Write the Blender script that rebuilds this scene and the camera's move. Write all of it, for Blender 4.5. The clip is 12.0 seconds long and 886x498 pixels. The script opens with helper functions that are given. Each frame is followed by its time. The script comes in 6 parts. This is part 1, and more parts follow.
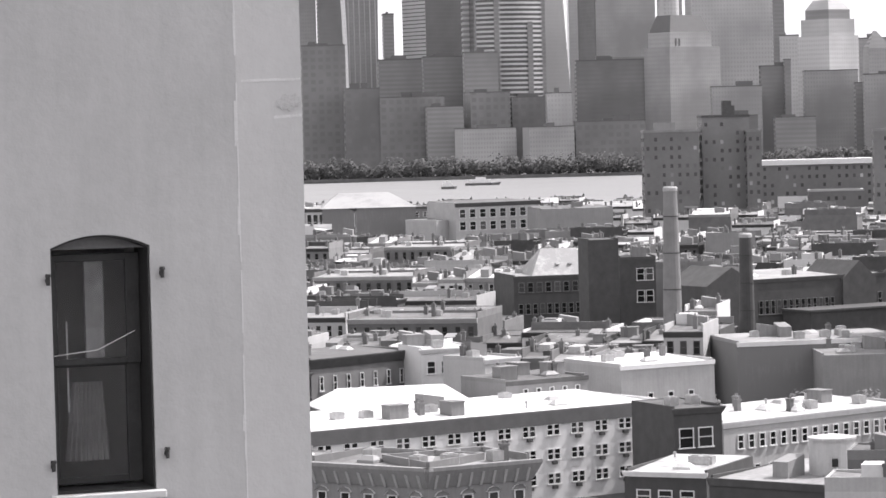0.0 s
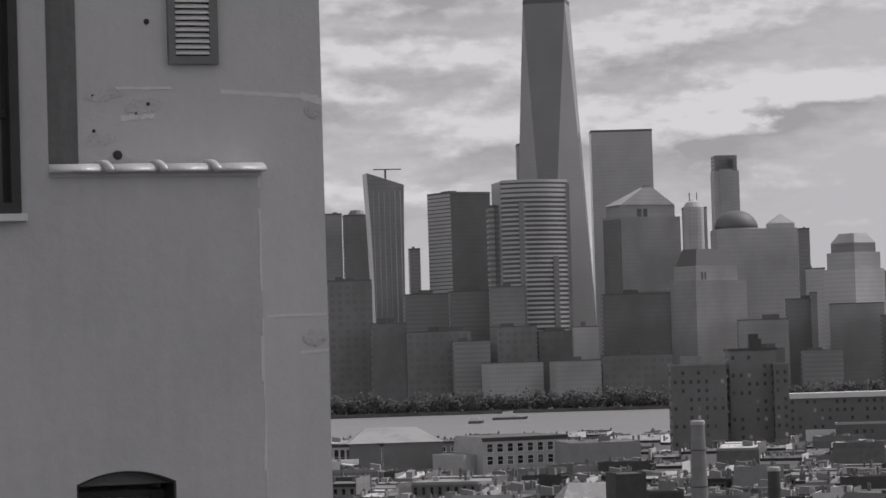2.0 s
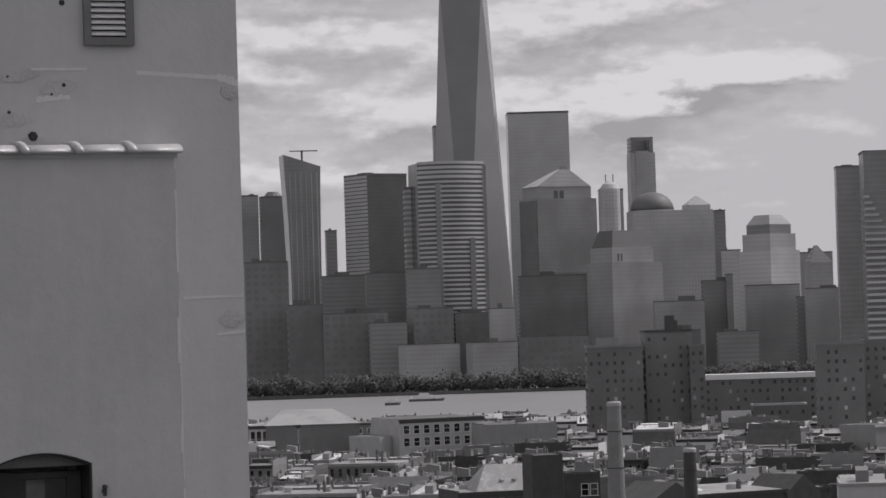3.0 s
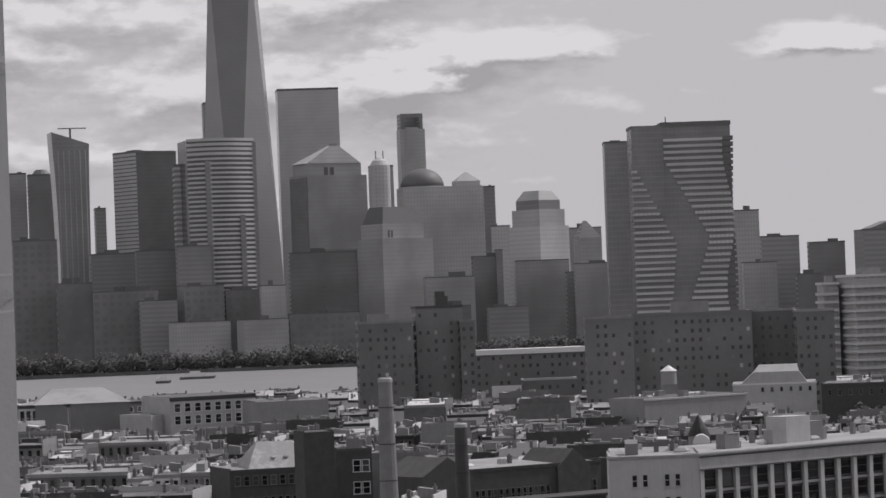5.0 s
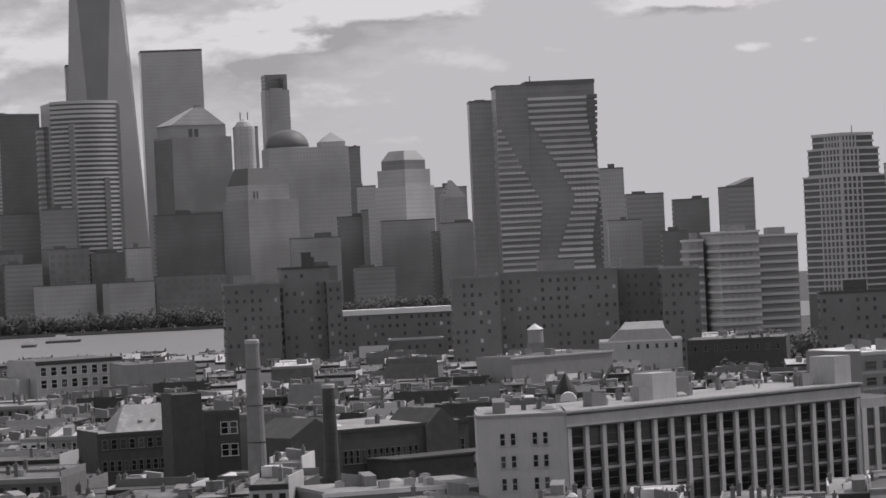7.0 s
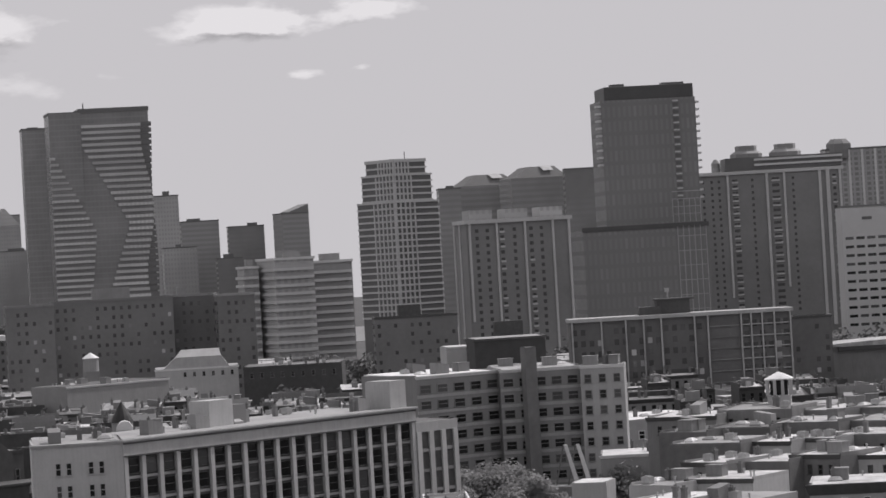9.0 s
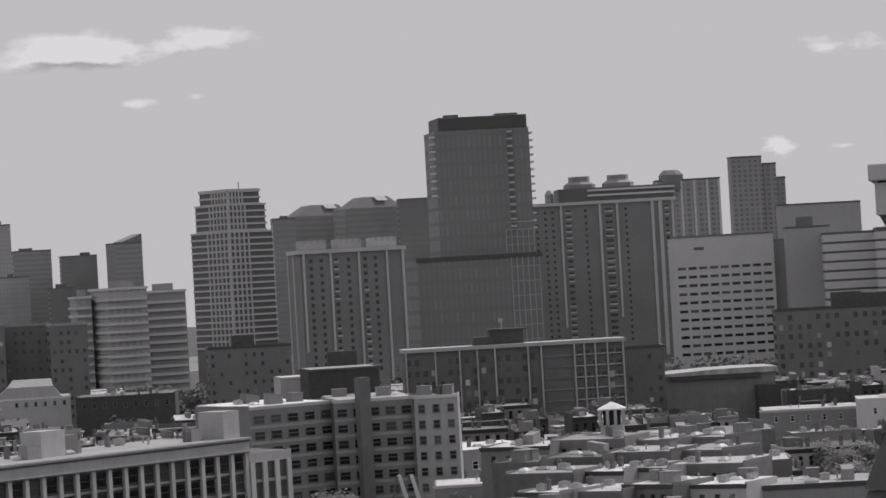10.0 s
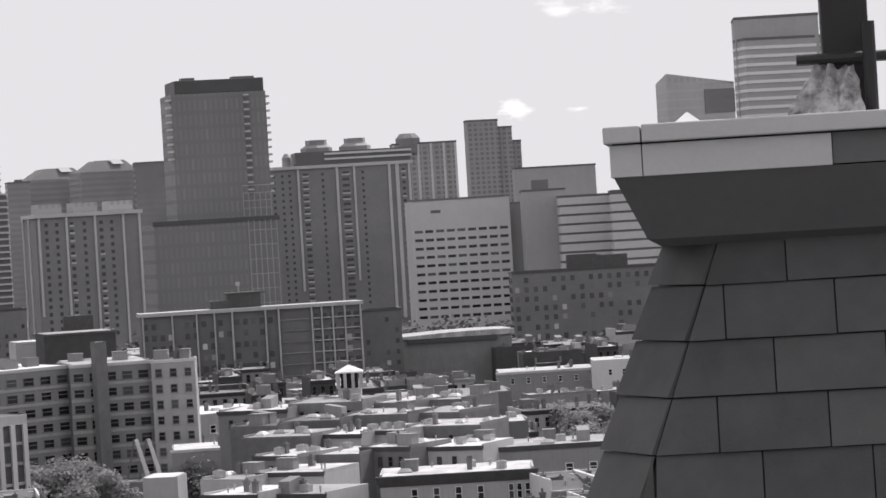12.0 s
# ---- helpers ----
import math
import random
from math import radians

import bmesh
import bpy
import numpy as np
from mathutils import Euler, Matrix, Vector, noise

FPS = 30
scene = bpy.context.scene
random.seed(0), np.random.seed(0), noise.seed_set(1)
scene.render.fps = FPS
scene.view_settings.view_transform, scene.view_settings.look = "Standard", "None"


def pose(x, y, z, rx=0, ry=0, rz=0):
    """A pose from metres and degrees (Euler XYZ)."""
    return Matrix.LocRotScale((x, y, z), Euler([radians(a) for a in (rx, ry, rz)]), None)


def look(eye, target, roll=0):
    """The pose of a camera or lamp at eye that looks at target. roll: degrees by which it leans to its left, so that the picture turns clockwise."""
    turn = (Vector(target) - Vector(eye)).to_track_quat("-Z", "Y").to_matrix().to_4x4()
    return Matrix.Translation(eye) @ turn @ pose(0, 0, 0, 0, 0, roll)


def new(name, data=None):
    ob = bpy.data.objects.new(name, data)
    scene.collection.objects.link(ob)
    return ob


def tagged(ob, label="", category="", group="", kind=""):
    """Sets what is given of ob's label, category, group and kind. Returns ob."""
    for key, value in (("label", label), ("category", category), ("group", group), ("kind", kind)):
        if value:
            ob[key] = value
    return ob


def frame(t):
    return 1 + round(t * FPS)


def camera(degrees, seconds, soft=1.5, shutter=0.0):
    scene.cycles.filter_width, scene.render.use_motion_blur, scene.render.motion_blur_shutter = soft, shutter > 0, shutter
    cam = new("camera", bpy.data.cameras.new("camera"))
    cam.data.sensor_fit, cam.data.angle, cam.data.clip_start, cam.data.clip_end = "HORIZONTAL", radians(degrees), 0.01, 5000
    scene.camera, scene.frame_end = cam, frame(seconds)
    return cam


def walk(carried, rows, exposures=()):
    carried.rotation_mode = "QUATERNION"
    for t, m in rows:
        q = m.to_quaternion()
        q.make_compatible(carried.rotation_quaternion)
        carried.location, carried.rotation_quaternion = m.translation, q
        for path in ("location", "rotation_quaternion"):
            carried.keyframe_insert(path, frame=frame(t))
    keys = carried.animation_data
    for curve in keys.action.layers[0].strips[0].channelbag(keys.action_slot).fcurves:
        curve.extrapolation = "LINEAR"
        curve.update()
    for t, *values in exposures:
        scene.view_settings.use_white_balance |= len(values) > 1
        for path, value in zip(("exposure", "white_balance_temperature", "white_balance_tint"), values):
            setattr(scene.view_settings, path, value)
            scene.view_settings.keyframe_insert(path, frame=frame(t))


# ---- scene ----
from collections import OrderedDict

# ---------------------------------------------------------------- camera
EYE = 45.0
cam = camera(16.225, 12.0, soft=1.6)
# seconds, turn to the right, tilt up, lean (degrees)
ROWS = [
    (0, -0.265, -2.327, 1.478),
    (0.5, -1.103, -0.578, 1.814),
    (1, -1.200, 0.360, 1.928),
    (1.5, -1.092, 1.576, 1.811),
    (2, -0.640, 2.006, 1.712),
    (2.5, 0.000, 1.776, 1.750),
    (3, 0.887, 1.622, 1.760),
    (3.5, 1.725, 1.746, 1.892),
    (3.7, 2.365, 1.572, 1.912),
    (5.3, 5.328, 1.040, 2.176),
    (5.5, 5.415, 1.070, 2.145),
    (6, 5.792, 1.145, 2.131),
    (6.5, 6.928, 0.332, 2.653),
    (6.7, 7.113, 0.226, 2.702),
    (8.3, 12.693, 0.056, 3.207),
    (8.5, 13.815, -0.038, 3.233),
    (9, 15.734, 0.278, 3.289),
    (9.5, 17.670, 0.537, 3.289),
    (10, 18.820, 0.661, 3.238),
    (10.5, 19.915, 0.392, 3.205),
    (11, 20.825, 0.109, 3.274),
    (11.5, 21.235, -0.085, 3.249),
    (12, 23.614, -0.293, 3.401),
]
STOPS = [(0.0, 1.32), (0.3, 1.08), (0.6, 0.68), (1.0, 0.36), (1.5, 0.2), (2.0, -0.05), (3.0, -0.02), (5.0, 0.03), (8.5, 0.05), (9.0, 0.17), (9.5, 0.04), (10.3, 0.05), (10.8, 0.3), (11.1, 0.4), (11.5, 0.68), (12.0, 0.66)]
TINT = 6500.0, 15.0
walk(cam, [(t, pose(0, 0, EYE, 90, 0, -turn) @ pose(0, 0, 0, tilt) @ pose(0, 0, 0, 0, 0, -lean)) for t, turn, tilt, lean in ROWS], [(t, stop, *TINT) for t, stop in STOPS])

# ---------------------------------------------------------------- daylight
SUN_LEFT, SUN_UP = -67.0, 52.0         # degrees to the left of the first view, and above the horizon
sun = new("sun", bpy.data.lights.new("sun", "SUN"))
sun.data.energy, sun.data.angle, sun.data.color = 2.3, radians(0.6), (1.0, 0.985, 0.97)
sx, sy, sz = -math.sin(radians(SUN_LEFT)), math.cos(radians(SUN_LEFT)), math.tan(radians(SUN_UP))
sun.matrix_world = look((sx * 100, sy * 100, sz * 100), (0, 0, 0))


class Nodes:
    """Short hand for a node tree."""

    def __init__(self, tree):
        self.t = tree

    def add(self, kind, inputs=(), **props):
        n = self.t.nodes.new(kind)
        for k, v in props.items():
            setattr(n, k, v)
        for k, v in dict(inputs).items():
            if hasattr(v, "is_linked") or hasattr(v, "links"):
                self.t.links.new(v, n.inputs[k])
            else:
                n.inputs[k].default_value = v
        return n

    def m(self, op, a, b=0.0, c=0.0):
        return self.add("ShaderNodeMath", {0: a, 1: b, 2: c}, operation=op).outputs[0]

    def mix(self, f, a, b):
        n = self.add("ShaderNodeMix", data_type="RGBA")
        for i, v in ((0, f), (6, a), (7, b)):
            if hasattr(v, "links"):
                self.t.links.new(v, n.inputs[i])
            else:
                n.inputs[i].default_value = v
        return n.outputs[2]

    def ramp(self, f, *stops):
        n = self.add("ShaderNodeValToRGB", {0: f})
        el = n.color_ramp.elements
        while len(el) < len(stops):
            el.new(0.5)
        for e, (p, g) in zip(el, stops):
            e.position, e.color = p, (g, g, g, 1)
        return n.outputs[0]

    def noise(self, vec, scale, detail=4.0, rough=0.55):
        return self.add("ShaderNodeTexNoise", {"Vector": vec, "Scale": scale, "Detail": detail, "Roughness": rough}).outputs[0]


def grey(v):
    return (v, v, v * 1.004, 1.0)


world = bpy.data.worlds.new("sky")
scene.world = world
world.use_nodes = True
world.node_tree.nodes.clear()
N = Nodes(world.node_tree)
sky = N.add("ShaderNodeTexSky", sky_type="NISHITA", sun_disc=False, sun_elevation=radians(SUN_UP), sun_rotation=radians(-SUN_LEFT), dust_density=2.0)
plain = N.add("ShaderNodeHueSaturation", {"Saturation": 0.03, "Color": sky.outputs[0]}).outputs[0]
way = N.add("ShaderNodeTexCoord").outputs["Generated"]
sep = N.add("ShaderNodeSeparateXYZ", {0: way})
azim = N.m("ARCTAN2", sep.outputs[0], sep.outputs[1])
rise = sep.outputs[2]
# cloud cover thins out to the right and towards the horizon
cover = N.add("ShaderNodeMapRange", {0: azim, 1: 0.07, 2: 0.25, 3: 0.10, 4: -0.22}).outputs[0]
# single puffs: bearing, height, breadth, depth (radians)
PUFFS = ((0.2572, 0.0836, 0.0164, 0.0053), (0.2136, 0.0804, 0.0236, 0.0046), (0.2325, 0.0635, 0.0080, 0.0022), (0.2520, 0.0650, 0.0060, 0.0016), (0.4610, 0.0695, 0.0164, 0.0044), (0.4383, 0.0380, 0.0085, 0.0050), (0.4363, 0.0375, 0.0065, 0.0040), (0.4610, 0.0372, 0.0109, 0.0014), (0.1107, 0.0821, 0.0327, 0.0040), (0.0867, 0.0725, 0.0164, 0.0035), (0.2229, 0.0805, 0.0164, 0.0040))


def cloud_body(up):
    """How thick the cloud is at a way out of the camera, or a little above it."""
    high = N.m("ADD", rise, up)
    lift = N.add("ShaderNodeMapRange", {0: high, 1: 0.030, 2: 0.075, 3: -0.16, 4: 0.0}).outputs[0]
    flat = N.add("ShaderNodeCombineXYZ", {0: N.m("MULTIPLY", azim, 15.0), 1: N.m("MULTIPLY", high, 62.0), 2: 2.3}).outputs[0]
    lump = N.add("ShaderNodeCombineXYZ", {0: N.m("MULTIPLY", azim, 62.0), 1: N.m("MULTIPLY", high, 150.0), 2: 7.1}).outputs[0]
    crumb = N.add("ShaderNodeCombineXYZ", {0: N.m("MULTIPLY", azim, 210.0), 1: N.m("MULTIPLY", high, 420.0), 2: 3.7}).outputs[0]
    fine = N.noise(lump, 1.0, 4.0, 0.55)
    got = N.m("ADD", N.m("ADD", N.m("MULTIPLY", N.noise(flat, 1.0, 3.0, 0.5), 0.62), N.m("MULTIPLY", fine, 0.28)), N.m("MULTIPLY", N.noise(crumb, 1.0, 3.0, 0.55), 0.10))
    got = N.m("ADD", N.m("ADD", got, cover), lift)
    for pa, pe, pw, ph in PUFFS:
        du = N.m("POWER", N.m("DIVIDE", N.m("ABSOLUTE", N.m("SUBTRACT", azim, pa)), pw), 2.0)
        dv = N.m("POWER", N.m("DIVIDE", N.m("ABSOLUTE", N.m("SUBTRACT", high, pe)), ph), 2.0)
        puff = N.m("EXPONENT", N.m("MULTIPLY", N.m("ADD", du, dv), -1.0))
        got = N.m("ADD", got, N.m("MULTIPLY", puff, N.m("SUBTRACT", N.m("MULTIPLY", fine, 0.9), 0.09)))
    return got


body_ = cloud_body(0.0)
white = N.ramp(body_, (0.44, 0.0), (0.63, 1.0))
# sunlit tops and grey undersides
shade = N.add("ShaderNodeMapRange", {0: N.m("SUBTRACT", body_, cloud_body(0.0075)), 1: -0.11, 2: 0.09, 3: 1.0, 4: 0.0}).outputs[0]
# haze near the horizon evens out the blue sky
near_rim = N.ramp(N.m("ABSOLUTE", rise), (0.10, 1.0), (0.5, 0.25))
bg_clear = N.add("ShaderNodeBackground", {"Color": plain, "Strength": 0.11})
bg_haze = N.add("ShaderNodeBackground", {"Color": (0.495, 0.495, 0.503, 1), "Strength": 1.0})
air = N.add("ShaderNodeMixShader", {0: near_rim, 1: bg_clear.outputs[0], 2: bg_haze.outputs[0]})
cloud_col = N.mix(shade, (0.70, 0.70, 0.70, 1), (0.33, 0.33, 0.335, 1))
bg_cloud = N.add("ShaderNodeBackground", {"Color": cloud_col, "Strength": 1.0})
mixed = N.add("ShaderNodeMixShader", {0: N.m("MULTIPLY", white, 0.85), 1: air.outputs[0], 2: bg_cloud.outputs[0]})
N.add("ShaderNodeOutputWorld", {0: mixed.outputs[0]})


# ---------------------------------------------------------------- materials
def material(name, build):
    mat = bpy.data.materials.new(name)
    mat.use_nodes = True
    mat.node_tree.nodes.clear()
    n = Nodes(mat.node_tree)
    bsdf = n.add("ShaderNodeBsdfPrincipled")
    n.add("ShaderNodeOutputMaterial", {0: bsdf.outputs[0]})
    build(n, bsdf)
    return mat


def setin(n, bsdf, key, v):
    if hasattr(v, "links"):
        n.t.links.new(v, bsdf.inputs[key])
    else:
        bsdf.inputs[key].default_value = v


def surface(name, lo, hi, scale=1.0, rough=0.85, fine=12.0, bump=0.0, metal=0.0, streak=0.0, own=0.0):
    """A worn plain surface: two scales of blotches, optional streaks running down, optional bump."""

    def build(n, b):
        co = n.add("ShaderNodeTexCoord").outputs["Object"]
        a = n.noise(co, scale, 5.0, 0.6)
        c = n.noise(co, scale * fine, 4.0, 0.65)
        f = n.m("ADD", n.m("MULTIPLY", a, 0.65), n.m("MULTIPLY", c, 0.35))
        if streak:
            st = n.add("ShaderNodeMapping", {0: co, 3: (3.0, 3.0, 0.22)}).outputs[0]
            f = n.m("ADD", n.m("MULTIPLY", f, 1 - streak), n.m("MULTIPLY", n.noise(st, scale * 3, 4.0), streak))
        if own:
            rnd = n.add("ShaderNodeObjectInfo").outputs["Random"]
            isle = n.add("ShaderNodeNewGeometry").outputs["Random Per Island"]
            f = n.m("ADD", f, n.m("MULTIPLY", n.m("SUBTRACT", n.m("ADD", n.m("MULTIPLY", rnd, 0.6), n.m("MULTIPLY", isle, 0.4)), 0.5), own))
        setin(n, b, "Base Color", n.mix(n.ramp(f, (0.3, 0.0), (0.7, 1.0)), grey(lo), grey(hi)))
        b.inputs["Roughness"].default_value, b.inputs["Metallic"].default_value = rough, metal
        if bump:
            setin(n, b, "Normal", n.add("ShaderNodeBump", {"Strength": bump, "Distance": 0.02, "Height": c}).outputs[0])

    return material(name, build)


def facade(name, wall, glass, su=3.0, sv=3.6, fu=0.55, fv=0.5, lit=0.0, rough=0.35, light_mottle=0.25):
    """A far wall with rows of windows: su, sv their spacing in metres, fu, fv the share that is glass."""

    def build(n, b):
        co = n.add("ShaderNodeTexCoord").outputs["Object"]
        s = n.add("ShaderNodeSeparateXYZ", {0: co})
        u = n.m("DIVIDE", n.m("ADD", s.outputs[0], s.outputs[1]), su)
        v = n.m("DIVIDE", s.outputs[2], sv)
        iu = n.m("LESS_THAN", n.m("ABSOLUTE", n.m("SUBTRACT", n.m("FRACT", u), 0.5)), fu / 2)
        iv = n.m("LESS_THAN", n.m("ABSOLUTE", n.m("SUBTRACT", n.m("FRACT", v), 0.5)), fv / 2)
        up = n.m("LESS_THAN", n.m("ABSOLUTE", n.add("ShaderNodeSeparateXYZ", {0: n.add("ShaderNodeNewGeometry").outputs["Normal"]}).outputs[2]), 0.6)
        win = n.m("MULTIPLY", n.m("MULTIPLY", iu, iv), up)
        cell = n.add("ShaderNodeCombineXYZ", {0: n.m("FLOOR", u), 1: n.m("FLOOR", v)}).outputs[0]
        rnd = n.add("ShaderNodeTexWhiteNoise", {0: cell}).outputs[0]
        pane = n.mix(n.ramp(rnd, (0.72, 0.0), (1.0, 1.0)), grey(glass), grey(glass + lit))
        own = n.add("ShaderNodeObjectInfo").outputs["Random"]
        # large blotches paint soft reflections and a lighting gradient into the wall
        light_blotch = n.ramp(n.m("ADD", n.m("MULTIPLY", n.noise(co, 0.02, 3.0, 0.5), 0.75), n.m("MULTIPLY", own, 0.25)), (0.36, 0.0), (0.66, 1.0))
        paint = n.mix(n.m("MULTIPLY", light_blotch, light_mottle * 1.7), grey(wall * 1.18), grey(wall * 0.62))
        pane = n.mix(n.m("MULTIPLY", light_blotch, light_mottle * 1.4), pane, grey(glass * 0.6))
        setin(n, b, "Base Color", n.mix(win, paint, pane))
        setin(n, b, "Roughness", n.m("SUBTRACT", 0.9, n.m("MULTIPLY", win, 0.9 - rough)))

    return material(name, build)


def glass_wall(name, lo, hi, rough=0.25, scale=0.03, sv=4.0, line=0.35):
    """A curtain wall of dark reflecting glass with thin floor lines and a soft mottling."""

    def build(n, b):
        co = n.add("ShaderNodeTexCoord").outputs["Object"]
        s = n.add("ShaderNodeSeparateXYZ", {0: co})
        v = n.m("FRACT", n.m("DIVIDE", s.outputs[2], sv))
        u = n.m("FRACT", n.m("DIVIDE", n.m("ADD", s.outputs[0], s.outputs[1]), 3.0))
        ln = n.m("MAXIMUM", n.m("LESS_THAN", v, 0.25), n.m("MULTIPLY", n.m("LESS_THAN", u, 0.18), 0.6))
        f = n.noise(co, scale, 5.0, 0.6)
        col = n.mix(n.ramp(f, (0.35, 0), (0.65, 1)), grey(lo), grey(hi))
        setin(n, b, "Base Color", n.mix(n.m("MULTIPLY", ln, line), col, grey(hi * 1.5)))
        b.inputs["Roughness"].default_value = rough
        b.inputs["Specular IOR Level"].default_value = 0.5

    return material(name, build)


M = OrderedDict()
M["stucco"] = surface("grey stucco", 0.40, 0.52, 0.9, 0.95, 10.0, 0.35, streak=0.25)
M["stucco_light"] = surface("light grey stucco", 0.45, 0.55, 0.8, 0.95, 10.0, 0.4, streak=0.2)
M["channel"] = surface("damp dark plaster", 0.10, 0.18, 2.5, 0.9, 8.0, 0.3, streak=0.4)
M["stucco_flake"] = surface("paler worn plaster", 0.56, 0.70, 14.0, 0.95, 6.0, 0.4)
M["stucco_worn"] = surface("rough grey worn plaster", 0.40, 0.54, 7.0, 0.95, 6.0, 0.6)
M["stucco_patch"] = surface("pale mortar", 0.55, 0.68, 3.0, 0.95, 12.0, 0.3)
M["black_frame"] = surface("dark painted wood", 0.018, 0.04, 6.0, 0.5, 8.0, 0.2)
M["iron"] = surface("rusty iron", 0.02, 0.05, 12.0, 0.7, 6.0, 0.3)
M["tile"] = surface("glazed coping tile", 0.36, 0.56, 9.0, 0.32, 6.0, 0.2)
M["louvre"] = surface("pale painted louvre", 0.55, 0.75, 8.0, 0.5)
M["tin"] = surface("grey tin", 0.12, 0.18, 5.0, 0.5, 8.0, 0.1)
M["fascia"] = surface("pale enamelled metal", 0.45, 0.54, 2.0, 0.45, 20.0, 0.05)
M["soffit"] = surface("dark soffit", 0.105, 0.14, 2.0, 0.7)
M["slate"] = surface("grey slate", 0.12, 0.19, 5.0, 0.85, 50.0, 0.9, own=0.55)
M["foil"] = surface("crumpled flashing", 0.05, 0.62, 10.0, 0.35, 3.0, 0.3, metal=0.4)
M["black"] = surface("black rubber and paint", 0.008, 0.018, 8.0, 0.55)
M["curtain"] = surface("net curtain", 0.25, 0.5, 4.0, 0.9, 5.0, 0.2)
# lifted grey also stands for sky reflected in the panes
M["room"] = surface("dim room", 0.2, 0.3, 2.0, 0.9)
M["ground"] = surface("asphalt and yards", 0.045, 0.10, 0.02, 0.95, 40.0)
M["pave"] = surface("concrete", 0.18, 0.28, 0.3, 0.9)
M["brick_dark"] = surface("dark brick", 0.05, 0.085, 0.6, 0.9, 14.0, 0.2)
M["brick"] = surface("mid brick", 0.12, 0.2, 0.5, 0.9, 14.0, 0.2, own=0.6)
M["wall_grey"] = surface("grey render", 0.18, 0.28, 0.3, 0.9, 12.0, 0.1, streak=0.3, own=0.8)
M["wall_pale"] = surface("pale render", 0.33, 0.48, 0.3, 0.9, 12.0, 0.1, streak=0.3, own=0.4)
M["wall_white"] = surface("white painted wall", 0.52, 0.68, 0.25, 0.85, 12.0, 0.1, streak=0.25)
M["roof_white"] = surface("silver coated roof", 0.26, 0.7, 0.35, 0.65, 9.0, own=0.8)
M["roof_grey"] = surface("gravel roof", 0.10, 0.32, 0.12, 0.85, 12.0, own=0.8)
M["roof_dark"] = surface("tar roof", 0.06, 0.14, 0.2, 0.85, 12.0, own=0.6)
M["cornice"] = surface("dark cornice", 0.05, 0.09, 1.0, 0.7)
M["cornice_pale"] = surface("pale cornice", 0.3, 0.42, 1.0, 0.75)
M["fascia_band"] = surface("grey painted fascia", 0.13, 0.2, 0.6, 0.7)
M["trim"] = surface("white trim", 0.6, 0.75, 1.5, 0.7)
M["metal"] = surface("galvanised metal", 0.3, 0.5, 1.5, 0.35, 10.0, metal=0.5)
M["far_leaf"] = surface("far leaves in haze", 0.07, 0.1, 0.05, 0.9, 8.0)
M["bark"] = surface("bark", 0.05, 0.09, 3.0, 0.9)
M["dark_void"] = surface("dark interior", 0.012, 0.025, 1.0, 0.8)
M["pale_tower"] = surface("pale concrete", 0.5, 0.6, 0.03, 0.85)
M["frame_grey"] = surface("weathered grey concrete frame", 0.40, 0.52, 0.05, 0.85)
M["band_pale"] = surface("pale floor bands", 0.46, 0.58, 0.03, 0.7)
# dark brick with its grey raised to hold distance haze
M["estate_brick"] = surface("sooty estate brick", 0.13, 0.2, 0.08, 0.9, 9.0, own=0.5)
M["black_crown"] = surface("black crown panels", 0.06, 0.085, 0.1, 0.5)
M["wing_brick"] = surface("grey brick in soft light", 0.2, 0.28, 0.2, 0.9, 14.0, 0.1, streak=0.3)
M["pilaster_grey"] = surface("grey concrete pilaster", 0.42, 0.52, 0.05, 0.85)
M["tower_brick"] = surface("brown residential brick", 0.18, 0.25, 0.05, 0.9, 9.0)
M["tower_concrete"] = surface("plain grey concrete", 0.32, 0.40, 0.04, 0.85, 10.0, streak=0.2)
M["stack_brick"] = surface("weathered stack brick", 0.16, 0.24, 0.5, 0.9, 14.0, 0.2)
M["crown_dark"] = surface("dark crown", 0.105, 0.14, 0.05, 0.6)


def pane_build(n, b):
    rnd = n.add("ShaderNodeObjectInfo").outputs["Random"]
    setin(n, b, "Base Color", n.mix(n.ramp(rnd, (0.6, 0), (1.0, 1)), grey(0.015), grey(0.10)))
    b.inputs["Roughness"].default_value, b.inputs["Specular IOR Level"].default_value = 0.08, 0.5


M["pane"] = material("window glass", pane_build)


def clear_build(n, b):
    b.inputs["Base Color"].default_value = grey(0.9)
    b.inputs["Roughness"].default_value, b.inputs["Transmission Weight"].default_value, b.inputs["IOR"].default_value = 0.02, 1.0, 1.45


def estate_pane_build(n, b):
    isle = n.add("ShaderNodeNewGeometry").outputs["Random Per Island"]
    # the darkest panes are raised for distance haze as well
    setin(n, b, "Base Color", n.mix(n.ramp(isle, (0.5, 0.0), (0.88, 0.12), (0.93, 0.3), (0.98, 1.0)), grey(0.06), grey(0.5)))
    b.inputs["Roughness"].default_value = 0.25


M["estate_pane"] = material("curtained window glass", estate_pane_build)
M["clear"] = material("clear window glass", clear_build)


def leaf_material():
    mat = surface("leaves", 0.08, 0.16, 0.6, 0.7, 8.0, own=0.4)
    n = Nodes(mat.node_tree)
    b = next(x for x in mat.node_tree.nodes if x.type == "BSDF_PRINCIPLED")
    out = next(x for x in mat.node_tree.nodes if x.type == "OUTPUT_MATERIAL")
    thin = n.add("ShaderNodeBsdfTranslucent", {"Color": grey(0.13)})
    both = n.add("ShaderNodeAddShader", {0: b.outputs[0], 1: thin.outputs[0]})
    n.t.links.new(both.outputs[0], out.inputs[0])
    return mat


M["leaf"] = leaf_material()


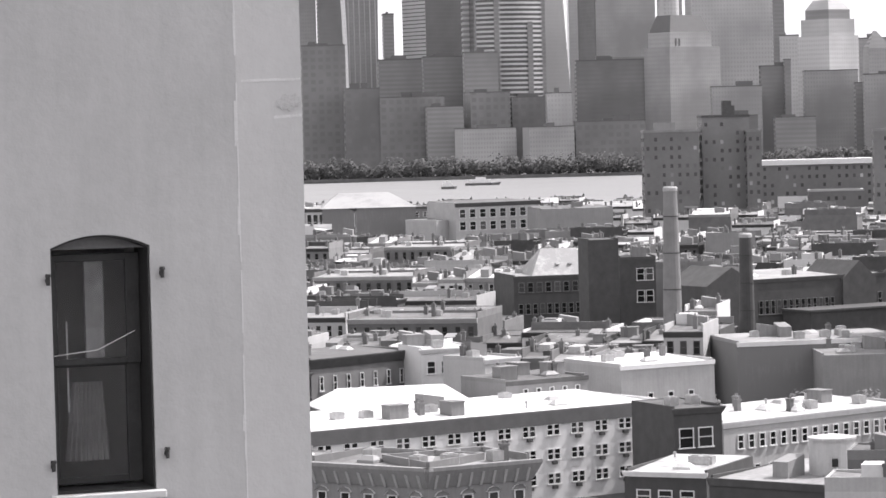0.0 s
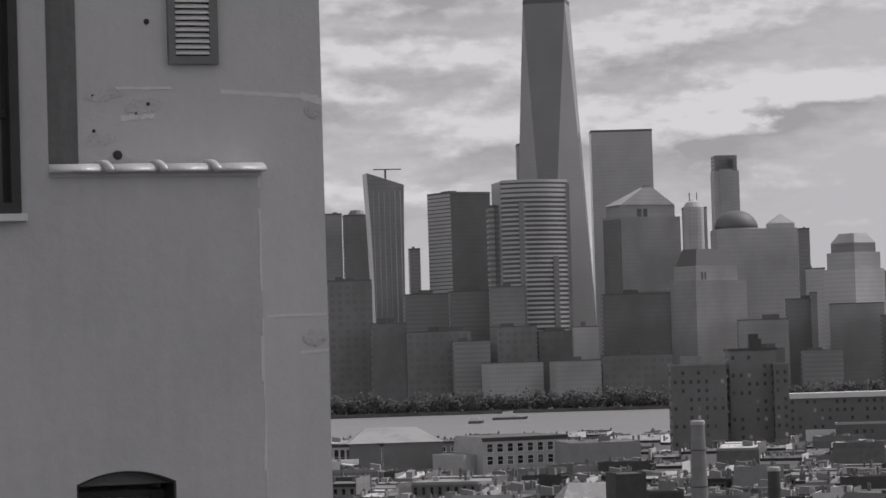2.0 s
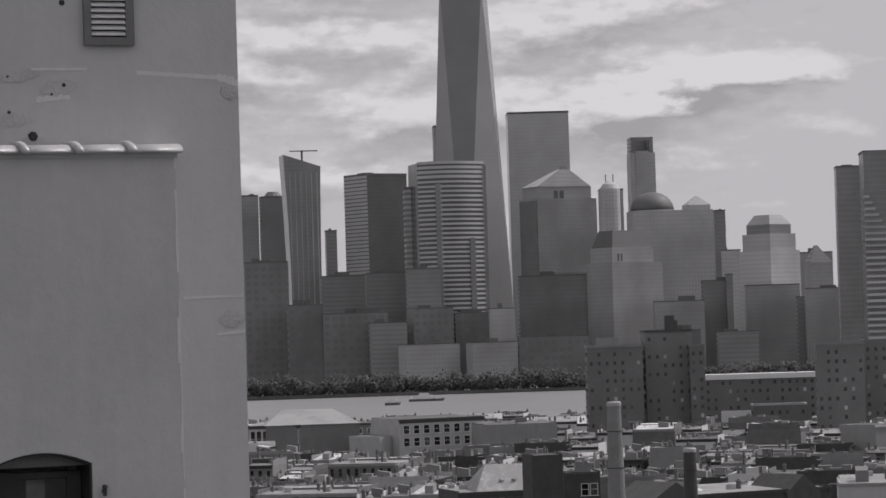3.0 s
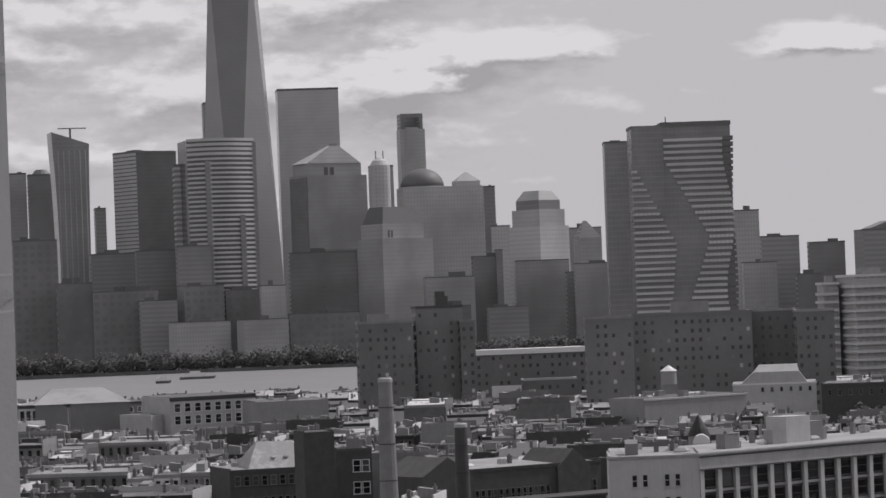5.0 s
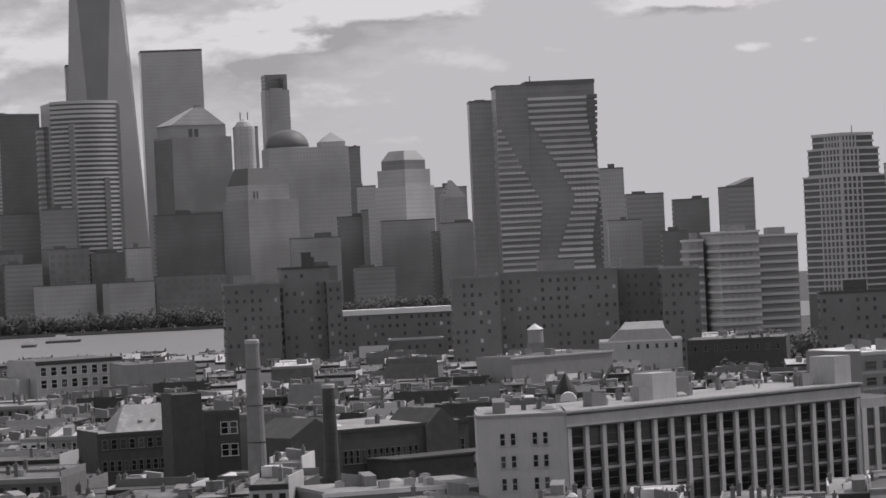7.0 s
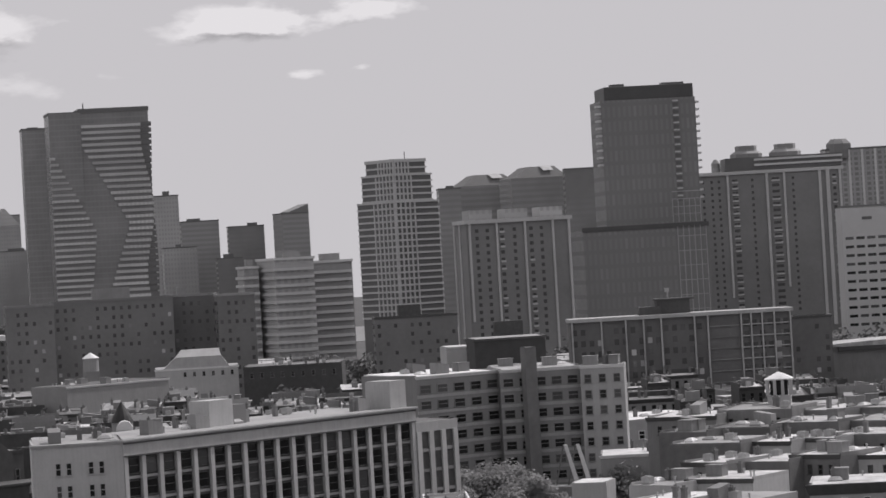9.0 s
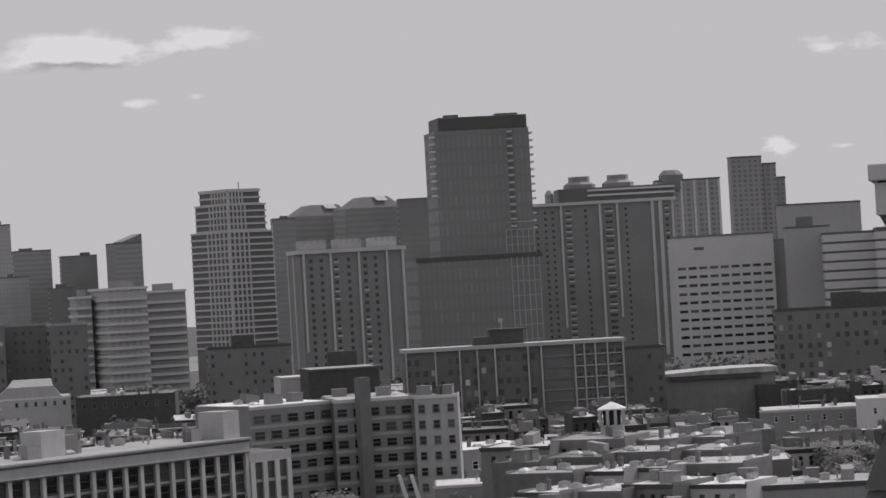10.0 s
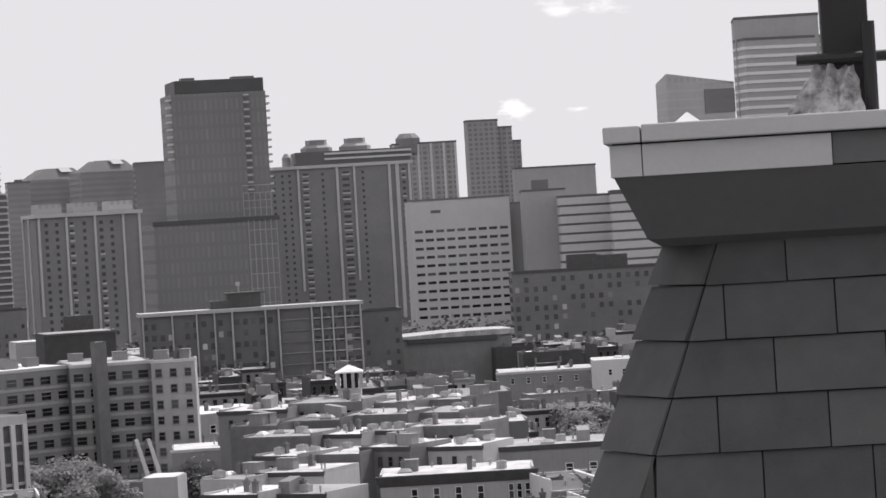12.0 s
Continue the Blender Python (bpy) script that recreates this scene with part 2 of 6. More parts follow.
def water_build(n, b):
    co = n.add("ShaderNodeTexCoord").outputs["Object"]
    st = n.add("ShaderNodeMapping", {0: co, 3: (0.02, 0.08, 1)}).outputs[0]
    f = n.noise(st, 1.0, 6.0)
    setin(n, b, "Base Color", n.mix(f, grey(0.13), grey(0.24)))
    b.inputs["Roughness"].default_value = 0.5
    setin(n, b, "Normal", n.add("ShaderNodeBump", {"Strength": 0.6, "Distance": 1.0, "Height": n.noise(co, 0.25, 5.0)}).outputs[0])


M["water"] = material("choppy river", water_build)

# facades of the far towers, with distance haze lifted into their greys
M["far_a"] = facade("far stone with small windows", 0.365, 0.335, 2.7, 4.0, 0.5, 0.5, light_mottle=0.5)
M["far_b"] = facade("far dark bands", 0.25, 0.235, 4.0, 4.2, 1.1, 0.5, light_mottle=0.5)
M["far_c"] = facade("far pale stone with small windows", 0.44, 0.41, 3.1, 4.3, 0.5, 0.5, light_mottle=0.45)
M["far_d"] = facade("far brick bays", 0.2, 0.18, 7.0, 6.8, 0.6, 0.55, lit=0.05, light_mottle=0.5)
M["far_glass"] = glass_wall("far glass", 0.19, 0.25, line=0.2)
# one shaft glass in two greys, with light and shade painted in
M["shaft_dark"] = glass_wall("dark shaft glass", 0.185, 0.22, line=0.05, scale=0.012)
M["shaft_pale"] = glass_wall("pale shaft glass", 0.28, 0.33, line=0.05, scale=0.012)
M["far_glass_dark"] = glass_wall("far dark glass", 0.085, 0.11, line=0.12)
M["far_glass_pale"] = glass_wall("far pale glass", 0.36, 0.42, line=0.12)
M["ripple_glass"] = glass_wall("dark balcony glass", 0.155, 0.215, line=0.2)
M["mid_grid"] = facade("residential grid", 0.3, 0.2, 3.6, 3.1, 0.6, 0.6, lit=0.08)
M["mid_glass"] = facade("patterned dark glass", 0.195, 0.225, 2.4, 6.6, 0.5, 0.72, lit=0.03, rough=0.4)


# ---------------------------------------------------------------- building kit
def box(bm, x0, x1, y0, y1, z0, z1):
    v = [bm.verts.new(p) for p in ((x0, y0, z0), (x1, y0, z0), (x1, y1, z0), (x0, y1, z0), (x0, y0, z1), (x1, y0, z1), (x1, y1, z1), (x0, y1, z1))]
    for f in ((3, 2, 1, 0), (4, 5, 6, 7), (0, 1, 5, 4), (1, 2, 6, 5), (2, 3, 7, 6), (3, 0, 4, 7)):
        bm.faces.new([v[i] for i in f])
    return v


def boxes(*rows):
    bm = bmesh.new()
    for r in rows:
        box(bm, *r)
    return bm


def loft(rings, cap=True):
    """Rings of equal length, each a list of points from below to above."""
    bm = bmesh.new()
    vs = [[bm.verts.new(p) for p in ring] for ring in rings]
    k = len(vs[0])
    for a, b in zip(vs, vs[1:]):
        for i in range(k):
            bm.faces.new((a[i], a[(i + 1) % k], b[(i + 1) % k], b[i]))
    if cap:
        bm.faces.new(vs[0][::-1])
        bm.faces.new(vs[-1])
    return bm


def ring(n, r, z, cx=0.0, cy=0.0, ry=None, phase=0.0):
    ry = r if ry is None else ry
    return [(cx + r * math.cos(phase + 2 * math.pi * i / n), cy + ry * math.sin(phase + 2 * math.pi * i / n), z) for i in range(n)]


def rect(x0, x1, y0, y1, z):
    return [(x0, y0, z), (x1, y0, z), (x1, y1, z), (x0, y1, z)]


def mesh(name, bm, mat, smooth=False, bevel=0.0):
    if bevel:
        bmesh.ops.bevel(bm, geom=bm.edges[:], offset=bevel, segments=2, affect="EDGES", profile=0.5)
    bm.normal_update()
    me = bpy.data.meshes.new(name)
    bm.to_mesh(me)
    bm.free()
    for m in (mat if isinstance(mat, (list, tuple)) else (mat,)):
        me.materials.append(M[m] if isinstance(m, str) else m)
    if smooth:
        for p in me.polygons:
            p.use_smooth = True
    return me


def part(name, bm, mat, parent, label="", smooth=False, bevel=0.0):
    me = bm if isinstance(bm, bpy.types.Mesh) else mesh(name, bm, mat, smooth, bevel)
    ob = new(name, me)
    ob.parent = parent
    if label:
        tagged(ob, label)
    return ob


def shared(name, me, parent, x, y, z, rz=0.0, scale=None):
    """One more object on a mesh that others use."""
    ob = new(name, me)
    ob.parent = parent
    ob.location, ob.rotation_euler = (x, y, z), (0, 0, rz)
    if scale:
        ob.scale = scale
    return ob


def base(name, label, category, x, y, turn=0.0, z=0.0, group=""):
    e = new(name)
    e.matrix_world = pose(x, y, z, 0, 0, turn)
    return tagged(e, label, category, group)


def polar(az, dist):
    return dist * math.sin(radians(az)), dist * math.cos(radians(az))


def corner(name, label, az, dist, left, right, turn, category="tower", depth=None, group=""):
    """A footing whose nearest corner stands at az, dist. Returns the Empty and the true lengths of the right and left faces."""
    th = radians(turn)
    wr = right / math.cos(th) if right > 0.01 else depth
    wl = left / math.sin(th) if left > 0.01 else depth
    x, y = polar(az, dist)
    return base(name, label, category, x, y, turn - az, group=group), wr, wl


def add_bands(e, wr, wl, z0, z1, step, h, out, mat, one=False, faces="rl"):
    """Spandrels or balcony fronts round the two seen faces of a tower."""
    bm = boxes((-out, wr + out, -out, 0.0, 0.0, h), (-out, 0.0, 0.0, wl, 0.0, h), (wr, wr + out, 0.0, wl, 0.0, h))
    if one:
        all_ = bmesh.new()
        z = z0
        while z < z1 - h:
            for k, r in (("r", (-out, wr + out, -out, 0.0)), ("l", (-out, 0.0, 0.0, wl)), ("r", (wr, wr + out, 0.0, wl))):
                if k in faces:
                    box(all_, *r, z, z + h)
            z += step
        bm.free()
        tagged(part("banding", all_, mat, e), kind="stuff")
        return
    me = mesh("spandrel", bm, mat)
    z = z0
    while z < z1 - h:
        shared("spandrel", me, e, 0, 0, z)
        z += step


def add_piers(e, wr, wl, z0, z1, step, w, out, mat, faces="rl"):
    if "r" in faces:
        n = max(1, round(wr / step))
        me = mesh("pier", boxes((-w / 2, w / 2, -out, 0, z0, z1)), mat)
        for i in range(n + 1):
            shared("pier", me, e, min(max(i * wr / n, w / 2), wr - w / 2), 0, 0)
    if "l" in faces:
        n = max(1, round(wl / step))
        me = mesh("pier", boxes((-out, 0, -w / 2, w / 2, z0, z1)), mat)
        for i in range(n + 1):
            shared("pier", me, e, 0, min(max(i * wl / n, w / 2), wl - w / 2), 0)


def window_rows(e, wr, wl, z1, du=3.2, dz=2.9, w=1.3, h=1.45, z0=3.0, a=0.0, b=1.0, mat="estate_pane", side=True):
    """Storeys of small far windows on the front and the side of a block."""
    n = max(1, round(wr * (b - a) / du))
    m = max(1, round(wl / du)) if side else 0
    r = random.Random(int(wr * 31 + z1))
    bm = bmesh.new()
    z = z1 - dz
    while z > z0:
        for i in range(n):
            x = wr * a + wr * (b - a) * (i + 0.5) / n
            if r.random() < 0.62:
                box(bm, x - w / 2, x + w / 2, -0.09, 0.02, z, z + h)
        for i in range(m):
            y = wl * (i + 0.5) / m
            box(bm, -0.09, 0.02, y - w / 2, y + w / 2, z, z + h)
        z -= dz
    tagged(part("glazing", bm, mat, e), kind="stuff")


def roof_plant(e, wr, wl, z, seed, mat="crown_dark", n=2):
    r = random.Random(seed)
    for i in range(n):
        w, d, h = wr * r.uniform(0.15, 0.4), wl * r.uniform(0.2, 0.4), r.uniform(2.5, 5.5)
        x, y = r.uniform(0.1, 0.55) * wr, r.uniform(0.1, 0.5) * wl
        part("plant_room", boxes((x, x + w, y, y + d, z, z + h)), mat, e)


def tower(label, mat, az, dist, left, right, top, turn=22, depth=28.0, bands=None, piers=None, plant=2, name="tower", cap="crown_dark", group="city towers", rows=None):
    """A plain high block: body, roof kerb, plant rooms, and its bands or piers."""
    e, wr, wl = corner(name, label, az, dist, left, right, turn if left > 0.01 else min(turn, 3), "tower", depth, group)
    part("body", boxes((0, wr, 0, wl, 0, top)), mat, e)
    k = 0.006 * top + 0.5
    part("parapet", boxes((-0.2, wr + 0.2, -0.2, 0.5, top, top + k), (-0.2, 0.5, 0.5, wl, top, top + k), (wr - 0.5, wr + 0.2, 0.5, wl, top, top + k), (0.5, wr - 0.5, wl - 0.5, wl + 0.2, top, top + k)), cap, e)
    if plant:
        roof_plant(e, wr, wl, top, int(az * 100 + dist), cap, plant)
    if bands:
        add_bands(e, wr, wl, *bands)
    if piers:
        add_piers(e, wr, wl, *piers)
    if rows:
        window_rows(e, wr, wl, top, *rows)
    return e, wr, wl


# ---------------------------------------------------------------- ground and river
def sheet(name, pts, z, mat, label, thick=0.5):
    ob = new(name, mesh(name, loft([[(x, y, z - thick) for x, y in pts], [(x, y, z) for x, y in pts]]), mat))
    return tagged(ob, label, name, kind="structure")


sheet("ground", [(-4800, -1500), (4800, -1500), (4800, 4900), (-4800, 4900)], 0.0, "ground", "dark asphalt and yards of a dense old town", 3.0)
sheet("water", [polar(-20, 1250), polar(2, 1350), polar(9, 1700), polar(20, 2300), polar(20, 2430), polar(9, 2430), polar(0, 2420), polar(-20, 2420)], 0.35, "water", "wide pale grey river with a choppy surface", 0.3)


# ---------------------------------------------------------------- far towers across the river
def far_skyline():
    # the paleness of these towers is partly haze in the material greys
    T = tower
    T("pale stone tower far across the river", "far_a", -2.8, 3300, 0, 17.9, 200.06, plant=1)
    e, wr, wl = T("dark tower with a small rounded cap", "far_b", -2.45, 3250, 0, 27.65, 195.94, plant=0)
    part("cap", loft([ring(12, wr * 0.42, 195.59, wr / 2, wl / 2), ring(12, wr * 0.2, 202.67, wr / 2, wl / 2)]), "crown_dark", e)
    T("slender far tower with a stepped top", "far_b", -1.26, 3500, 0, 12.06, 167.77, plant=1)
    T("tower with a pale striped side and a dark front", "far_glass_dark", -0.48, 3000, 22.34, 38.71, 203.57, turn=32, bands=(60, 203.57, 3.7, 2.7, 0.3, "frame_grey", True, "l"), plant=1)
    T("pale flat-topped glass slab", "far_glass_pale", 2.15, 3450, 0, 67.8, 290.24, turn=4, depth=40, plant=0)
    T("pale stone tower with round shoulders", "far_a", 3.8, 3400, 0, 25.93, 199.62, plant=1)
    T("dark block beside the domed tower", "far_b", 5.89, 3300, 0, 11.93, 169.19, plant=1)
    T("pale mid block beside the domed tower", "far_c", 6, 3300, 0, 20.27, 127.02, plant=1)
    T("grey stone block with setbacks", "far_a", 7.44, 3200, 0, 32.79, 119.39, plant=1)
    # the row along the far bank
    low = "stone apartment block on the far bank"
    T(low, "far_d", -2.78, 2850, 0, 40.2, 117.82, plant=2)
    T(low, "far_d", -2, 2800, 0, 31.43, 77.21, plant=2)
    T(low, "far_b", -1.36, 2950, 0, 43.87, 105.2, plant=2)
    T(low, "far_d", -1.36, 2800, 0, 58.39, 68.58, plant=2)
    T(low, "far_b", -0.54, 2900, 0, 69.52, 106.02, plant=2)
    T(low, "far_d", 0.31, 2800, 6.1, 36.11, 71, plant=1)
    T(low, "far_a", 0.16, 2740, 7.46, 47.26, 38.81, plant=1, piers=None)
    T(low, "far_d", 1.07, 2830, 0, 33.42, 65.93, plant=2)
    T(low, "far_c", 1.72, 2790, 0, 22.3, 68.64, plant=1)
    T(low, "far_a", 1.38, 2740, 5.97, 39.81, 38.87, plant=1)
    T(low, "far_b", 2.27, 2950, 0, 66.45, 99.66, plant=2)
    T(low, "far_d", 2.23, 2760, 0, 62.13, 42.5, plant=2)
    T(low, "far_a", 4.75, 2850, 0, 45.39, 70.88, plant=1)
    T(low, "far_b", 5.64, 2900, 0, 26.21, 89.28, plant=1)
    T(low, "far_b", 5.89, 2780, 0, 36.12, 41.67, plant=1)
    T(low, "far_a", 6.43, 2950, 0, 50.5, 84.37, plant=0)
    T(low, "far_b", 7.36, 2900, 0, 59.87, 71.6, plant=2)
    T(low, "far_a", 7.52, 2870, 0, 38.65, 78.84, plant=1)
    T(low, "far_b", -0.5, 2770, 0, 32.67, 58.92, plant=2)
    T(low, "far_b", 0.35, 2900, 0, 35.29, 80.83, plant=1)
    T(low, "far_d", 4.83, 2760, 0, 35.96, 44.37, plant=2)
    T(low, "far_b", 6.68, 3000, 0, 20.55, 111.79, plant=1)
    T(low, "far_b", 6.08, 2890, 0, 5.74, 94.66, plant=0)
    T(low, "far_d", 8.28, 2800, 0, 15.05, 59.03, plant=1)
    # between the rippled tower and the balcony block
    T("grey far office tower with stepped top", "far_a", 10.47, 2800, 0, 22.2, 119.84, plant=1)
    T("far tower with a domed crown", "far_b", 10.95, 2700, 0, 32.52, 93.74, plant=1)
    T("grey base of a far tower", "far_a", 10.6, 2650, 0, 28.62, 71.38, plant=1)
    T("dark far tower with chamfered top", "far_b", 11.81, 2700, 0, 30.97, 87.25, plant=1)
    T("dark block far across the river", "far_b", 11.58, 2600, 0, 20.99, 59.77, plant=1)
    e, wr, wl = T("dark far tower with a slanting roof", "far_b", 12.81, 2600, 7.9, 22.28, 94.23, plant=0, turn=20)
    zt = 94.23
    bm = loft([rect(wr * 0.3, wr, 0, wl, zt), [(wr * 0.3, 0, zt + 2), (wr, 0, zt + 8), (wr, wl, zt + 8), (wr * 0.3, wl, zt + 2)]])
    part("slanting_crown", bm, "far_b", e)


far_skyline()


def one_tower():
    """The tallest tower: a square base, then eight tall triangles up to a turned square."""
    az, dist = 1.4, 3235.0
    x, y = polar(az, dist)
    e = base("tapered_tower", "tallest tapering glass tower with chamfered triangular faces", "tower", x, y, 38 - az, group="city towers")
    s, zb, zt = 31.0, 57.0, 409.08
    part("plinth", loft([rect(-s, s, -s, s, 0), rect(-s, s, -s, s, zb)]), "far_c", e, "pale glass plinth")
    low_ = [(-s, -s), (s, -s), (s, s), (-s, s)]
    q = s * 0.995
    up_ = [(0, -q), (q, 0), (0, q), (-q, 0)]
    bm = bmesh.new()
    a = [bm.verts.new((*p, zb)) for p in low_]
    b = [bm.verts.new((*p, zt)) for p in up_]
    # light and shade of the faces come from the two glass greys
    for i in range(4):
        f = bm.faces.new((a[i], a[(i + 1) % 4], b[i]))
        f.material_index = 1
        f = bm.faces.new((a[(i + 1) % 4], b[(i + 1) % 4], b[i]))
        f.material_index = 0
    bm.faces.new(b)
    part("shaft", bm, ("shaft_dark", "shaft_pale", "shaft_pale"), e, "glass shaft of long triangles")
    part("parapet", loft([[(p[0], p[1], zt) for p in up_], [(p[0], p[1], zt + 5) for p in up_]]), "crown_dark", e)
    part("mast_ring", loft([ring(16, 17, zt + 5.02), ring(16, 17, zt + 9)]), "crown_dark", e)
    part("mast", loft([ring(8, 3, zt + 9), ring(8, 0.8, zt + 110)]), "crown_dark", e)
    # its lower neighbour, just behind
    tower("narrow pale tower behind the tallest one", "far_a", 0.78, 3400, 0, 16.71, 274.8, plant=0)


one_tower()


def curved_office():
    """The banker's tower: a bowed striped front, a lower wing beside it."""
    az, dist, left, right, top = 0.45, 2850, 10.37, 61.7, 205.11
    e, wr, wl = corner("curved_office_tower", "bowed glass office tower with pale horizontal floor bands", az, dist, left, right, 12, "tower", 40, "city towers")
    wl = 40
    k = 20
    front = [(wr * i / k, -15.0 * math.sin(math.pi * (i / k) ** 0.8), 0) for i in range(k + 1)]
    plan = front + [(wr, wl, 0), (0, wl, 0)]
    part("body", loft([[(x, y, 0) for x, y, _ in plan], [(x, y, top) for x, y, _ in plan]]), "far_glass_dark", e)
    all_ = bmesh.new()
    z = 40.0
    while z < top - 1:
        h = 1.9 if z < top - 16 else 2.6
        lo = [(x, y - 0.4) for x, y, _ in front]
        ins = [(x, y + 0.3) for x, y, _ in front]
        vs = [[all_.verts.new((x, y, zz)) for x, y in pts] for pts, zz in ((lo, z), (lo, z + h), (ins, z + h), (ins, z))]
        for a, b in zip(vs, vs[1:]):
            for i in range(k):
                all_.faces.new((a[i], a[i + 1], b[i + 1], b[i]))
        z += 4.3
    tagged(part("banding", all_, "frame_grey", e, "pale floor bands"), kind="stuff")
    part("recess_strip", boxes((wr * 0.22, wr * 0.31, -14.2, 0, 30, top - 20)), "far_glass", e, "dark vertical recess strip")
    part("recess_strip", boxes((wr * 0.72, wr * 0.80, -11.0, 0, 30, top * 0.66)), "far_glass", e, "dark vertical recess strip")
    part("side_fin", boxes((wr - 3, wr + 1.5, -1.5, 6, 0, top - 3)), "far_glass", e)
    tower("lower striped wing of the bowed tower", "far_glass", 0.21, 2880, 0, 29.32, 183.55, turn=6, depth=25, plant=0, bands=(40, 183.48, 5.0, 2.2, 0.4, "frame_grey", True))
    tower("dark block before the bowed tower", "far_b", 0.21, 2820, 0, 30.74, 107.25, plant=1)


curved_office()


def flared_tower():
    az, dist, _, right, top = -2.01, 3000, 0, 35.9, 219.65
    e, wr, wl = corner("flared_tower", "slender glass tower flaring outwards to a slanted top", az, dist, 0, right, 8, "tower", 30, "city towers")
    rings = []
    for f in (0, 0.25, 0.5, 0.7, 0.85, 0.95, 1.0):
        g = 5.0 * max(0, (f - 0.35) / 0.65) ** 2
        i = 5.0 - g
        z = top * f
        sl = 6 if f == 1.0 else 0
        rings.append([(i, 0, z + sl), (wr - i * 0.4, 0, z - sl), (wr - i * 0.4, wl, z - sl), (i, wl, z + sl)])
    part("body", loft(rings), "far_glass", e)
    me = mesh("fin", boxes((-0.5, 0.5, -0.6, 0, 0, top - 12)), "far_c")
    for i in range(6):
        shared("fin", me, e, 6 + i * (wr - 10) / 5, 0, 0)
    part("crane_beam", boxes((wr * 0.2, wr * 0.95, 5, 6, top + 9, top + 10), (wr * 0.5, wr * 0.55, 5, 6, top - 4, top + 9)), "crown_dark", e)


flared_tower()


def crowned_offices():
    """Four stone offices whose crowns are a pyramid, a dome, a mansard and a stepped cap."""
    # pyramid
    az, dist, left, right, top = 2.65, 3120, 18.16, 60.11, 193
    e, wr, wl = corner("pyramid_office", "stone office tower with a shallow pyramid roof", az, dist, left, right, 28, "tower", 40, "city towers")
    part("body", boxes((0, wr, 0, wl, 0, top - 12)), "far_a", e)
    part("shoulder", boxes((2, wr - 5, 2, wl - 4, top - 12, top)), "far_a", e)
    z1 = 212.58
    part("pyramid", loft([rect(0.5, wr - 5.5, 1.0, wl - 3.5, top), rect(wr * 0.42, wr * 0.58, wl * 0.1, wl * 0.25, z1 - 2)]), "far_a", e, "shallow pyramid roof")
    part("finial", boxes((wr * 0.45, wr * 0.55, wl * 0.12, wl * 0.2, z1 - 2, z1 + 0.5)), "far_b", e)
    part("belvedere", boxes((wr * 0.3, wr * 0.36, 1.4, 2, top - 13, top - 4), (wr * 0.4, wr * 0.46, 1.4, 2, top - 13, top - 4)), "crown_dark", e, "pair of tall dark openings")
    # dark sheet over the left face puts its shade into colour
    part("dark_side", boxes((-0.5, 0, 0.5, wl - 1, 0, top - 14)), "far_glass_dark", e)
    part("dark_foot", boxes((6, wr - 3, -1.5, 0, 0, top * 0.55)), "far_b", e)
    # dome
    az, dist, left, right, top = 4.41, 3050, 6.64, 78.47, 162.58
    e, wr, wl = corner("domed_office", "stone office tower with a dark copper dome", az, dist, left, right, 12, "tower", 50, "city towers")
    part("body", boxes((0, wr, 0, wl, 0, top)), "far_c", e)
    zc, r = 163.47, 0.0
    r = wr * 0.27
    part("drum", loft([ring(24, r, top, wr * 0.3, r + 1), ring(24, r, zc, wr * 0.3, r + 1)]), "far_c", e)
    part("dome", loft([ring(24, r * math.cos(a_ * math.pi / 16), zc + (181.76 - zc) * math.sin(a_ * math.pi / 16), wr * 0.3, r + 1) for a_ in range(8)]), "crown_dark", e, "dark copper dome", True)
    part("small_pyramid", loft([rect(wr * 0.68, wr * 0.98, 4, 24, top), rect(wr * 0.68, wr * 0.98, 4, 24, top + 5), rect(wr * 0.82, wr * 0.84, 13, 15, top + 14)]), "far_a", e)
    me = mesh("recess", boxes((0, 3.5, -0.4, 0, top * 0.35, top * 0.42)), "far_b")
    shared("recess", me, e, wr * 0.22, 0, 0)
    # mansard
    az, dist, left, right, top = 3.99, 2920, 24.39, 47.66, 124.3
    e, wr, wl = corner("mansard_office", "stone office tower with a dark truncated roof", az, dist, left, right, 38, "tower", 45, "city towers")
    part("body", boxes((0, wr, 0, wl, 0, top - 14)), "far_a", e)
    part("shoulder", boxes((3, wr - 8, 3, wl - 3, top - 14, top)), "far_a", e)
    z1 = 140.43
    part("mansard_roof", loft([rect(4, wr - 9, 4, wl - 4, top), rect(9, wr - 15, 9, wl - 9, z1)]), "crown_dark", e, "dark truncated roof")
    me = mesh("slot", boxes((-0.9, 0.9, -0.3, 0, top - 13, top - 6)), "crown_dark")
    for i in (-1, 1):
        shared("slot", me, e, wr * 0.2 + i * 2, 3, 0)
    # stepped cap
    az, dist, left, right, top = 6.9, 2980, 30.11, 27.91, 128.23
    e, wr, wl = corner("stepped_office", "stone office tower stepping in to a flat faceted cap", az, dist, left, right, 45, "tower", 40, "city towers")
    part("body", boxes((0, wr, 0, wl, 0, top - 10)), "far_c", e)
    part("shoulder", boxes((2.5, wr - 2.5, 2.5, wl - 2.5, top - 10, top + 6)), "far_c", e)
    part("neck", boxes((5, wr - 6, 5, wl - 6, top + 6, 143.38)), "far_b", e)
    part("cap", loft([rect(5, wr - 6, 5, wl - 6, 143.38), rect(10, wr - 13, 10, wl - 12, 152.56)]), "far_c", e, "pale faceted cap")
    me = mesh("tall_bay", boxes((-2.5, 2.5, -1.2, 0, 0, top * 0.62)), "far_a")
    for i in range(4):
        shared("tall_bay", me, e, wr * (0.15 + 0.23 * i), 0, 0)
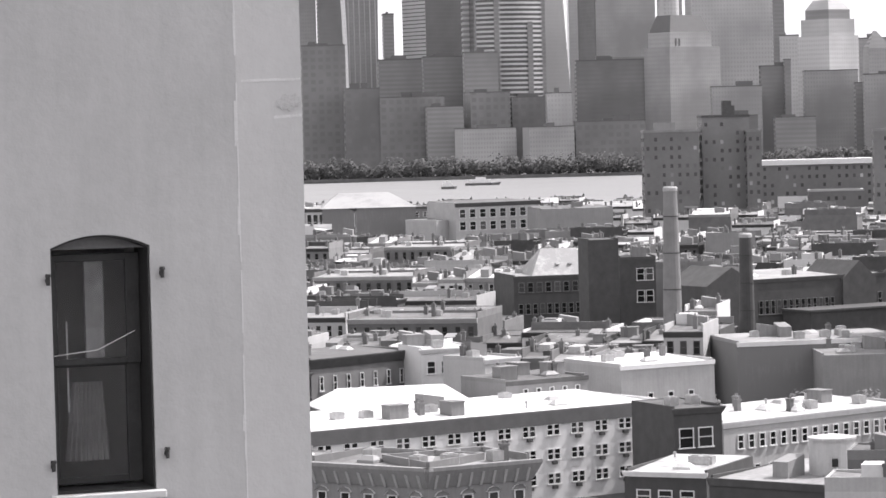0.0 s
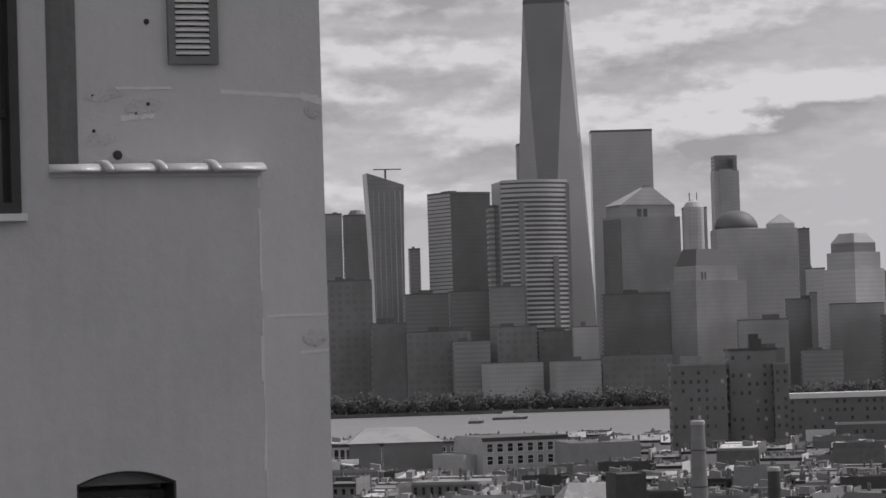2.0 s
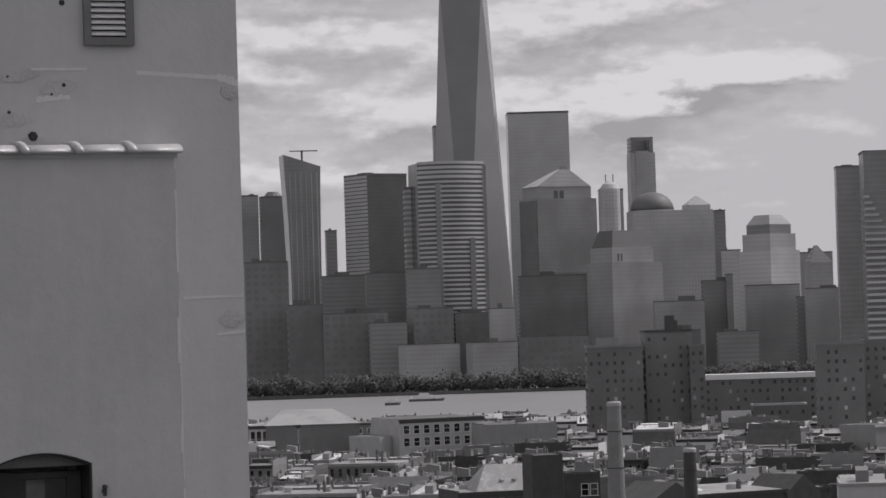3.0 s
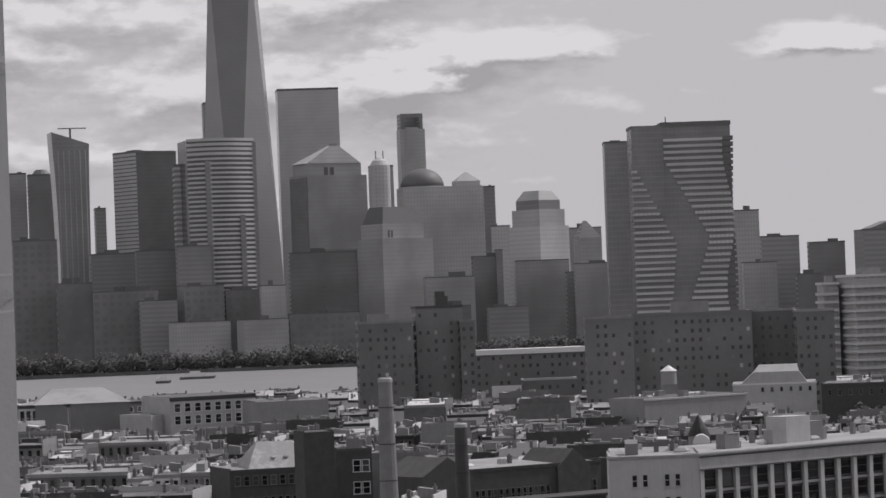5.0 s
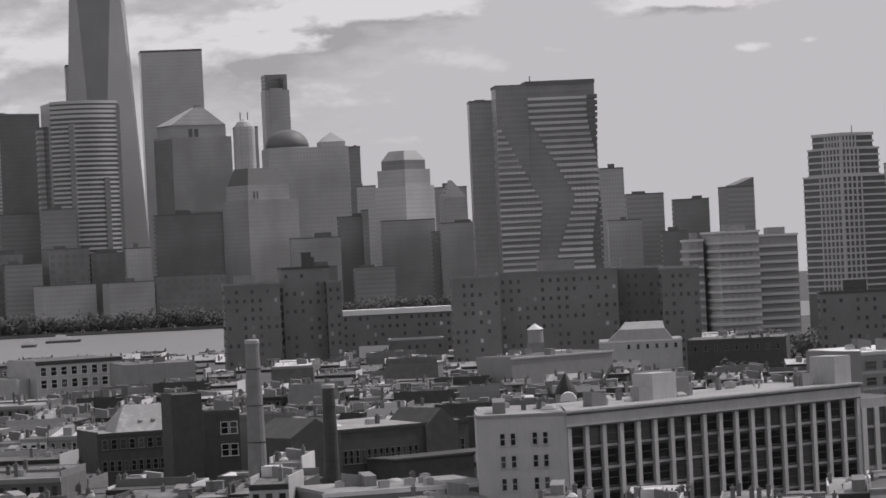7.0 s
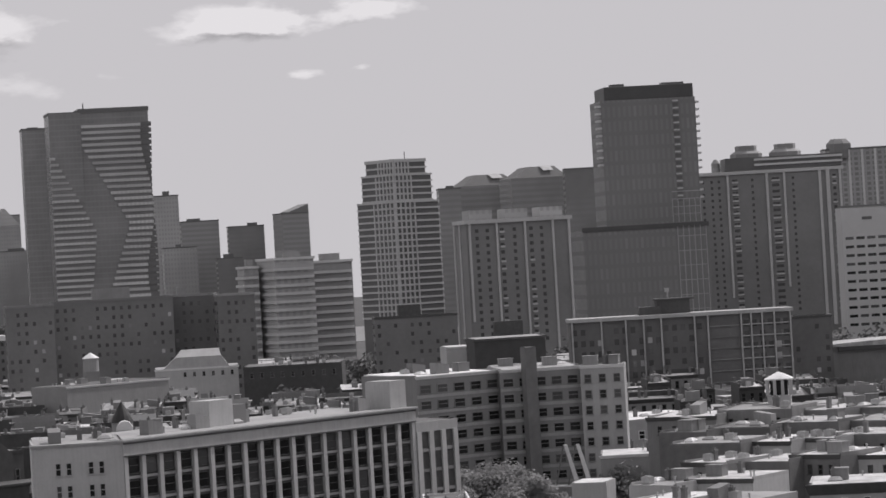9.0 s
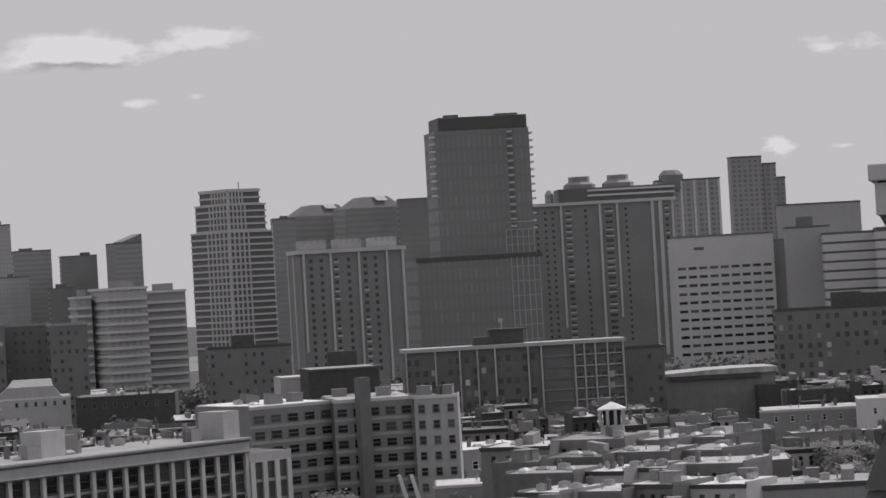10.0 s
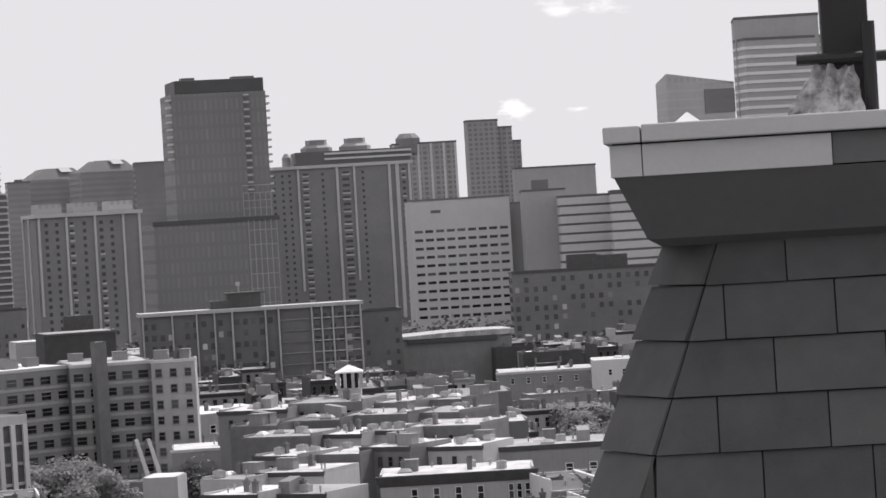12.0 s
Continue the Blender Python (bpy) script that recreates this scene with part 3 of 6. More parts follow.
    # slim tower with a hollow top
    az, dist, _, right, top = 4.39, 3500, 0, 27.95, 245.61
    e, wr, wl = corner("slim_tower", "slim stone tower with a tall open crown", az, dist, 0, right, 10, "tower", 24, "city towers")
    zc = 263.1
    part("body", boxes((0, wr, 0, wl, 0, top)), "far_a", e)
    part("crown", boxes((1, 5, 0.5, wl, top, zc), (wr - 6, wr - 2, 0.5, wl, top, zc), (5, wr - 6, wl - 4, wl, top, zc), (5, wr - 6, 0.5, 3, zc - 4, zc)), "far_b", e, "open crown frame")
    part("bay", boxes((6, wr - 7, -0.8, 0, 30, top + 2)), "far_c", e)
    # gothic roof
    az, dist, _, right, top = 7.61, 3150, 0, 22.64, 108.77
    e, wr, wl = corner("spired_block", "old stone block with a steep spired roof", az, dist, 0, right, 15, "tower", 22, "city towers")
    part("body", boxes((0, wr, 0, wl, 0, top)), "far_a", e)
    part("steep_roof", loft([rect(0, wr, 0, wl, top), rect(wr * 0.35, wr * 0.45, wl * 0.4, wl * 0.6, 126.1)]), "far_b", e)
    az, dist, _, right, top = 3.84, 3380, 0, 20.87, 199.86
    x, y = polar(az + 0.15, dist - 6)
    e = base("rounded_crown", "rounded stone crown with two thin masts", "tower", x, y, -az, group="city towers")
    part("drum", loft([ring(16, 11, 0), ring(16, 11, top), ring(16, 8, top + 5), ring(16, 3, top + 8)]), "far_c", e)
    me = mesh("mast", boxes((-0.5, 0.5, -0.5, 0.5, top + 6, top + 16)), "crown_dark")
    for i in (-4, 4):
        shared("mast", me, e, i, 0, 0)


crowned_offices()


def rippled_tower():
    """The wide tower whose balconies bulge in diagonal folds, with its narrow neighbour."""
    az, dist, left, right, top = 8.64, 2250, 0, 71.63, 168.54
    e, wr, wl = corner("rippled_tower", "wide residential tower whose balconies ripple in diagonal folds", az, dist, left, right, 6, "tower", 30, "city towers")
    part("body", boxes((0, wr, 0, wl, 0, top)), "ripple_glass", e)
    part("corner_face", boxes((0, wr * 0.32, -0.9, 0, top * 0.62, top)), "ripple_glass", e)
    part("crown", boxes((wr * 0.3, wr + 0.5, -0.8, wl, top, top + 3), (-0.4, wr * 0.3, -0.8, wl, top - 1, top + 1)), "crown_dark", e)
    part("beacon", boxes((wr * 0.35, wr * 0.36, 2, 2.6, top + 3, top + 7)), "crown_dark", e)
    z0 = 12.0
    n = int((top - 16) / 4.4)
    for j in range(n):
        z = z0 + j * 4.4
        f = (z - 32.49) / (top - 32.49)
        # the two fold lines, as shares of the front's width
        c1 = 0.32 + 0.44 * max(0.0, min(1.0, (0.81 - f) / 0.42)) - 0.26 * max(0.0, (0.39 - f) / 0.39)
        c2 = 0.02 + 0.40 * max(0.0, min(1.0, (0.78 - f) / 0.42)) - 0.08 * max(0.0, (0.36 - f) / 0.36)
        end = 0.96 - 0.05 * math.sin(f * 8.5 + 0.6)
        if c1 < end:
            part("balcony", loft([rect(c1 * wr, end * wr, -0.5, 0.2, z), rect(c1 * wr, end * wr, -1.7, 0.2, z + 0.3), rect(c1 * wr, end * wr, -1.7, 0.2, z + 2.3)]), "far_c", e)
        if f < 0.82 and c2 > 0.03:
            part("balcony", loft([rect(-0.5, c2 * wr, -0.5, 0.2, z), rect(-0.5, c2 * wr, -1.9, 0.2, z + 0.3), rect(-0.5, c2 * wr, -1.9, 0.2, z + 2.0)]), "far_c", e)
        part("end_balcony", boxes((end * wr, wr + 0.8 * math.sin(f * 8.5) + 0.9, -1.2, 2, z, z + 3.2)), "crown_dark", e)
    tower("narrow glass tower beside the rippled one", "far_glass", 8.14, 2350, 0, 21.73, 162.88, turn=6, plant=1)


rippled_tower()


# ---------------------------------------------------------------- towers on this side of the river
def grid_tower():
    """A stepped residential tower with a pale frame and balconies."""
    az, dist, left, right, top = 14.9, 1500, 18.46, 20.93, 76.59
    e, wr, wl = corner("stepped_tower", "stepped residential tower with a pale frame and deep balconies", az, dist, left, right, 40, "tower", 20, "riverside towers")
    tops = (top, 89.37, 95.63)
    ins = (0.0, 1.6, 3.0)
    z0 = 0.0
    for i, (t_, g) in enumerate(zip(tops, ins)):
        part("storey_block", boxes((g, wr - g * 1.5, g, wl - g * 1.5, z0, t_)), "crown_dark", e)
        a, b = wr - 2.5 * g, wl - 2.5 * g
        me = mesh("frame_post", boxes((-0.45, 0.45, -0.35, 0, z0, t_)), "frame_grey")
        for k in range(5):
            shared("frame_post", me, e, g + 0.45 + (a - 0.9) * k / 9, g, 0)
        me = mesh("side_post", boxes((-0.35, 0, -0.45, 0.45, z0, t_)), "frame_grey")
        for k in range(6):
            shared("side_post", me, e, g, g + 0.45 + (b - 0.9) * k / 9, 0)
        me = mesh("floor_slab", boxes((g - 0.5, wr - 1.5 * g + 0.5, g - 0.5, g, 0, 0.9), (g - 0.5, g, g, wl - 1.5 * g, 0, 0.9)), "frame_grey")
        z = max(z0, 20.0)
        while z < t_:
            shared("floor_slab", me, e, 0, 0, z)
            z += 3.1
        z0 = t_
    part("parapet", boxes((2.6, wr - 4, 2.6, wl - 4, z0, z0 + 1.5)), "frame_grey", e)
    part("flagpole", boxes((wr * 0.4, wr * 0.4 + 0.3, 4, 4.3, z0 + 1.5, z0 + 5)), "crown_dark", e)


grid_tower()


def striped_block(label, az, dist, left, right, top, turn, marks, columns, depth=25, penthouse=True, mat="tower_brick"):
    """A dark residential slab with pale pilasters (share of the front, breadth, foot) and a pale cornice."""
    e, wr, wl = corner("striped_tower", label, az, dist, left, right, turn, "tower", depth, "riverside towers")
    part("body", boxes((0, wr, 0, wl, 0, top)), mat, e)
    for f, w, foot in marks:
        x = min(max(wr * f, w / 2), wr - w / 2)
        part("pilaster", boxes((x - w / 2, x + w / 2, -0.8, 0, foot, top - 1.2)), "pilaster_grey", e)
    if left > 1:
        me = mesh("pilaster", boxes((-0.5, 0, -0.7, 0.7, 0, top - 1.2)), "pilaster_grey")
        for i in range(1, 3):
            shared("pilaster", me, e, 0, (wl - 1.4) * i / 2 + 0.7, 0)
    part("cornice", boxes((-0.8, wr + 0.8, -1.0, wl, top - 1.2, top + 0.4)), "pilaster_grey", e, "pale cornice band")
    # window columns: share of the front, breadth, height, whether a pale balcony front goes with it
    r = random.Random(int(az * 10))
    for f, w, h, rail in columns:
        me = mesh("window", boxes((-w / 2, w / 2, -0.1, 0.02, 0, h)), "estate_pane")
        bal = mesh("balcony", boxes((-w / 2 - 0.2, w / 2 + 0.2, -0.75, 0, -0.5, 0.35)), "pilaster_grey") if rail else None
        z = top - 5.0
        while z > 10:
            shared("window", me, e, wr * f, 0, z)
            if rail and r.random() < 0.7:
                shared("balcony", bal, e, wr * f, 0, z)
            z -= 3.1
    if penthouse:
        me = mesh("penthouse", boxes((0, wr * 0.22, 3, wl * 0.7, top + 0.4, top + 4.5)), "far_a")
        for i in range(3):
            shared("penthouse", me, e, wr * (0.05 + 0.34 * i), 0, 0)
    return e, wr, wl


def riverside():
    T = tower
    g = "riverside towers"
    # far mansards behind
    for lab, vals in (("far dark tower with a mansard roof", (16.09, 2300, 0, 46.75, 101.61)), ("far tower with a skylit mansard roof", (17.06, 2250, 0, 44.12, 103.96))):
        az, dist, left, right, top = vals
        e, wr, wl = corner("mansard_tower", lab, az, dist, left, right, 15, "tower", 35, g)
        part("body", boxes((0, wr, 0, wl, 0, top)), "far_b", e)
        part("mansard_roof", loft([rect(3, wr - 3, 0, wl, top), rect(wr * 0.3, wr * 0.75, 6, wl - 6, top + 8)]), "crown_dark", e)
        part("skylight", loft([rect(wr * 0.55, wr * 0.72, 2.2, 2.4, top + 5), rect(wr * 0.5, wr * 0.68, 5.6, 5.8, top + 8.4)]), "pale_tower", e)
    T("dark far office slab with flat top", "far_b", 18.05, 2200, 0, 23.96, 106.46, group=g, plant=0)
    T("low dark block far behind", "far_b", 15.71, 2250, 0, 16.32, 98.77, group=g, plant=1)
    # the dark new tower on its podium
    az, dist, left, right, top = 18.78, 1400, 1.52, 42.66, 114.2
    e, wr, wl = corner("dark_tower", "dark patterned glass tower with a black crown and edge balconies", az, dist, left, right, 10, "tower", 28, g)
    wl = 28
    part("body", boxes((0, wr, 0, wl, 0, top)), "mid_glass", e)
    zt = 120.35
    part("crown", boxes((2.2, wr - 0.3, 1.5, wl - 1, top, zt)), "black_crown", e, "black crown storeys", bevel=0.3)
    part("crown_top", boxes((6, 12, 4, 10, zt, zt + 1.2)), "crown_dark", e)
    part("crown_top", boxes((wr - 14, wr - 4, 4, 10, zt, zt + 1)), "crown_dark", e)
    me = mesh("balcony", boxes((-2.0, 0, -0.5, 5, 0, 0.9)), "pale_tower")
    me2 = mesh("balcony", boxes((0, 1.6, -0.5, 5, 0, 0.9)), "pale_tower")
    me3 = mesh("loggia", boxes((-1.3, 1.3, -0.25, 0, 0, 1.6)), "crown_dark")
    for i in range(14):
        z = top - 3 - 3.3 * i
        if i < 9:
            shared("balcony", me, e, 0, 0, z)
        shared("balcony", me2, e, wr, 0, z)
        shared("loggia", me3, e, wr * 0.79, 0, z - 1)
        part("loggia_rail", boxes((wr * 0.79 - 1.3, wr * 0.79 + 1.3, -0.4, -0.2, z + 1.2, z + 1.8)), "pale_tower", e)
    zp = 56.32
    bm = bmesh.new()
    for f in (0.70, 0.76, 0.82, 0.88, 0.94, 0.995):
        box(bm, wr * f - 0.18, wr * f + 0.18, -0.3, 0, zp + 1.5, top - 46)
    for i in range(4):
        box(bm, wr * 0.70, wr, -0.26, 0, zp + 5 + 3.4 * i, zp + 5.35 + 3.4 * i)
    for f in (0.72, 0.78, 0.84, 0.90, 0.96, 1.02):
        box(bm, wr * f - 0.18, wr * f + 0.18, -4.3, -4, 6, zp - 0.4)
    for i in range(7):
        box(bm, wr * 0.72, wr * 1.02, -4.26, -4, zp - 6.6 * i - 5, zp - 6.6 * i - 4.65)
    tagged(part("lattice", bm, "far_a", e, "thin pale mullion lattice"), kind="stuff")
    part("podium", boxes((-12, wr + 2, -4, wl, 0, zp)), "mid_glass", e, "wide dark podium storeys")
    part("podium_edge", boxes((-12.3, wr + 2.3, -4.3, -4, zp - 0.9, zp + 1.2)), "black_crown", e)
    # the two striped estates
    striped_block("dark residential slab with pale pilasters", 16.18, 1300, 5.19, 43.89, 62.21, 14, ((0.03, 0.9, 20), (0.29, 0.9, 14), (0.56, 0.9, 8), (0.83, 0.9, 0), (0.985, 1.0, 10)), ((0.1, 1.4, 1.5, False), (0.2, 1.4, 1.5, False), (0.34, 1.6, 1.5, True), (0.46, 1.4, 1.5, False), (0.62, 1.6, 1.5, True), (0.72, 1.4, 1.5, False)))
    az, dist, left, right, top = 20.47, 1550, 0, 71.93, 82.24
    e, wr, wl = striped_block("long dark residential tower with pale pilasters and banded crown", az, dist, left, right, top, 5, ((0.21, 1.1, 20), (0.48, 1.3, 14), (0.60, 1.1, 24), (0.845, 1.4, 4), (0.90, 1.8, 4), (0.985, 1.2, 34)), ((0.04, 1.2, 1.3, False), (0.10, 1.2, 1.3, False), (0.15, 1.2, 1.3, False), (0.26, 2.6, 1.4, True), (0.38, 1.2, 1.4, False), (0.54, 3.6, 1.4, True), (0.66, 1.2, 1.3, False), (0.945, 1.6, 1.4, True)), depth=26, penthouse=False)
    me = mesh("crown_band", boxes((wr * 0.4, wr + 0.5, -0.8, 0, 0, 1.0)), "pale_tower")
    for i in (1, 2):
        shared("crown_band", me, e, 0, 0, top + 2.6 * i)
    part("crown_storey", boxes((wr * 0.2, wr, 0, wl, top + 0.6, top + 7)), "crown_dark", e)
    me = mesh("rotunda", loft([ring(8, 8, top + 7, 0, 9), ring(8, 8, top + 9, 0, 9), ring(8, 5.4, top + 10.5, 0, 9), ring(8, 5.4, top + 13, 0, 9)]), "far_b")
    for u in (0.36, 0.63):
        shared("rotunda", me, e, wr * u, 0, 0)
    part("small_drum", loft([ring(10, 2.2, top, wr * 0.2 - 4, 8), ring(10, 2.2, top + 5, wr * 0.2 - 4, 8), ring(10, 0.8, top + 7, wr * 0.2 - 4, 8)]), "far_b", e)
    T("grey tower with an octagonal lantern", "mid_grid", 22.79, 1900, 0, 39.27, 100.23, turn=15, piers=(0, 100.23, 8, 1.4, 0.5, "pale_tower", "r"), group=g, plant=0)
    x, y = polar(23.08, 1905)
    e = base("roof_lantern", "octagonal lantern on a tower roof", "lantern", x, y, group=g, z=99.1)
    part("drum", loft([ring(8, 8, -4), ring(8, 8, 5), ring(8, 5, 8)]), "far_b", e)
    T("tall grey residential tower with stepped top", "mid_grid", 24.19, 2000, 2.15, 19.69, 115.39, turn=15, depth=24, group=g, plant=0)
    T("lower shoulder of the grey tower", "mid_grid", 24.71, 2010, 0, 10.42, 110.6, depth=24, group=g, plant=0)
    T("lowest shoulder of the grey tower", "mid_grid", 24.96, 2020, 0, 7.21, 101.63, depth=24, group=g, plant=0)
    # pale office with ribbon windows
    az, dist, left, right, top = 23.06, 1450, 0, 46.28, 60.44
    e, wr, wl = corner("ribbon_office", "pale concrete office block with ribbon windows", az, dist, left, right, 4, "office", 40, g)
    part("body", boxes((0, wr, 0, wl, 0, top)), "pale_tower", e)
    me = mesh("ribbon_window", boxes((-1.9, 1.9, -0.06, 0.0, 0, 1.3)), "pane")
    z = top - 15
    while z > 4:
        for i in range(9):
            shared("ribbon_window", me, e, 3.2 + i * (wr - 6.4) / 8, 0, z)
        z -= 4.0
    part("vent_slot", boxes((wr * 0.2, wr * 0.3, -0.06, 0, top - 6, top - 4.6)), "crown_dark", e)
    part("roof_rail", boxes((-0.3, wr + 0.3, -0.3, 0.3, top, top + 0.8)), "wall_grey", e)
    T("narrow dark block behind the pale office", "far_b", 24.87, 1460, 0, 10.94, 56.78, group=g, plant=0)
    T("grey flat tower with an overhanging roof", "tower_concrete", 25.03, 1800, 1.96, 46.64, 79.36, turn=14, group=g, plant=0, cap="crown_dark")
    T("plain grey office tower with a parapet", "tower_concrete", 25.14, 1420, 0, 19.31, 61.6, group=g, plant=1)
    T("white office block with dark window bands", "crown_dark", 25.81, 1400, 0, 24.84, 57.84, turn=4, group=g, plant=0, bands=(4, 57.69, 4.2, 3.2, 0.3, "band_pale"))
    T("taller white office wing with dark window bands", "crown_dark", 26.77, 1380, 0, 44.35, 58.78, turn=4, group=g, plant=0, bands=(4, 58.66, 4.2, 3.2, 0.3, "band_pale"))
    # behind the slate roof
    T("grey office tower with bright window bands", "tower_concrete", 29.37, 1500, 5.66, 38.15, 128.69, turn=20, group=g, plant=0, bands=(30, 126.32, 4.1, 1.5, 0.35, "trim"))
    T("attic of the banded office tower", "tower_concrete", 29.2, 1510, 0, 40.32, 139.4, turn=6, group=g, plant=0)
    az, dist, left, right, top = 27.9, 1450, 5.23, 31.34, 107.78
    e, wr, wl = corner("folded_tower", "pale glass tower with a folded pointed roof", az, dist, left, right, 22, "tower", 20, g)
    part("body", boxes((0, wr, 0, wl, 0, top)), "far_glass_pale", e)
    part("folded_roof", loft([rect(0, wr, 0, wl, top), [(0, 0, top + 5), (wr, 0, top - 1), (wr, wl, top - 1), (0, wl, top + 1)]]), "far_c", e)
    part("dark_panel", boxes((wr * 0.55, wr, -0.5, 0, top - 14, top - 3)), "far_b", e)


riverside()


# ---------------------------------------------------------------- blocks of the near town
WINDOW = {}


def window_mesh(w, h, frame_mat="trim", depth=0.12):
    """A sash window: sill, head and frame proud of the wall, a pane set in between, a middle rail."""
    key = (round(w, 2), round(h, 2), frame_mat)
    if key not in WINDOW:
        f = min(0.12, w * 0.1)
        bm = boxes((-w / 2, -w / 2 + f, -depth, 0.02, 0, h), (w / 2 - f, w / 2, -depth, 0.02, 0, h), (-w / 2 + f, w / 2 - f, -depth, 0.02, h - f, h),
                   (-w / 2 - 0.1, w / 2 + 0.1, -depth - 0.12, 0.02, -0.14, 0), (-w / 2 + f, w / 2 - f, -depth + 0.03, -0.02, h * 0.5 - 0.05, h * 0.5 + 0.05))
        bm2 = boxes((-w / 2 + f, w / 2 - f, -0.03, 0.0, 0, h - f))
        WINDOW[key] = (mesh("window", bm, frame_mat), mesh("pane", bm2, "pane"))
    return WINDOW[key]


WHOLE = {}


def whole_window(w, h, frame_mat):
    """Frame and pane in one mesh, for windows too far to take apart."""
    key = (w, h, frame_mat)
    if key not in WHOLE:
        bm = bmesh.new()
        a, b = window_mesh(w, h, frame_mat)
        bm.from_mesh(a)
        k = len(bm.faces)
        bm.from_mesh(b)
        bm.faces.ensure_lookup_table()
        for f in bm.faces[k:]:
            f.material_index = 1
        WHOLE[key] = mesh("window", bm, (frame_mat, "pane"))
    return WHOLE[key]


def put_window(e, x, y, z, w, h, rz=0.0, frame_mat="trim", name="window"):
    a, b = window_mesh(w, h, frame_mat)
    ob = shared(name, a, e, x, y, z, rz)
    pn = new("pane", b)
    pn.parent = ob
    return ob


FOOT = []      # footprints already taken
CLEAR = []     # streets and yards kept open before a front: bearings, distance, slope to its lowest open storey


def keep_clear(x1, y1, x2, y2, top, show):
    a = sorted((math.degrees(math.atan2(x1, y1)), math.degrees(math.atan2(x2, y2))))
    d = min(math.hypot(x1, y1), math.hypot(x2, y2))
    CLEAR.append((a[0], a[1], d, (top - show - EYE) / d))


def slab(name, label, category, x1, y1, x2, y2, top, depth, mat="wall_grey", roof="roof_grey", cornice="cornice", cornice_h=0.6, overhang=0.35,
         windows=None, frame_mat="trim", show=4.0, parapet=0.5, clutter=0, group="town buildings", sidewall=None):
    """A flat-roofed building whose front runs from (x1, y1) to (x2, y2), left to right.
    windows: rows of (height of the row's sill below the top, count, width, height, start, end) along the front."""
    ln = math.hypot(x2 - x1, y2 - y1)
    e = base(name, label, category, x1, y1, math.degrees(math.atan2(y2 - y1, x2 - x1)), group=group)
    part("wall", boxes((0, ln, 0, depth, 0, top)), mat, e)
    part("roof", loft([rect(0.3, ln - 0.3, 0.3, depth - 0.3, top - 0.1), [(0.3, 0.3, top + 0.1), (ln - 0.3, 0.3, top + 0.1), (ln - 0.3, depth - 0.3, top + 0.1 + 0.035 * depth), (0.3, depth - 0.3, top + 0.1 + 0.035 * depth)]]), roof, e)
    if parapet:
        part("parapet", boxes((0, 0.3, 0.3, depth, top, top + parapet), (ln - 0.3, ln, 0.3, depth, top, top + parapet), (0.3, ln - 0.3, depth - 0.3, depth, top, top + parapet), (0, ln, 0, 0.3, top, top + parapet * 0.4)), sidewall or mat, e)
    if cornice:
        part("cornice", loft([rect(-0.05, ln + 0.05, -0.12, 0, top - cornice_h), rect(-overhang, ln + overhang, -overhang, 0, top + 0.1), rect(-overhang, ln + overhang, -overhang, 0, top + parapet * 0.4 + 0.06)]), cornice, e)
    for drop, n, w, h, a, b in windows or ():
        for i in range(n):
            put_window(e, ln * (a + (b - a) * (i + 0.5) / n), 0, top - drop - h, w, h, 0, frame_mat)
    r = random.Random(int(x1 * 7 + y1 * 13))
    for i in range(clutter):
        roof_thing(e, r, ln, depth, top + 0.12)
    FOOT.append((x1, y1, x2, y2, depth))
    keep_clear(x1, y1, x2, y2, top, show)
    return e, ln


VENT = [mesh("vent_pipe", loft([ring(8, 0.12, 0), ring(8, 0.12, 0.8), ring(8, 0.22, 0.82), ring(8, 0.18, 1.0)]), "metal"),
        mesh("chimney", boxes((-0.35, 0.35, -0.3, 0.3, 0, 1.5), (-0.42, 0.42, -0.37, 0.37, 1.5, 1.7), (-0.2, -0.02, -0.1, 0.1, 1.7, 2.0), (0.06, 0.24, -0.1, 0.1, 1.7, 2.0)), "brick"),
        mesh("bulkhead", boxes((-0.9, 0.9, -1.3, 1.3, 0, 1.7), (-1.0, 1.0, -1.4, 1.4, 1.7, 1.82)), "wall_grey"),
        mesh("skylight", loft([rect(-0.7, 0.7, -1.0, 1.0, 0), rect(-0.7, 0.7, -1.0, 1.0, 0.35), rect(-0.25, 0.25, -0.6, 0.6, 0.75)]), "roof_white"),
        mesh("air_unit", boxes((-0.7, 0.7, -0.6, 0.6, 0.15, 1.1), (-0.55, -0.45, -0.5, 0.5, 0, 0.15), (0.45, 0.55, -0.5, 0.5, 0, 0.15), (-0.4, 0.4, -0.4, 0.4, 1.1, 1.2)), "metal"),
        mesh("bulkhead", loft([rect(-0.9, 0.9, -1.5, 1.5, 0), [(-0.9, -1.5, 1.7), (0.9, -1.5, 1.7), (0.9, 1.5, 2.2), (-0.9, 1.5, 2.2)]]), "wall_grey")]


def roof_thing(e, r, ln, depth, z):
    i = r.choice((0, 0, 0, 1, 1, 2, 3, 3, 3, 4, 4, 4, 5))
    me = VENT[i]
    shared(me.name.split(".")[0], me, e, r.uniform(0.12, 0.88) * ln, r.uniform(0.2, 0.85) * depth, z - 0.02, r.choice((0, math.pi / 2)))


def ac_unit(e, x, z):
    part("air_conditioner", boxes((x - 0.33, x + 0.33, -0.4, 0.02, z - 0.62, z - 0.2)), "cornice", e, "dark window air conditioner")


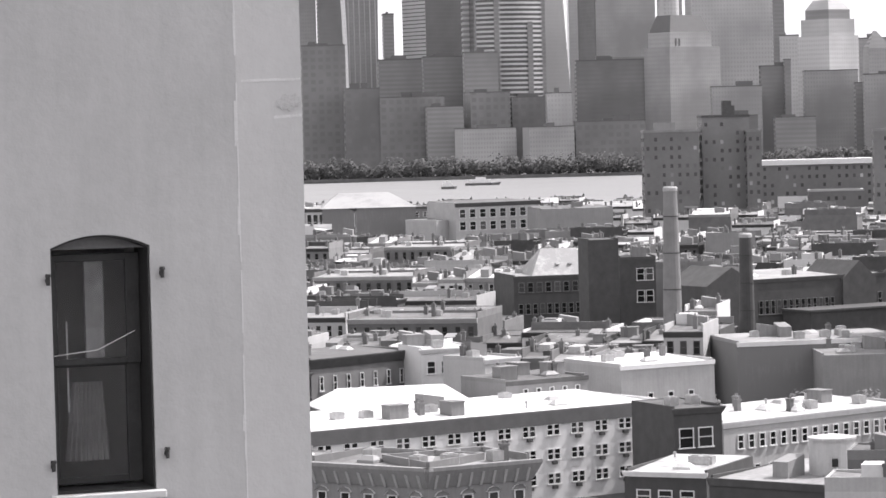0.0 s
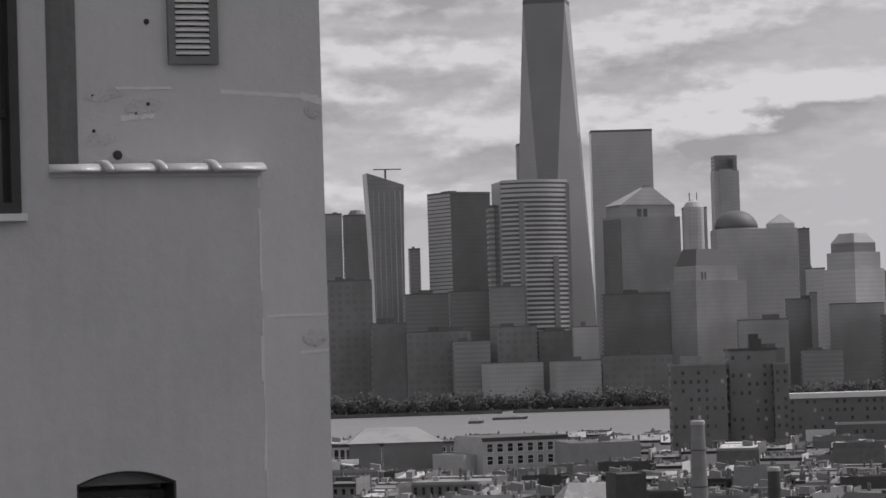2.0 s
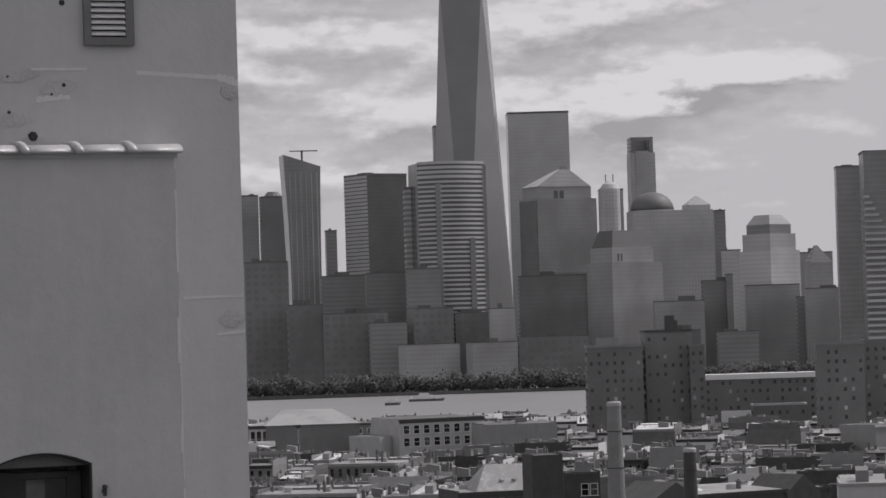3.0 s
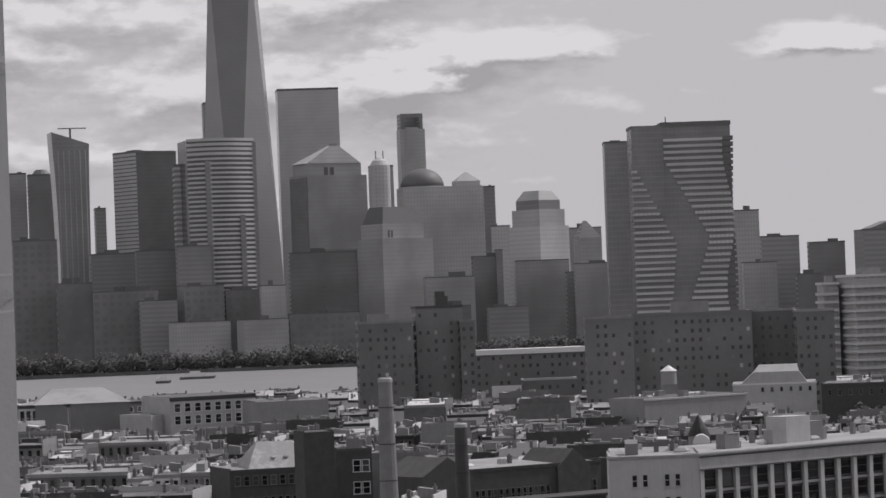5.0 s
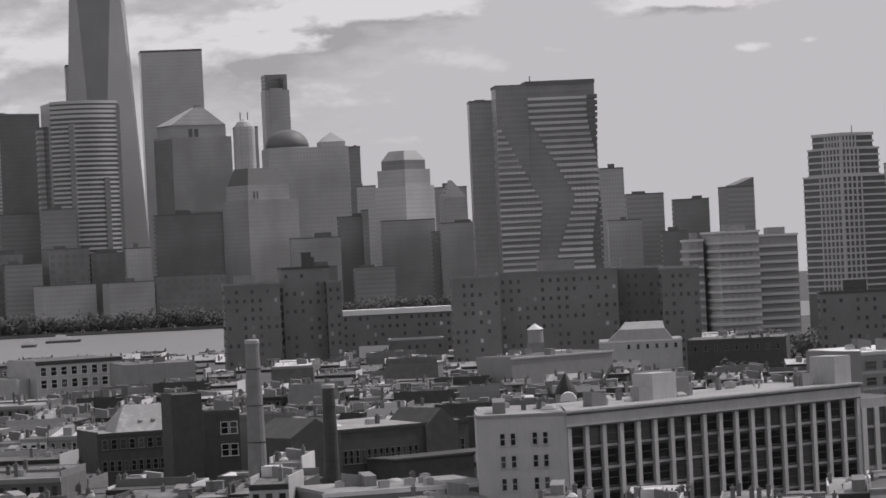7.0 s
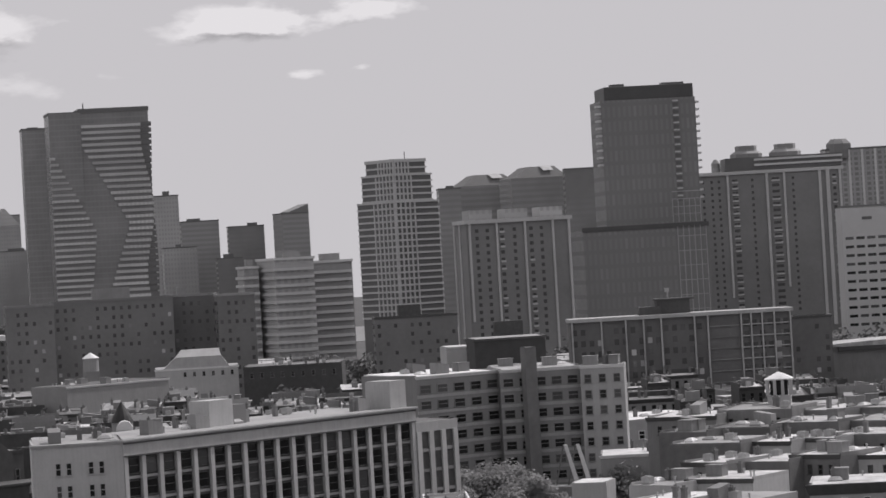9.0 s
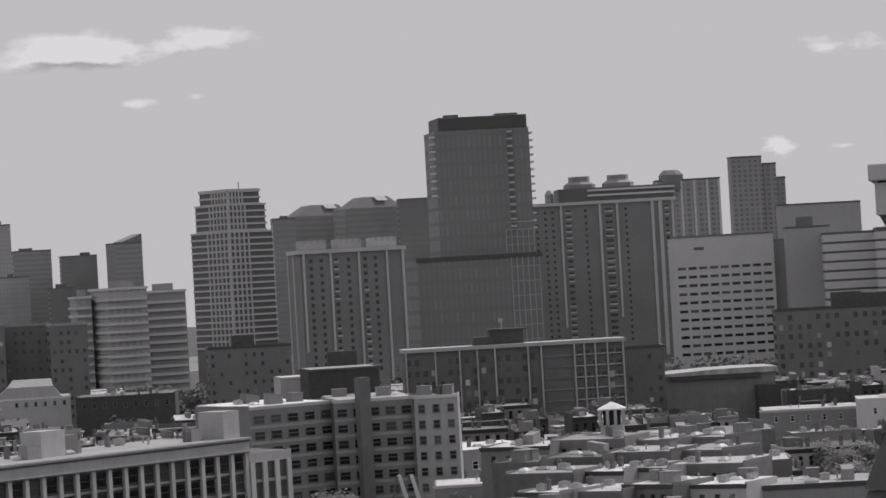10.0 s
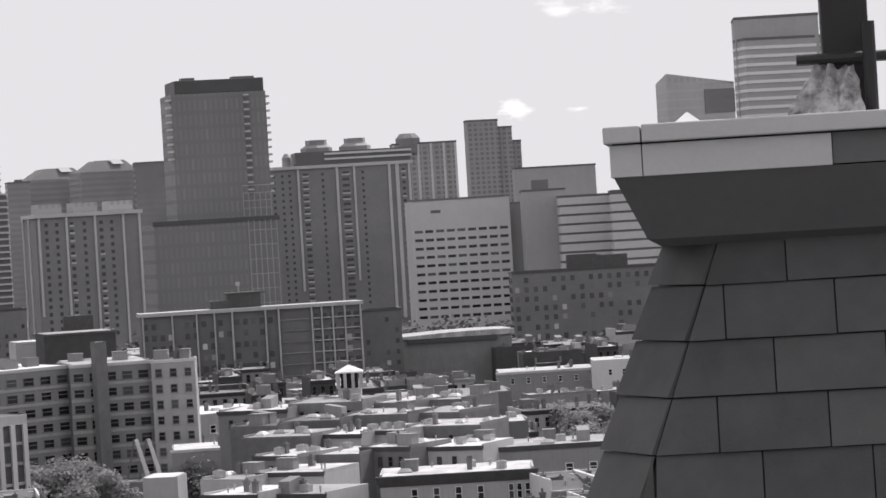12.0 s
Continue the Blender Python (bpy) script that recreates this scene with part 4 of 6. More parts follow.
def near_blocks():
    S = slab
    # white apartment block with pairs of windows, seen at the start
    e, ln = S("apartment_block", "long white-painted apartment block with paired windows and air conditioners", "building", -17.05, 347.72, 23.94, 375.66, 10.5, 17,
              "wall_white", "roof_white", "fascia_band", 1.5, 0.35, show=8, clutter=14, parapet=0.5)
    k = 14
    for row in range(3):
        for i in range(k):
            x, z = ln * (i + 0.5) / k, 10.5 - 2.7 - 2.9 * row
            for s in (-0.5, 0.5):
                put_window(e, x + s, 0, z, 0.92, 1.25, 0, "wall_white")
            if (i * 5 + row * 3) % 4 != 1:
                ac_unit(e, x, z)
    # dark brick house at its end
    S("brick_house", "dark brick house with tall paired windows", "house", 23.78, 347.79, 29.4, 350.39, 12.0, 10, "brick_dark", "roof_dark", "cornice", 0.5, windows=[(2.0, 2, 1.9, 2.2, 0.05, 0.85), (5.6, 2, 1.9, 2.2, 0.05, 0.85)], show=7, clutter=4)
    # low white hall to the right
    S("long_hall", "long low white-roofed building with a row of dark windows", "building", 30.45, 361.16, 54.33, 380.62, 9.0, 14, "wall_pale", "roof_white", "trim", 0.5, 0.3, windows=[(1.4, 16, 1.0, 1.6, 0.06, 0.98), (5.0, 12, 1.0, 1.4, 0.06, 0.98)], show=5, clutter=20)
    # corner house with a bracketed cornice
    for a, b in ((( -14.41, 292.32, -3.24, 284.12), 10), ((-3.24, 284.12, 6.38, 289.47), 9)):
        e, ln = S("corniced_house", "brick corner house with a deep bracketed cornice and arched windows", "house", *a, 13.0, 9, "wall_grey", "roof_grey", "wall_grey", 1.5, 0.8, parapet=0.9, clutter=5)
        me = mesh("bracket", loft([rect(-0.12, 0.12, -0.2, 0, 11.4), rect(-0.14, 0.14, -0.75, 0, 12.7)]), "cornice_pale")
        for i in range(b):
            shared("bracket", me, e, ln * (i + 0.5) / b, 0, 0)
        for i in range(b // 2):
            x = ln * (i + 0.5) / (b // 2)
            put_window(e, x, 0, 8.7, 1.1, 2.0)
            part("window_arch", loft([[(x - 0.8, -0.2, 10.7), (x - 0.5, -0.2, 11.05), (x, -0.2, 11.2), (x + 0.5, -0.2, 11.05), (x + 0.8, -0.2, 10.7)], [(x - 0.8, 0.02, 10.7), (x - 0.5, 0.02, 11.05), (x, 0.02, 11.2), (x + 0.5, 0.02, 11.05), (x + 0.8, 0.02, 10.7)]], False), "trim", e)
    # canopy roof behind the white block
    x, y = polar(-1.21, 379.06)
    e = base("white_canopy", "wide white sheet-metal roof on low walls", "roof", x, y, 12, group="town buildings")
    part("roof", loft([rect(-10, 9, -7, 7, 10.6), [(-10, -7, 10.9), (9, -7, 10.9), (7.5, 7, 12.4), (-6, 7, 12.4)]]), "roof_white", e)
    part("wall", boxes((-9.5, 8.5, -6.5, 6.5, 0, 10.6)), "wall_grey", e)
    FOOT.append((x - 10, y - 7, x + 9, y - 7, 14))
    # blocks behind
    S("rooftop_block", "pale block with a terrace railing and small dark windows", "building", 5.62, 383.53, 15.99, 390.55, 12.5, 10, "wall_grey", "roof_grey", "cornice", 0.3, 0.1, windows=[(0.8, 5, 0.7, 1.8, 0.15, 0.95)], clutter=6)
    S("pale_block", "plain pale rendered block with three small windows", "building", 20.49, 397.21, 33.1, 404.34, 13.0, 14, "wall_pale", "roof_white", "trim", 0.3, 0.1, windows=[(3.4, 3, 0.9, 1.5, 0.2, 0.85)], clutter=8)
    S("corniced_row", "brick row with a dark projecting cornice and narrow windows", "house", -20.02, 415.43, -6.89, 429.41, 13.5, 12, "brick", "roof_grey", "cornice", 1.1, 0.6, windows=[(2.2, 7, 0.7, 1.9, 0.03, 0.97), (5.8, 7, 0.7, 1.9, 0.03, 0.97)], show=5, clutter=8)
    S("bay_house", "white house with a wide bay window under a pale hipped roof", "house", -5.31, 422.08, 1.86, 424.86, 14.0, 9, "wall_white", "roof_white", "trim", 0.4, 0.4, windows=[(1.4, 3, 1.3, 1.7, 0.05, 0.85), (4.8, 3, 1.3, 1.7, 0.05, 0.85)], show=5, clutter=4)
    S("pale_gable_house", "pale house with two tall windows", "house", 3.23, 407.73, 7.78, 412.09, 13.5, 8, "wall_pale", "roof_white", "trim", 0.4, 0.3, windows=[(1.3, 2, 1.0, 2.0, 0.3, 0.9)], clutter=4)
    S("grey_warehouse", "large blank grey warehouse with a silver roof", "warehouse", 39.36, 440.04, 63.71, 444.97, 12.5, 14, "wall_grey", "roof_grey", "trim", 0.4, 0.15, clutter=12)
    S("low_annexe", "low blank annexe before a warehouse", "building", 50.48, 432.74, 61.96, 433.06, 11.0, 14, "wall_grey", "roof_grey", None, clutter=6)
    S("dark_shed", "dark low building with wide openings", "building", 16.81, 322.85, 25.03, 318.94, 8.0, 14, "brick_dark", "roof_white", "trim", 0.3, 0.2, windows=[(1.6, 3, 1.6, 1.4, 0.1, 0.9)], clutter=6)
    S("dark_shed", "dark low wall under a bright silver roof", "building", 24.32, 306.39, 41.57, 292.39, 9.0, 16, "brick_dark", "roof_grey", "cornice", 0.5, 0.2, clutter=14)
    # water tank
    x, y = polar(6.8, 309.2)
    e = base("roof_tank", "squat pale cylindrical tank with a flat lid", "tank", x, y, group="town buildings")
    part("drum", loft([ring(24, 2.3, 8.8), ring(24, 2.3, 12.7)]), "wall_pale", e, smooth=False)
    part("lid", loft([ring(24, 2.45, 12.7), ring(24, 2.45, 12.95), ring(24, 0.3, 13.25)]), "roof_white", e)
    part("hatch", boxes((-0.3, 0.3, -2.4, -2.25, 10.2, 11.0)), "dark_void", e)
    part("platform", boxes((-3.2, 3.2, -3.2, 3.2, 0, 8.8)), "wall_grey", e)
    FOOT.append((x - 4, y - 4, x + 4, y - 4, 8))
    # brick hall with gables and its low chimney
    x1, y1, x2, y2 = 48.43, 548.74, 77.99, 566.1
    e, ln = S("brick_hall", "dark brick hall with tall arched windows and gables", "hall", x1, y1, x2, y2, 15.5, 20, "brick_dark", "roof_grey", "cornice", 0.4, 0.2, windows=[(3.6, 14, 0.9, 2.4, 0.12, 0.66), (8.0, 14, 0.9, 2.4, 0.12, 0.66), (3.2, 5, 1.0, 2.6, 0.72, 0.98)], frame_mat="brick", show=9, clutter=10)
    for a, b in ((-6.0, 5.0), (ln * 0.7, ln * 0.92)):
        part("gable", loft([[(a, -0.6, 0), (b, -0.6, 0), (b, -0.6, 15.0), ((a + b) / 2, -0.6, 18.2), (a, -0.6, 15.0)], [(a, 12, 0), (b, 12, 0), (b, 12, 15.0), ((a + b) / 2, 12, 18.2), (a, 12, 15.0)]]), "brick_dark", e)
    part("low_front", boxes((ln * 0.3, ln * 1.1, -9, -0.7, 0, 10.0)), "brick_dark", e)
    part("low_front_roof", boxes((ln * 0.29, ln * 1.1, -9.3, -0.7, 10.0, 10.35)), "cornice", e)
    # tall chimneys
    for lab, mat, az, dist, r0, r1, top in (("tall brick factory chimney with iron bands", "stack_brick", 3.94, 491.79, 1.8, 1.08, 34.0), ("short dark brick chimney stack", "brick_dark", 5.3, 501.78, 1.5, 1.0, 26.0)):
        x, y = polar(az, dist)
        e = base("factory_chimney", lab, "chimney", x, y, group="factory chimneys")
        part("shaft", loft([ring(16, r0, 0), ring(16, r1, top - 0.7)]), mat, e)
        part("rim", loft([ring(16, r1 + 0.08, top - 0.7), ring(16, r1 + 0.08, top - 0.2), ring(16, r1 - 0.1, top)]), "cornice_pale", e)
        me = mesh("iron_band", loft([ring(16, r1 + 0.32, 0), ring(16, r1 + 0.32, 0.15)]), "iron")
        for i in range(4):
            f = 0.35 + 0.17 * i
            shared("iron_band", me, e, 0, 0, top * f, 0, ((r0 + (r1 - r0) * f + 0.05) / (r1 + 0.32),) * 2 + (1,))
    # dark house with a skylit gable and a square stack
    x1, y1, x2, y2 = 10.9, 609.4, 26.32, 613.04
    e, ln = S("dark_loft", "dark loft building with a pale skylit gable roof", "building", x1, y1, x2, y2, 14.2, 16, "brick_dark", "roof_grey", "cornice", 0.4, 0.2, windows=[(1.0, 8, 1.2, 1.9, 0.04, 0.96), (5.2, 10, 1.0, 2.0, 0.04, 0.96)], frame_mat="brick", show=10, clutter=4)
    part("gable_roof", loft([rect(ln * 0.25, ln * 1.0, 1, 13, 14.3), [(ln * 0.46, 6.5, 19.4), (ln * 0.93, 6.5, 19.4), (ln * 0.93, 7.5, 19.4), (ln * 0.46, 7.5, 19.4)]]), "roof_white", e, "pale gable roof")
    me = mesh("skylight", loft([rect(-0.4, 0.4, -0.5, 0.5, 0), rect(-0.4, 0.4, -0.4, 0.4, 0.25)]), "roof_white")
    for i in (0.62, 0.78):
        shared("skylight", me, e, ln * i, 3.2, 16.4)
    S("brick_stack", "square dark brick stair tower", "tower", 24.6, 585.62, 30.44, 587.3, 22.0, 6, "brick_dark", "roof_dark", None, parapet=0.4)
    S("dark_loft", "dark brick loft beside a stair tower", "building", 32.26, 619.76, 39.53, 620.67, 17.0, 14, "brick_dark", "roof_grey", "cornice", 0.3, 0.1, windows=[(2.0, 2, 1.6, 2.4, 0.45, 0.95), (6.4, 2, 1.6, 2.4, 0.45, 0.95)], clutter=4)
    # ferry sheds and warehouses along the near bank
    S("pier_hall", "long pale hall with tall dark windows by the river", "hall", -46.98, 965.33, -31.11, 963.3, 19.0, 20, "wall_pale", "roof_grey", "cornice", 0.8, 0.4, windows=[(1.4, 8, 1.6, 5.0, 0.02, 0.98), (8.2, 8, 1.6, 2.6, 0.02, 0.98)])
    x, y = polar(-1.58, 975.51)
    e = base("pier_roof", "broad pale hipped roof of a river hall", "roof", x, y, 4, group="town buildings")
    part("roof", loft([rect(-16, 14, -12, 12, 19.2), rect(-10, 6, 3, 6, 23.6)]), "roof_grey", e)
    part("wall", boxes((-15.5, 13.5, -11.5, 11.5, 0, 19.2)), "wall_grey", e)
    S("pier_hall", "pale two-storey warehouse with a dark flat cornice", "warehouse", -0.24, 948.5, 25.69, 963.11, 20.0, 18, "wall_pale", "roof_grey", "cornice", 1.0, 0.4, windows=[(1.6, 8, 2.2, 2.6, 0.02, 0.98), (5.4, 8, 2.2, 2.6, 0.02, 0.98)])
    S("pier_hall", "blank grey warehouse by the river", "warehouse", 25.05, 935.18, 47.36, 939.1, 18.0, 18, "wall_grey", "roof_grey", None, clutter=8)
    S("pier_hall", "low dark row with small lit windows", "building", -33.06, 1023.61, -6.14, 1039.35, 17.0, 14, "wall_grey", "roof_grey", "cornice", 0.5, 0.2, windows=[(1.5, 10, 1.4, 1.6, 0.02, 0.98)], clutter=8)
    S("grey_block", "blank grey rendered block", "building", -30.97, 965.93, -13.85, 974.13, 14.0, 12, "wall_grey", "roof_grey", None, clutter=6)
    S("pale_block", "house with a blank pale gable wall", "building", -6.23, 947.71, 9.51, 968.25, 15.0, 12, "wall_pale", "roof_grey", None, clutter=6)


near_blocks()


def estate_blocks():
    T = tower
    g = "dark estate blocks"
    dark = "dark brick estate slab with small lit windows"
    T("dark brick tower block with a stepped roof", "estate_brick", 3.48, 1000, 0, 17.61, 40.02, turn=6, depth=16, group=g, plant=1, cap="wall_grey", rows=(2.5, 2.85, 0.95, 1.2))
    T("dark brick tower block, taller core", "estate_brick", 4.55, 1010, 1.47, 15.23, 44.4, turn=8, depth=16, group=g, plant=2, cap="cornice", rows=(2.5, 2.85, 0.95, 1.2))
    T("dark brick tower block, end wing", "estate_brick", 5.36, 1005, 0, 4.75, 39.48, turn=6, depth=16, group=g, plant=0, cap="wall_grey", rows=(2.5, 2.85, 0.95, 1.2))
    e, wr, wl = T(dark, "estate_brick", 5.61, 1080, 0, 38.42, 28.29, turn=4, depth=14, group=g, plant=0, cap="roof_white", rows=(2.5, 2.85, 0.95, 1.2))
    part("roof_edge", boxes((-0.3, wr + 0.3, -0.7, wl, 27.3, 29.1)), "trim", e, "broad white roof edge")
    T(dark, "estate_brick", 6.48, 1020, 0, 17.58, 19.38, turn=4, depth=10, group=g, plant=0, cap="cornice_pale", rows=(2.5, 2.85, 0.95, 1.2))
    T(dark, "estate_brick", 7.67, 960, 0.52, 14.61, 38.98, turn=8, depth=18, group=g, plant=0, cap="wall_grey", rows=(2.5, 2.85, 0.95, 1.2))
    T(dark, "estate_brick", 8.53, 975, 0, 37.34, 39.41, turn=5, depth=18, group=g, plant=1, cap="wall_grey", rows=(2.5, 2.85, 0.95, 1.2))
    T(dark, "estate_brick", 10.7, 985, 0, 14.52, 39.39, turn=5, depth=18, group=g, plant=1, cap="wall_grey", rows=(2.5, 2.85, 0.95, 1.2))
    T(dark, "estate_brick", 11.53, 965, 0, 11.59, 38.99, turn=5, depth=18, group=g, plant=0, cap="wall_grey", rows=(2.5, 2.85, 0.95, 1.2))
    # balcony slab
    for lab, v, t_ in (("pale residential slab with long curved balconies", (12.62, 1150, 6.62, 14.51, 49.88), 20), ("pale residential slab with stacked balconies", (13.32, 1165, 0, 14.73, 48.07), 12), ("narrow side wing with stacked balconies", (12.05, 1160, 0, 5.42, 47.43), 8)):
        az, dist, left, right, top = v
        e, wr, wl = corner("balcony_slab_block", lab, az, dist, left, right, t_, "tower", 18, g)
        part("body", boxes((0, wr, 0, wl, 0, top)), "far_a", e)
        me = mesh("balcony", boxes((-0.8, wr * 0.96, -1.5, 0, 0, 1.05), (-0.8, 0, 0, wl, 0, 1.05)), "frame_grey")
        z = top - 4
        while z > 8:
            shared("balcony", me, e, 0, 0, z)
            z -= 3.0
        part("roof_slab", boxes((-0.6, wr + 0.3, -0.6, wl, top, top + 0.9)), "pale_tower", e)
        part("plant_room", boxes((wr * 0.3, wr * 0.75, 4, 10, top + 0.9, top + 3.4)), "wall_grey", e)
    # low dark estate with pale fins
    az, dist, left, right, top = 17.99, 800, 0, 57.08, 27.92
    e, wr, wl = corner("finned_block", "dark brick apartment block with thin pale vertical fins", az, dist, left, right, 3, "building", 14, g)
    part("body", boxes((0, wr, 0, wl, 0, top)), "estate_brick", e)
    part("roof_edge", boxes((-0.4, wr + 0.4, -0.9, wl, top, top + 0.9)), "wall_pale", e)
    me = mesh("fin", boxes((-0.2, 0.2, -0.8, 0, 0, top)), "wall_pale")
    for f in (0.008, 0.14, 0.25, 0.33, 0.41, 0.56, 0.62, 0.77, 0.815, 0.865, 0.92, 0.992):
        shared("fin", me, e, wr * f, 0, 0)
    me = mesh("floor_line", boxes((wr * 0.77, wr * 0.99, -0.5, 0, 0, 0.3)), "wall_pale")
    for i in range(8):
        shared("floor_line", me, e, 0, 0, top - 3 - 2.9 * i)
    me = mesh("floor_line", boxes((wr * 0.62, wr * 0.76, -0.3, 0, 0, 0.22)), "wall_grey")
    for i in range(8):
        shared("floor_line", me, e, 0, 0, top - 3 - 2.9 * i)
    window_rows(e, wr * 0.6, wl, top - 0.5, 2.1, 2.9, 1.2, 1.5, side=False)
    window_rows(e, wr, wl, top - 0.5, 2.1, 2.9, 1.3, 1.7, a=0.775, b=0.99, side=False)
    part("plant_room", boxes((wr * 0.32, wr * 0.42, 3, 9, top + 0.9, top + 3), (wr * 0.4, wr * 0.55, 4, 10, top + 0.9, top + 4.5), (wr * 0.39, wr * 0.57, 3.6, 10.4, top + 4.5, top + 4.9)), "cornice", e)
    part("beacon", boxes((wr * 0.45, wr * 0.452 + 0.2, 4, 4.4, top + 4.9, top + 6.6), (wr * 0.44, wr * 0.46, 3.7, 4.7, top + 6.6, top + 7.6)), "metal", e)
    T("dark brick estate wing with small windows", "estate_brick", 22.05, 830, 0, 10.47, 25.16, turn=4, depth=14, group=g, plant=0, cap="cornice", rows=(2.6, 2.9, 1.0, 1.25))
    T("dark brick tower block with lit windows", "estate_brick", 24.85, 950, 0, 45.42, 31.13, turn=5, depth=18, group=g, plant=3, cap="cornice", rows=(2.9, 2.9, 1.3, 1.6))
    T("low dark brick estate block", "estate_brick", 14.4, 1000, 0, 26.63, 28.38, turn=6, depth=14, group=g, plant=1, cap="cornice", rows=(2.6, 2.9, 1.0, 1.25))
    T("dark low block behind the apartments", "estate_brick", 16.05, 900, 0, 23.18, 22.3, turn=4, depth=12, group=g, plant=1, cap="cornice", rows=(2.6, 2.9, 1.0, 1.25))
    # arena with a curved pale roof
    az, dist, left, right, top = 22.73, 850, 0, 30.49, 16.42
    e, wr, wl = corner("curved_hall", "windowless grey hall under a shallow pale curved roof", az, dist, left, right, 6, "hall", 24, g)
    part("wall", boxes((0, wr, 0, wl, 0, top)), "wall_grey", e)
    k = 14
    part("roof", loft([[(-0.8, -0.8, top)] + [(-0.8 + (wr + 1.6) * i / k, -0.8, top + 0.3 + 1.2 * math.sin(math.pi * (0.1 + 0.55 * i / k))) for i in range(k + 1)] + [(wr + 0.8, -0.8, top)],
                       [(-0.8, wl, top)] + [(-0.8 + (wr + 1.6) * i / k, wl, top + 0.3 + 1.2 * math.sin(math.pi * (0.1 + 0.55 * i / k))) for i in range(k + 1)] + [(wr + 0.8, wl, top)]]), "roof_white", e)
    xe, ye = polar(az, dist)
    keep_clear(xe, ye, *polar(az + math.degrees(right / dist), dist), top, 9)
    part("dark_eave", boxes((2, wr - 4, -0.9, 0, top - 1.2, top - 0.1)), "cornice", e)


estate_blocks()


def pillared_block():
    """The long pale block with a colonnade of tall piers."""
    top = 22.5
    x1, y1, x2, y2 = 74.16, 436.03, 127.59, 475
    ln = math.hypot(x2 - x1, y2 - y1)
    turn = math.degrees(math.atan2(y2 - y1, x2 - x1))
    e = base("pillared_block", "long pale block with rows of dark windows between tall white piers", "building", x1, y1, turn, group="town buildings")
    part("wall", boxes((0, ln, 0.5, 18, 0, top - 2.2)), "brick_dark", e)
    part("frieze", boxes((-0.1, ln, -0.2, 18, top - 2.2, top)), "wall_pale", e, "broad pale frieze")
    part("coping", boxes((-0.4, ln + 0.3, -0.5, 18.2, top, top + 0.25)), "cornice_pale", e)
    # shade under coping and frieze put in as dark strips
    part("shadow_moulding", boxes((-0.1, ln, -0.32, -0.2, top - 0.42, top - 0.2), (-0.1, ln, -0.3, -0.2, top - 2.2, top - 2.0)), "cornice", e, "thin dark strips standing for shade on the frieze")
    part("roof", boxes((0.3, ln - 0.3, 0.3, 17.6, top + 0.25, top + 0.3)), "roof_grey", e)
    n = 18
    me = mesh("pier", boxes((-0.4, 0.4, -0.1, 0.5, 0, top - 2.2)), "wall_pale", bevel=0.04)
    for i in range(n + 1):
        shared("pier", me, e, 0.5 + (ln - 1) * i / n, 0, 0)
    for i in range(n):
        x = 0.5 + (ln - 1) * (i + 0.5) / n
        for j in range(4):
            z = top - 2.2 - 3.2 * (j + 1)
            w = (ln - 1) / n - 0.95
            put_window(e, x, 0.5, z + 0.75, w, 2.2, 0, "cornice")
            part("spandrel", boxes((x - w / 2 - 0.1, x + w / 2 + 0.1, 0.2, 0.5, z, z + 0.4)), "wall_grey", e)
    roof_rng = random.Random(4)
    for i in range(16):
        roof_thing(e, roof_rng, ln, 17, top + 0.3)
    part("lift_house", boxes((ln * 0.36, ln * 0.44, 5, 9, top + 0.3, top + 4.2)), "wall_pale", e)
    part("lift_house", boxes((ln * 0.44, ln * 0.5, 6, 10, top + 0.3, top + 3.2)), "wall_grey", e)
    part("stair_house", boxes((ln * 0.93, ln * 0.99, 1, 6, top + 0.3, top + 4.6)), "wall_pale", e)
    # end wall with three pairs of windows a floor
    xa, ya, xb, yb = 61.47, 437.6, 74.16, 436.03
    s, ln2 = slab("pillared_block_end", "plain pale end wing with paired narrow windows", "building", xa, ya, x1, y1, top, 16, "wall_pale", "roof_grey", "cornice_pale", 0.3, 0.3, parapet=0.3, show=9, clutter=10)
    for row in range(5):
        for i in range(2):
            for d in (-0.75, 0.75):
                put_window(s, ln2 * (0.34 + 0.36 * i) + d, 0, top - 4.2 - 3.2 * row, 0.75, 1.7, 0, "cornice_pale")
    # lower wing at the far end
    ux, uy = (x2 - x1) / ln, (y2 - y1) / ln
    xa, ya, xb, yb = x2 + 0.05 * ux, y2 + 0.05 * uy, x2 + 10.5 * ux, y2 + 10.5 * uy
    w, ln3 = slab("pillared_block_wing", "lower pale wing with tall piers", "building", xa, ya, xb, yb, 20.0, 14, "brick_dark", "roof_grey", "wall_pale", 1.4, 0.2, parapet=0.3)
    me = mesh("pier", boxes((-0.55, 0.55, -0.3, 0, 0, 18.6)), "wall_pale")
    for i in range(4):
        shared("pier", me, w, 0.55 + (ln3 - 1.1) * i / 3, 0, 0)
    me = mesh("spandrel", boxes((0, ln3, -0.15, 0, 0, 0.5)), "wall_grey")
    for i in range(5):
        shared("spandrel", me, w, 0, 0, 18.6 - 3.2 * (i + 1))
    FOOT.append((x1, y1, x2, y2, 18))
    keep_clear(x1, y1, x2, y2, top, 9)


pillared_block()


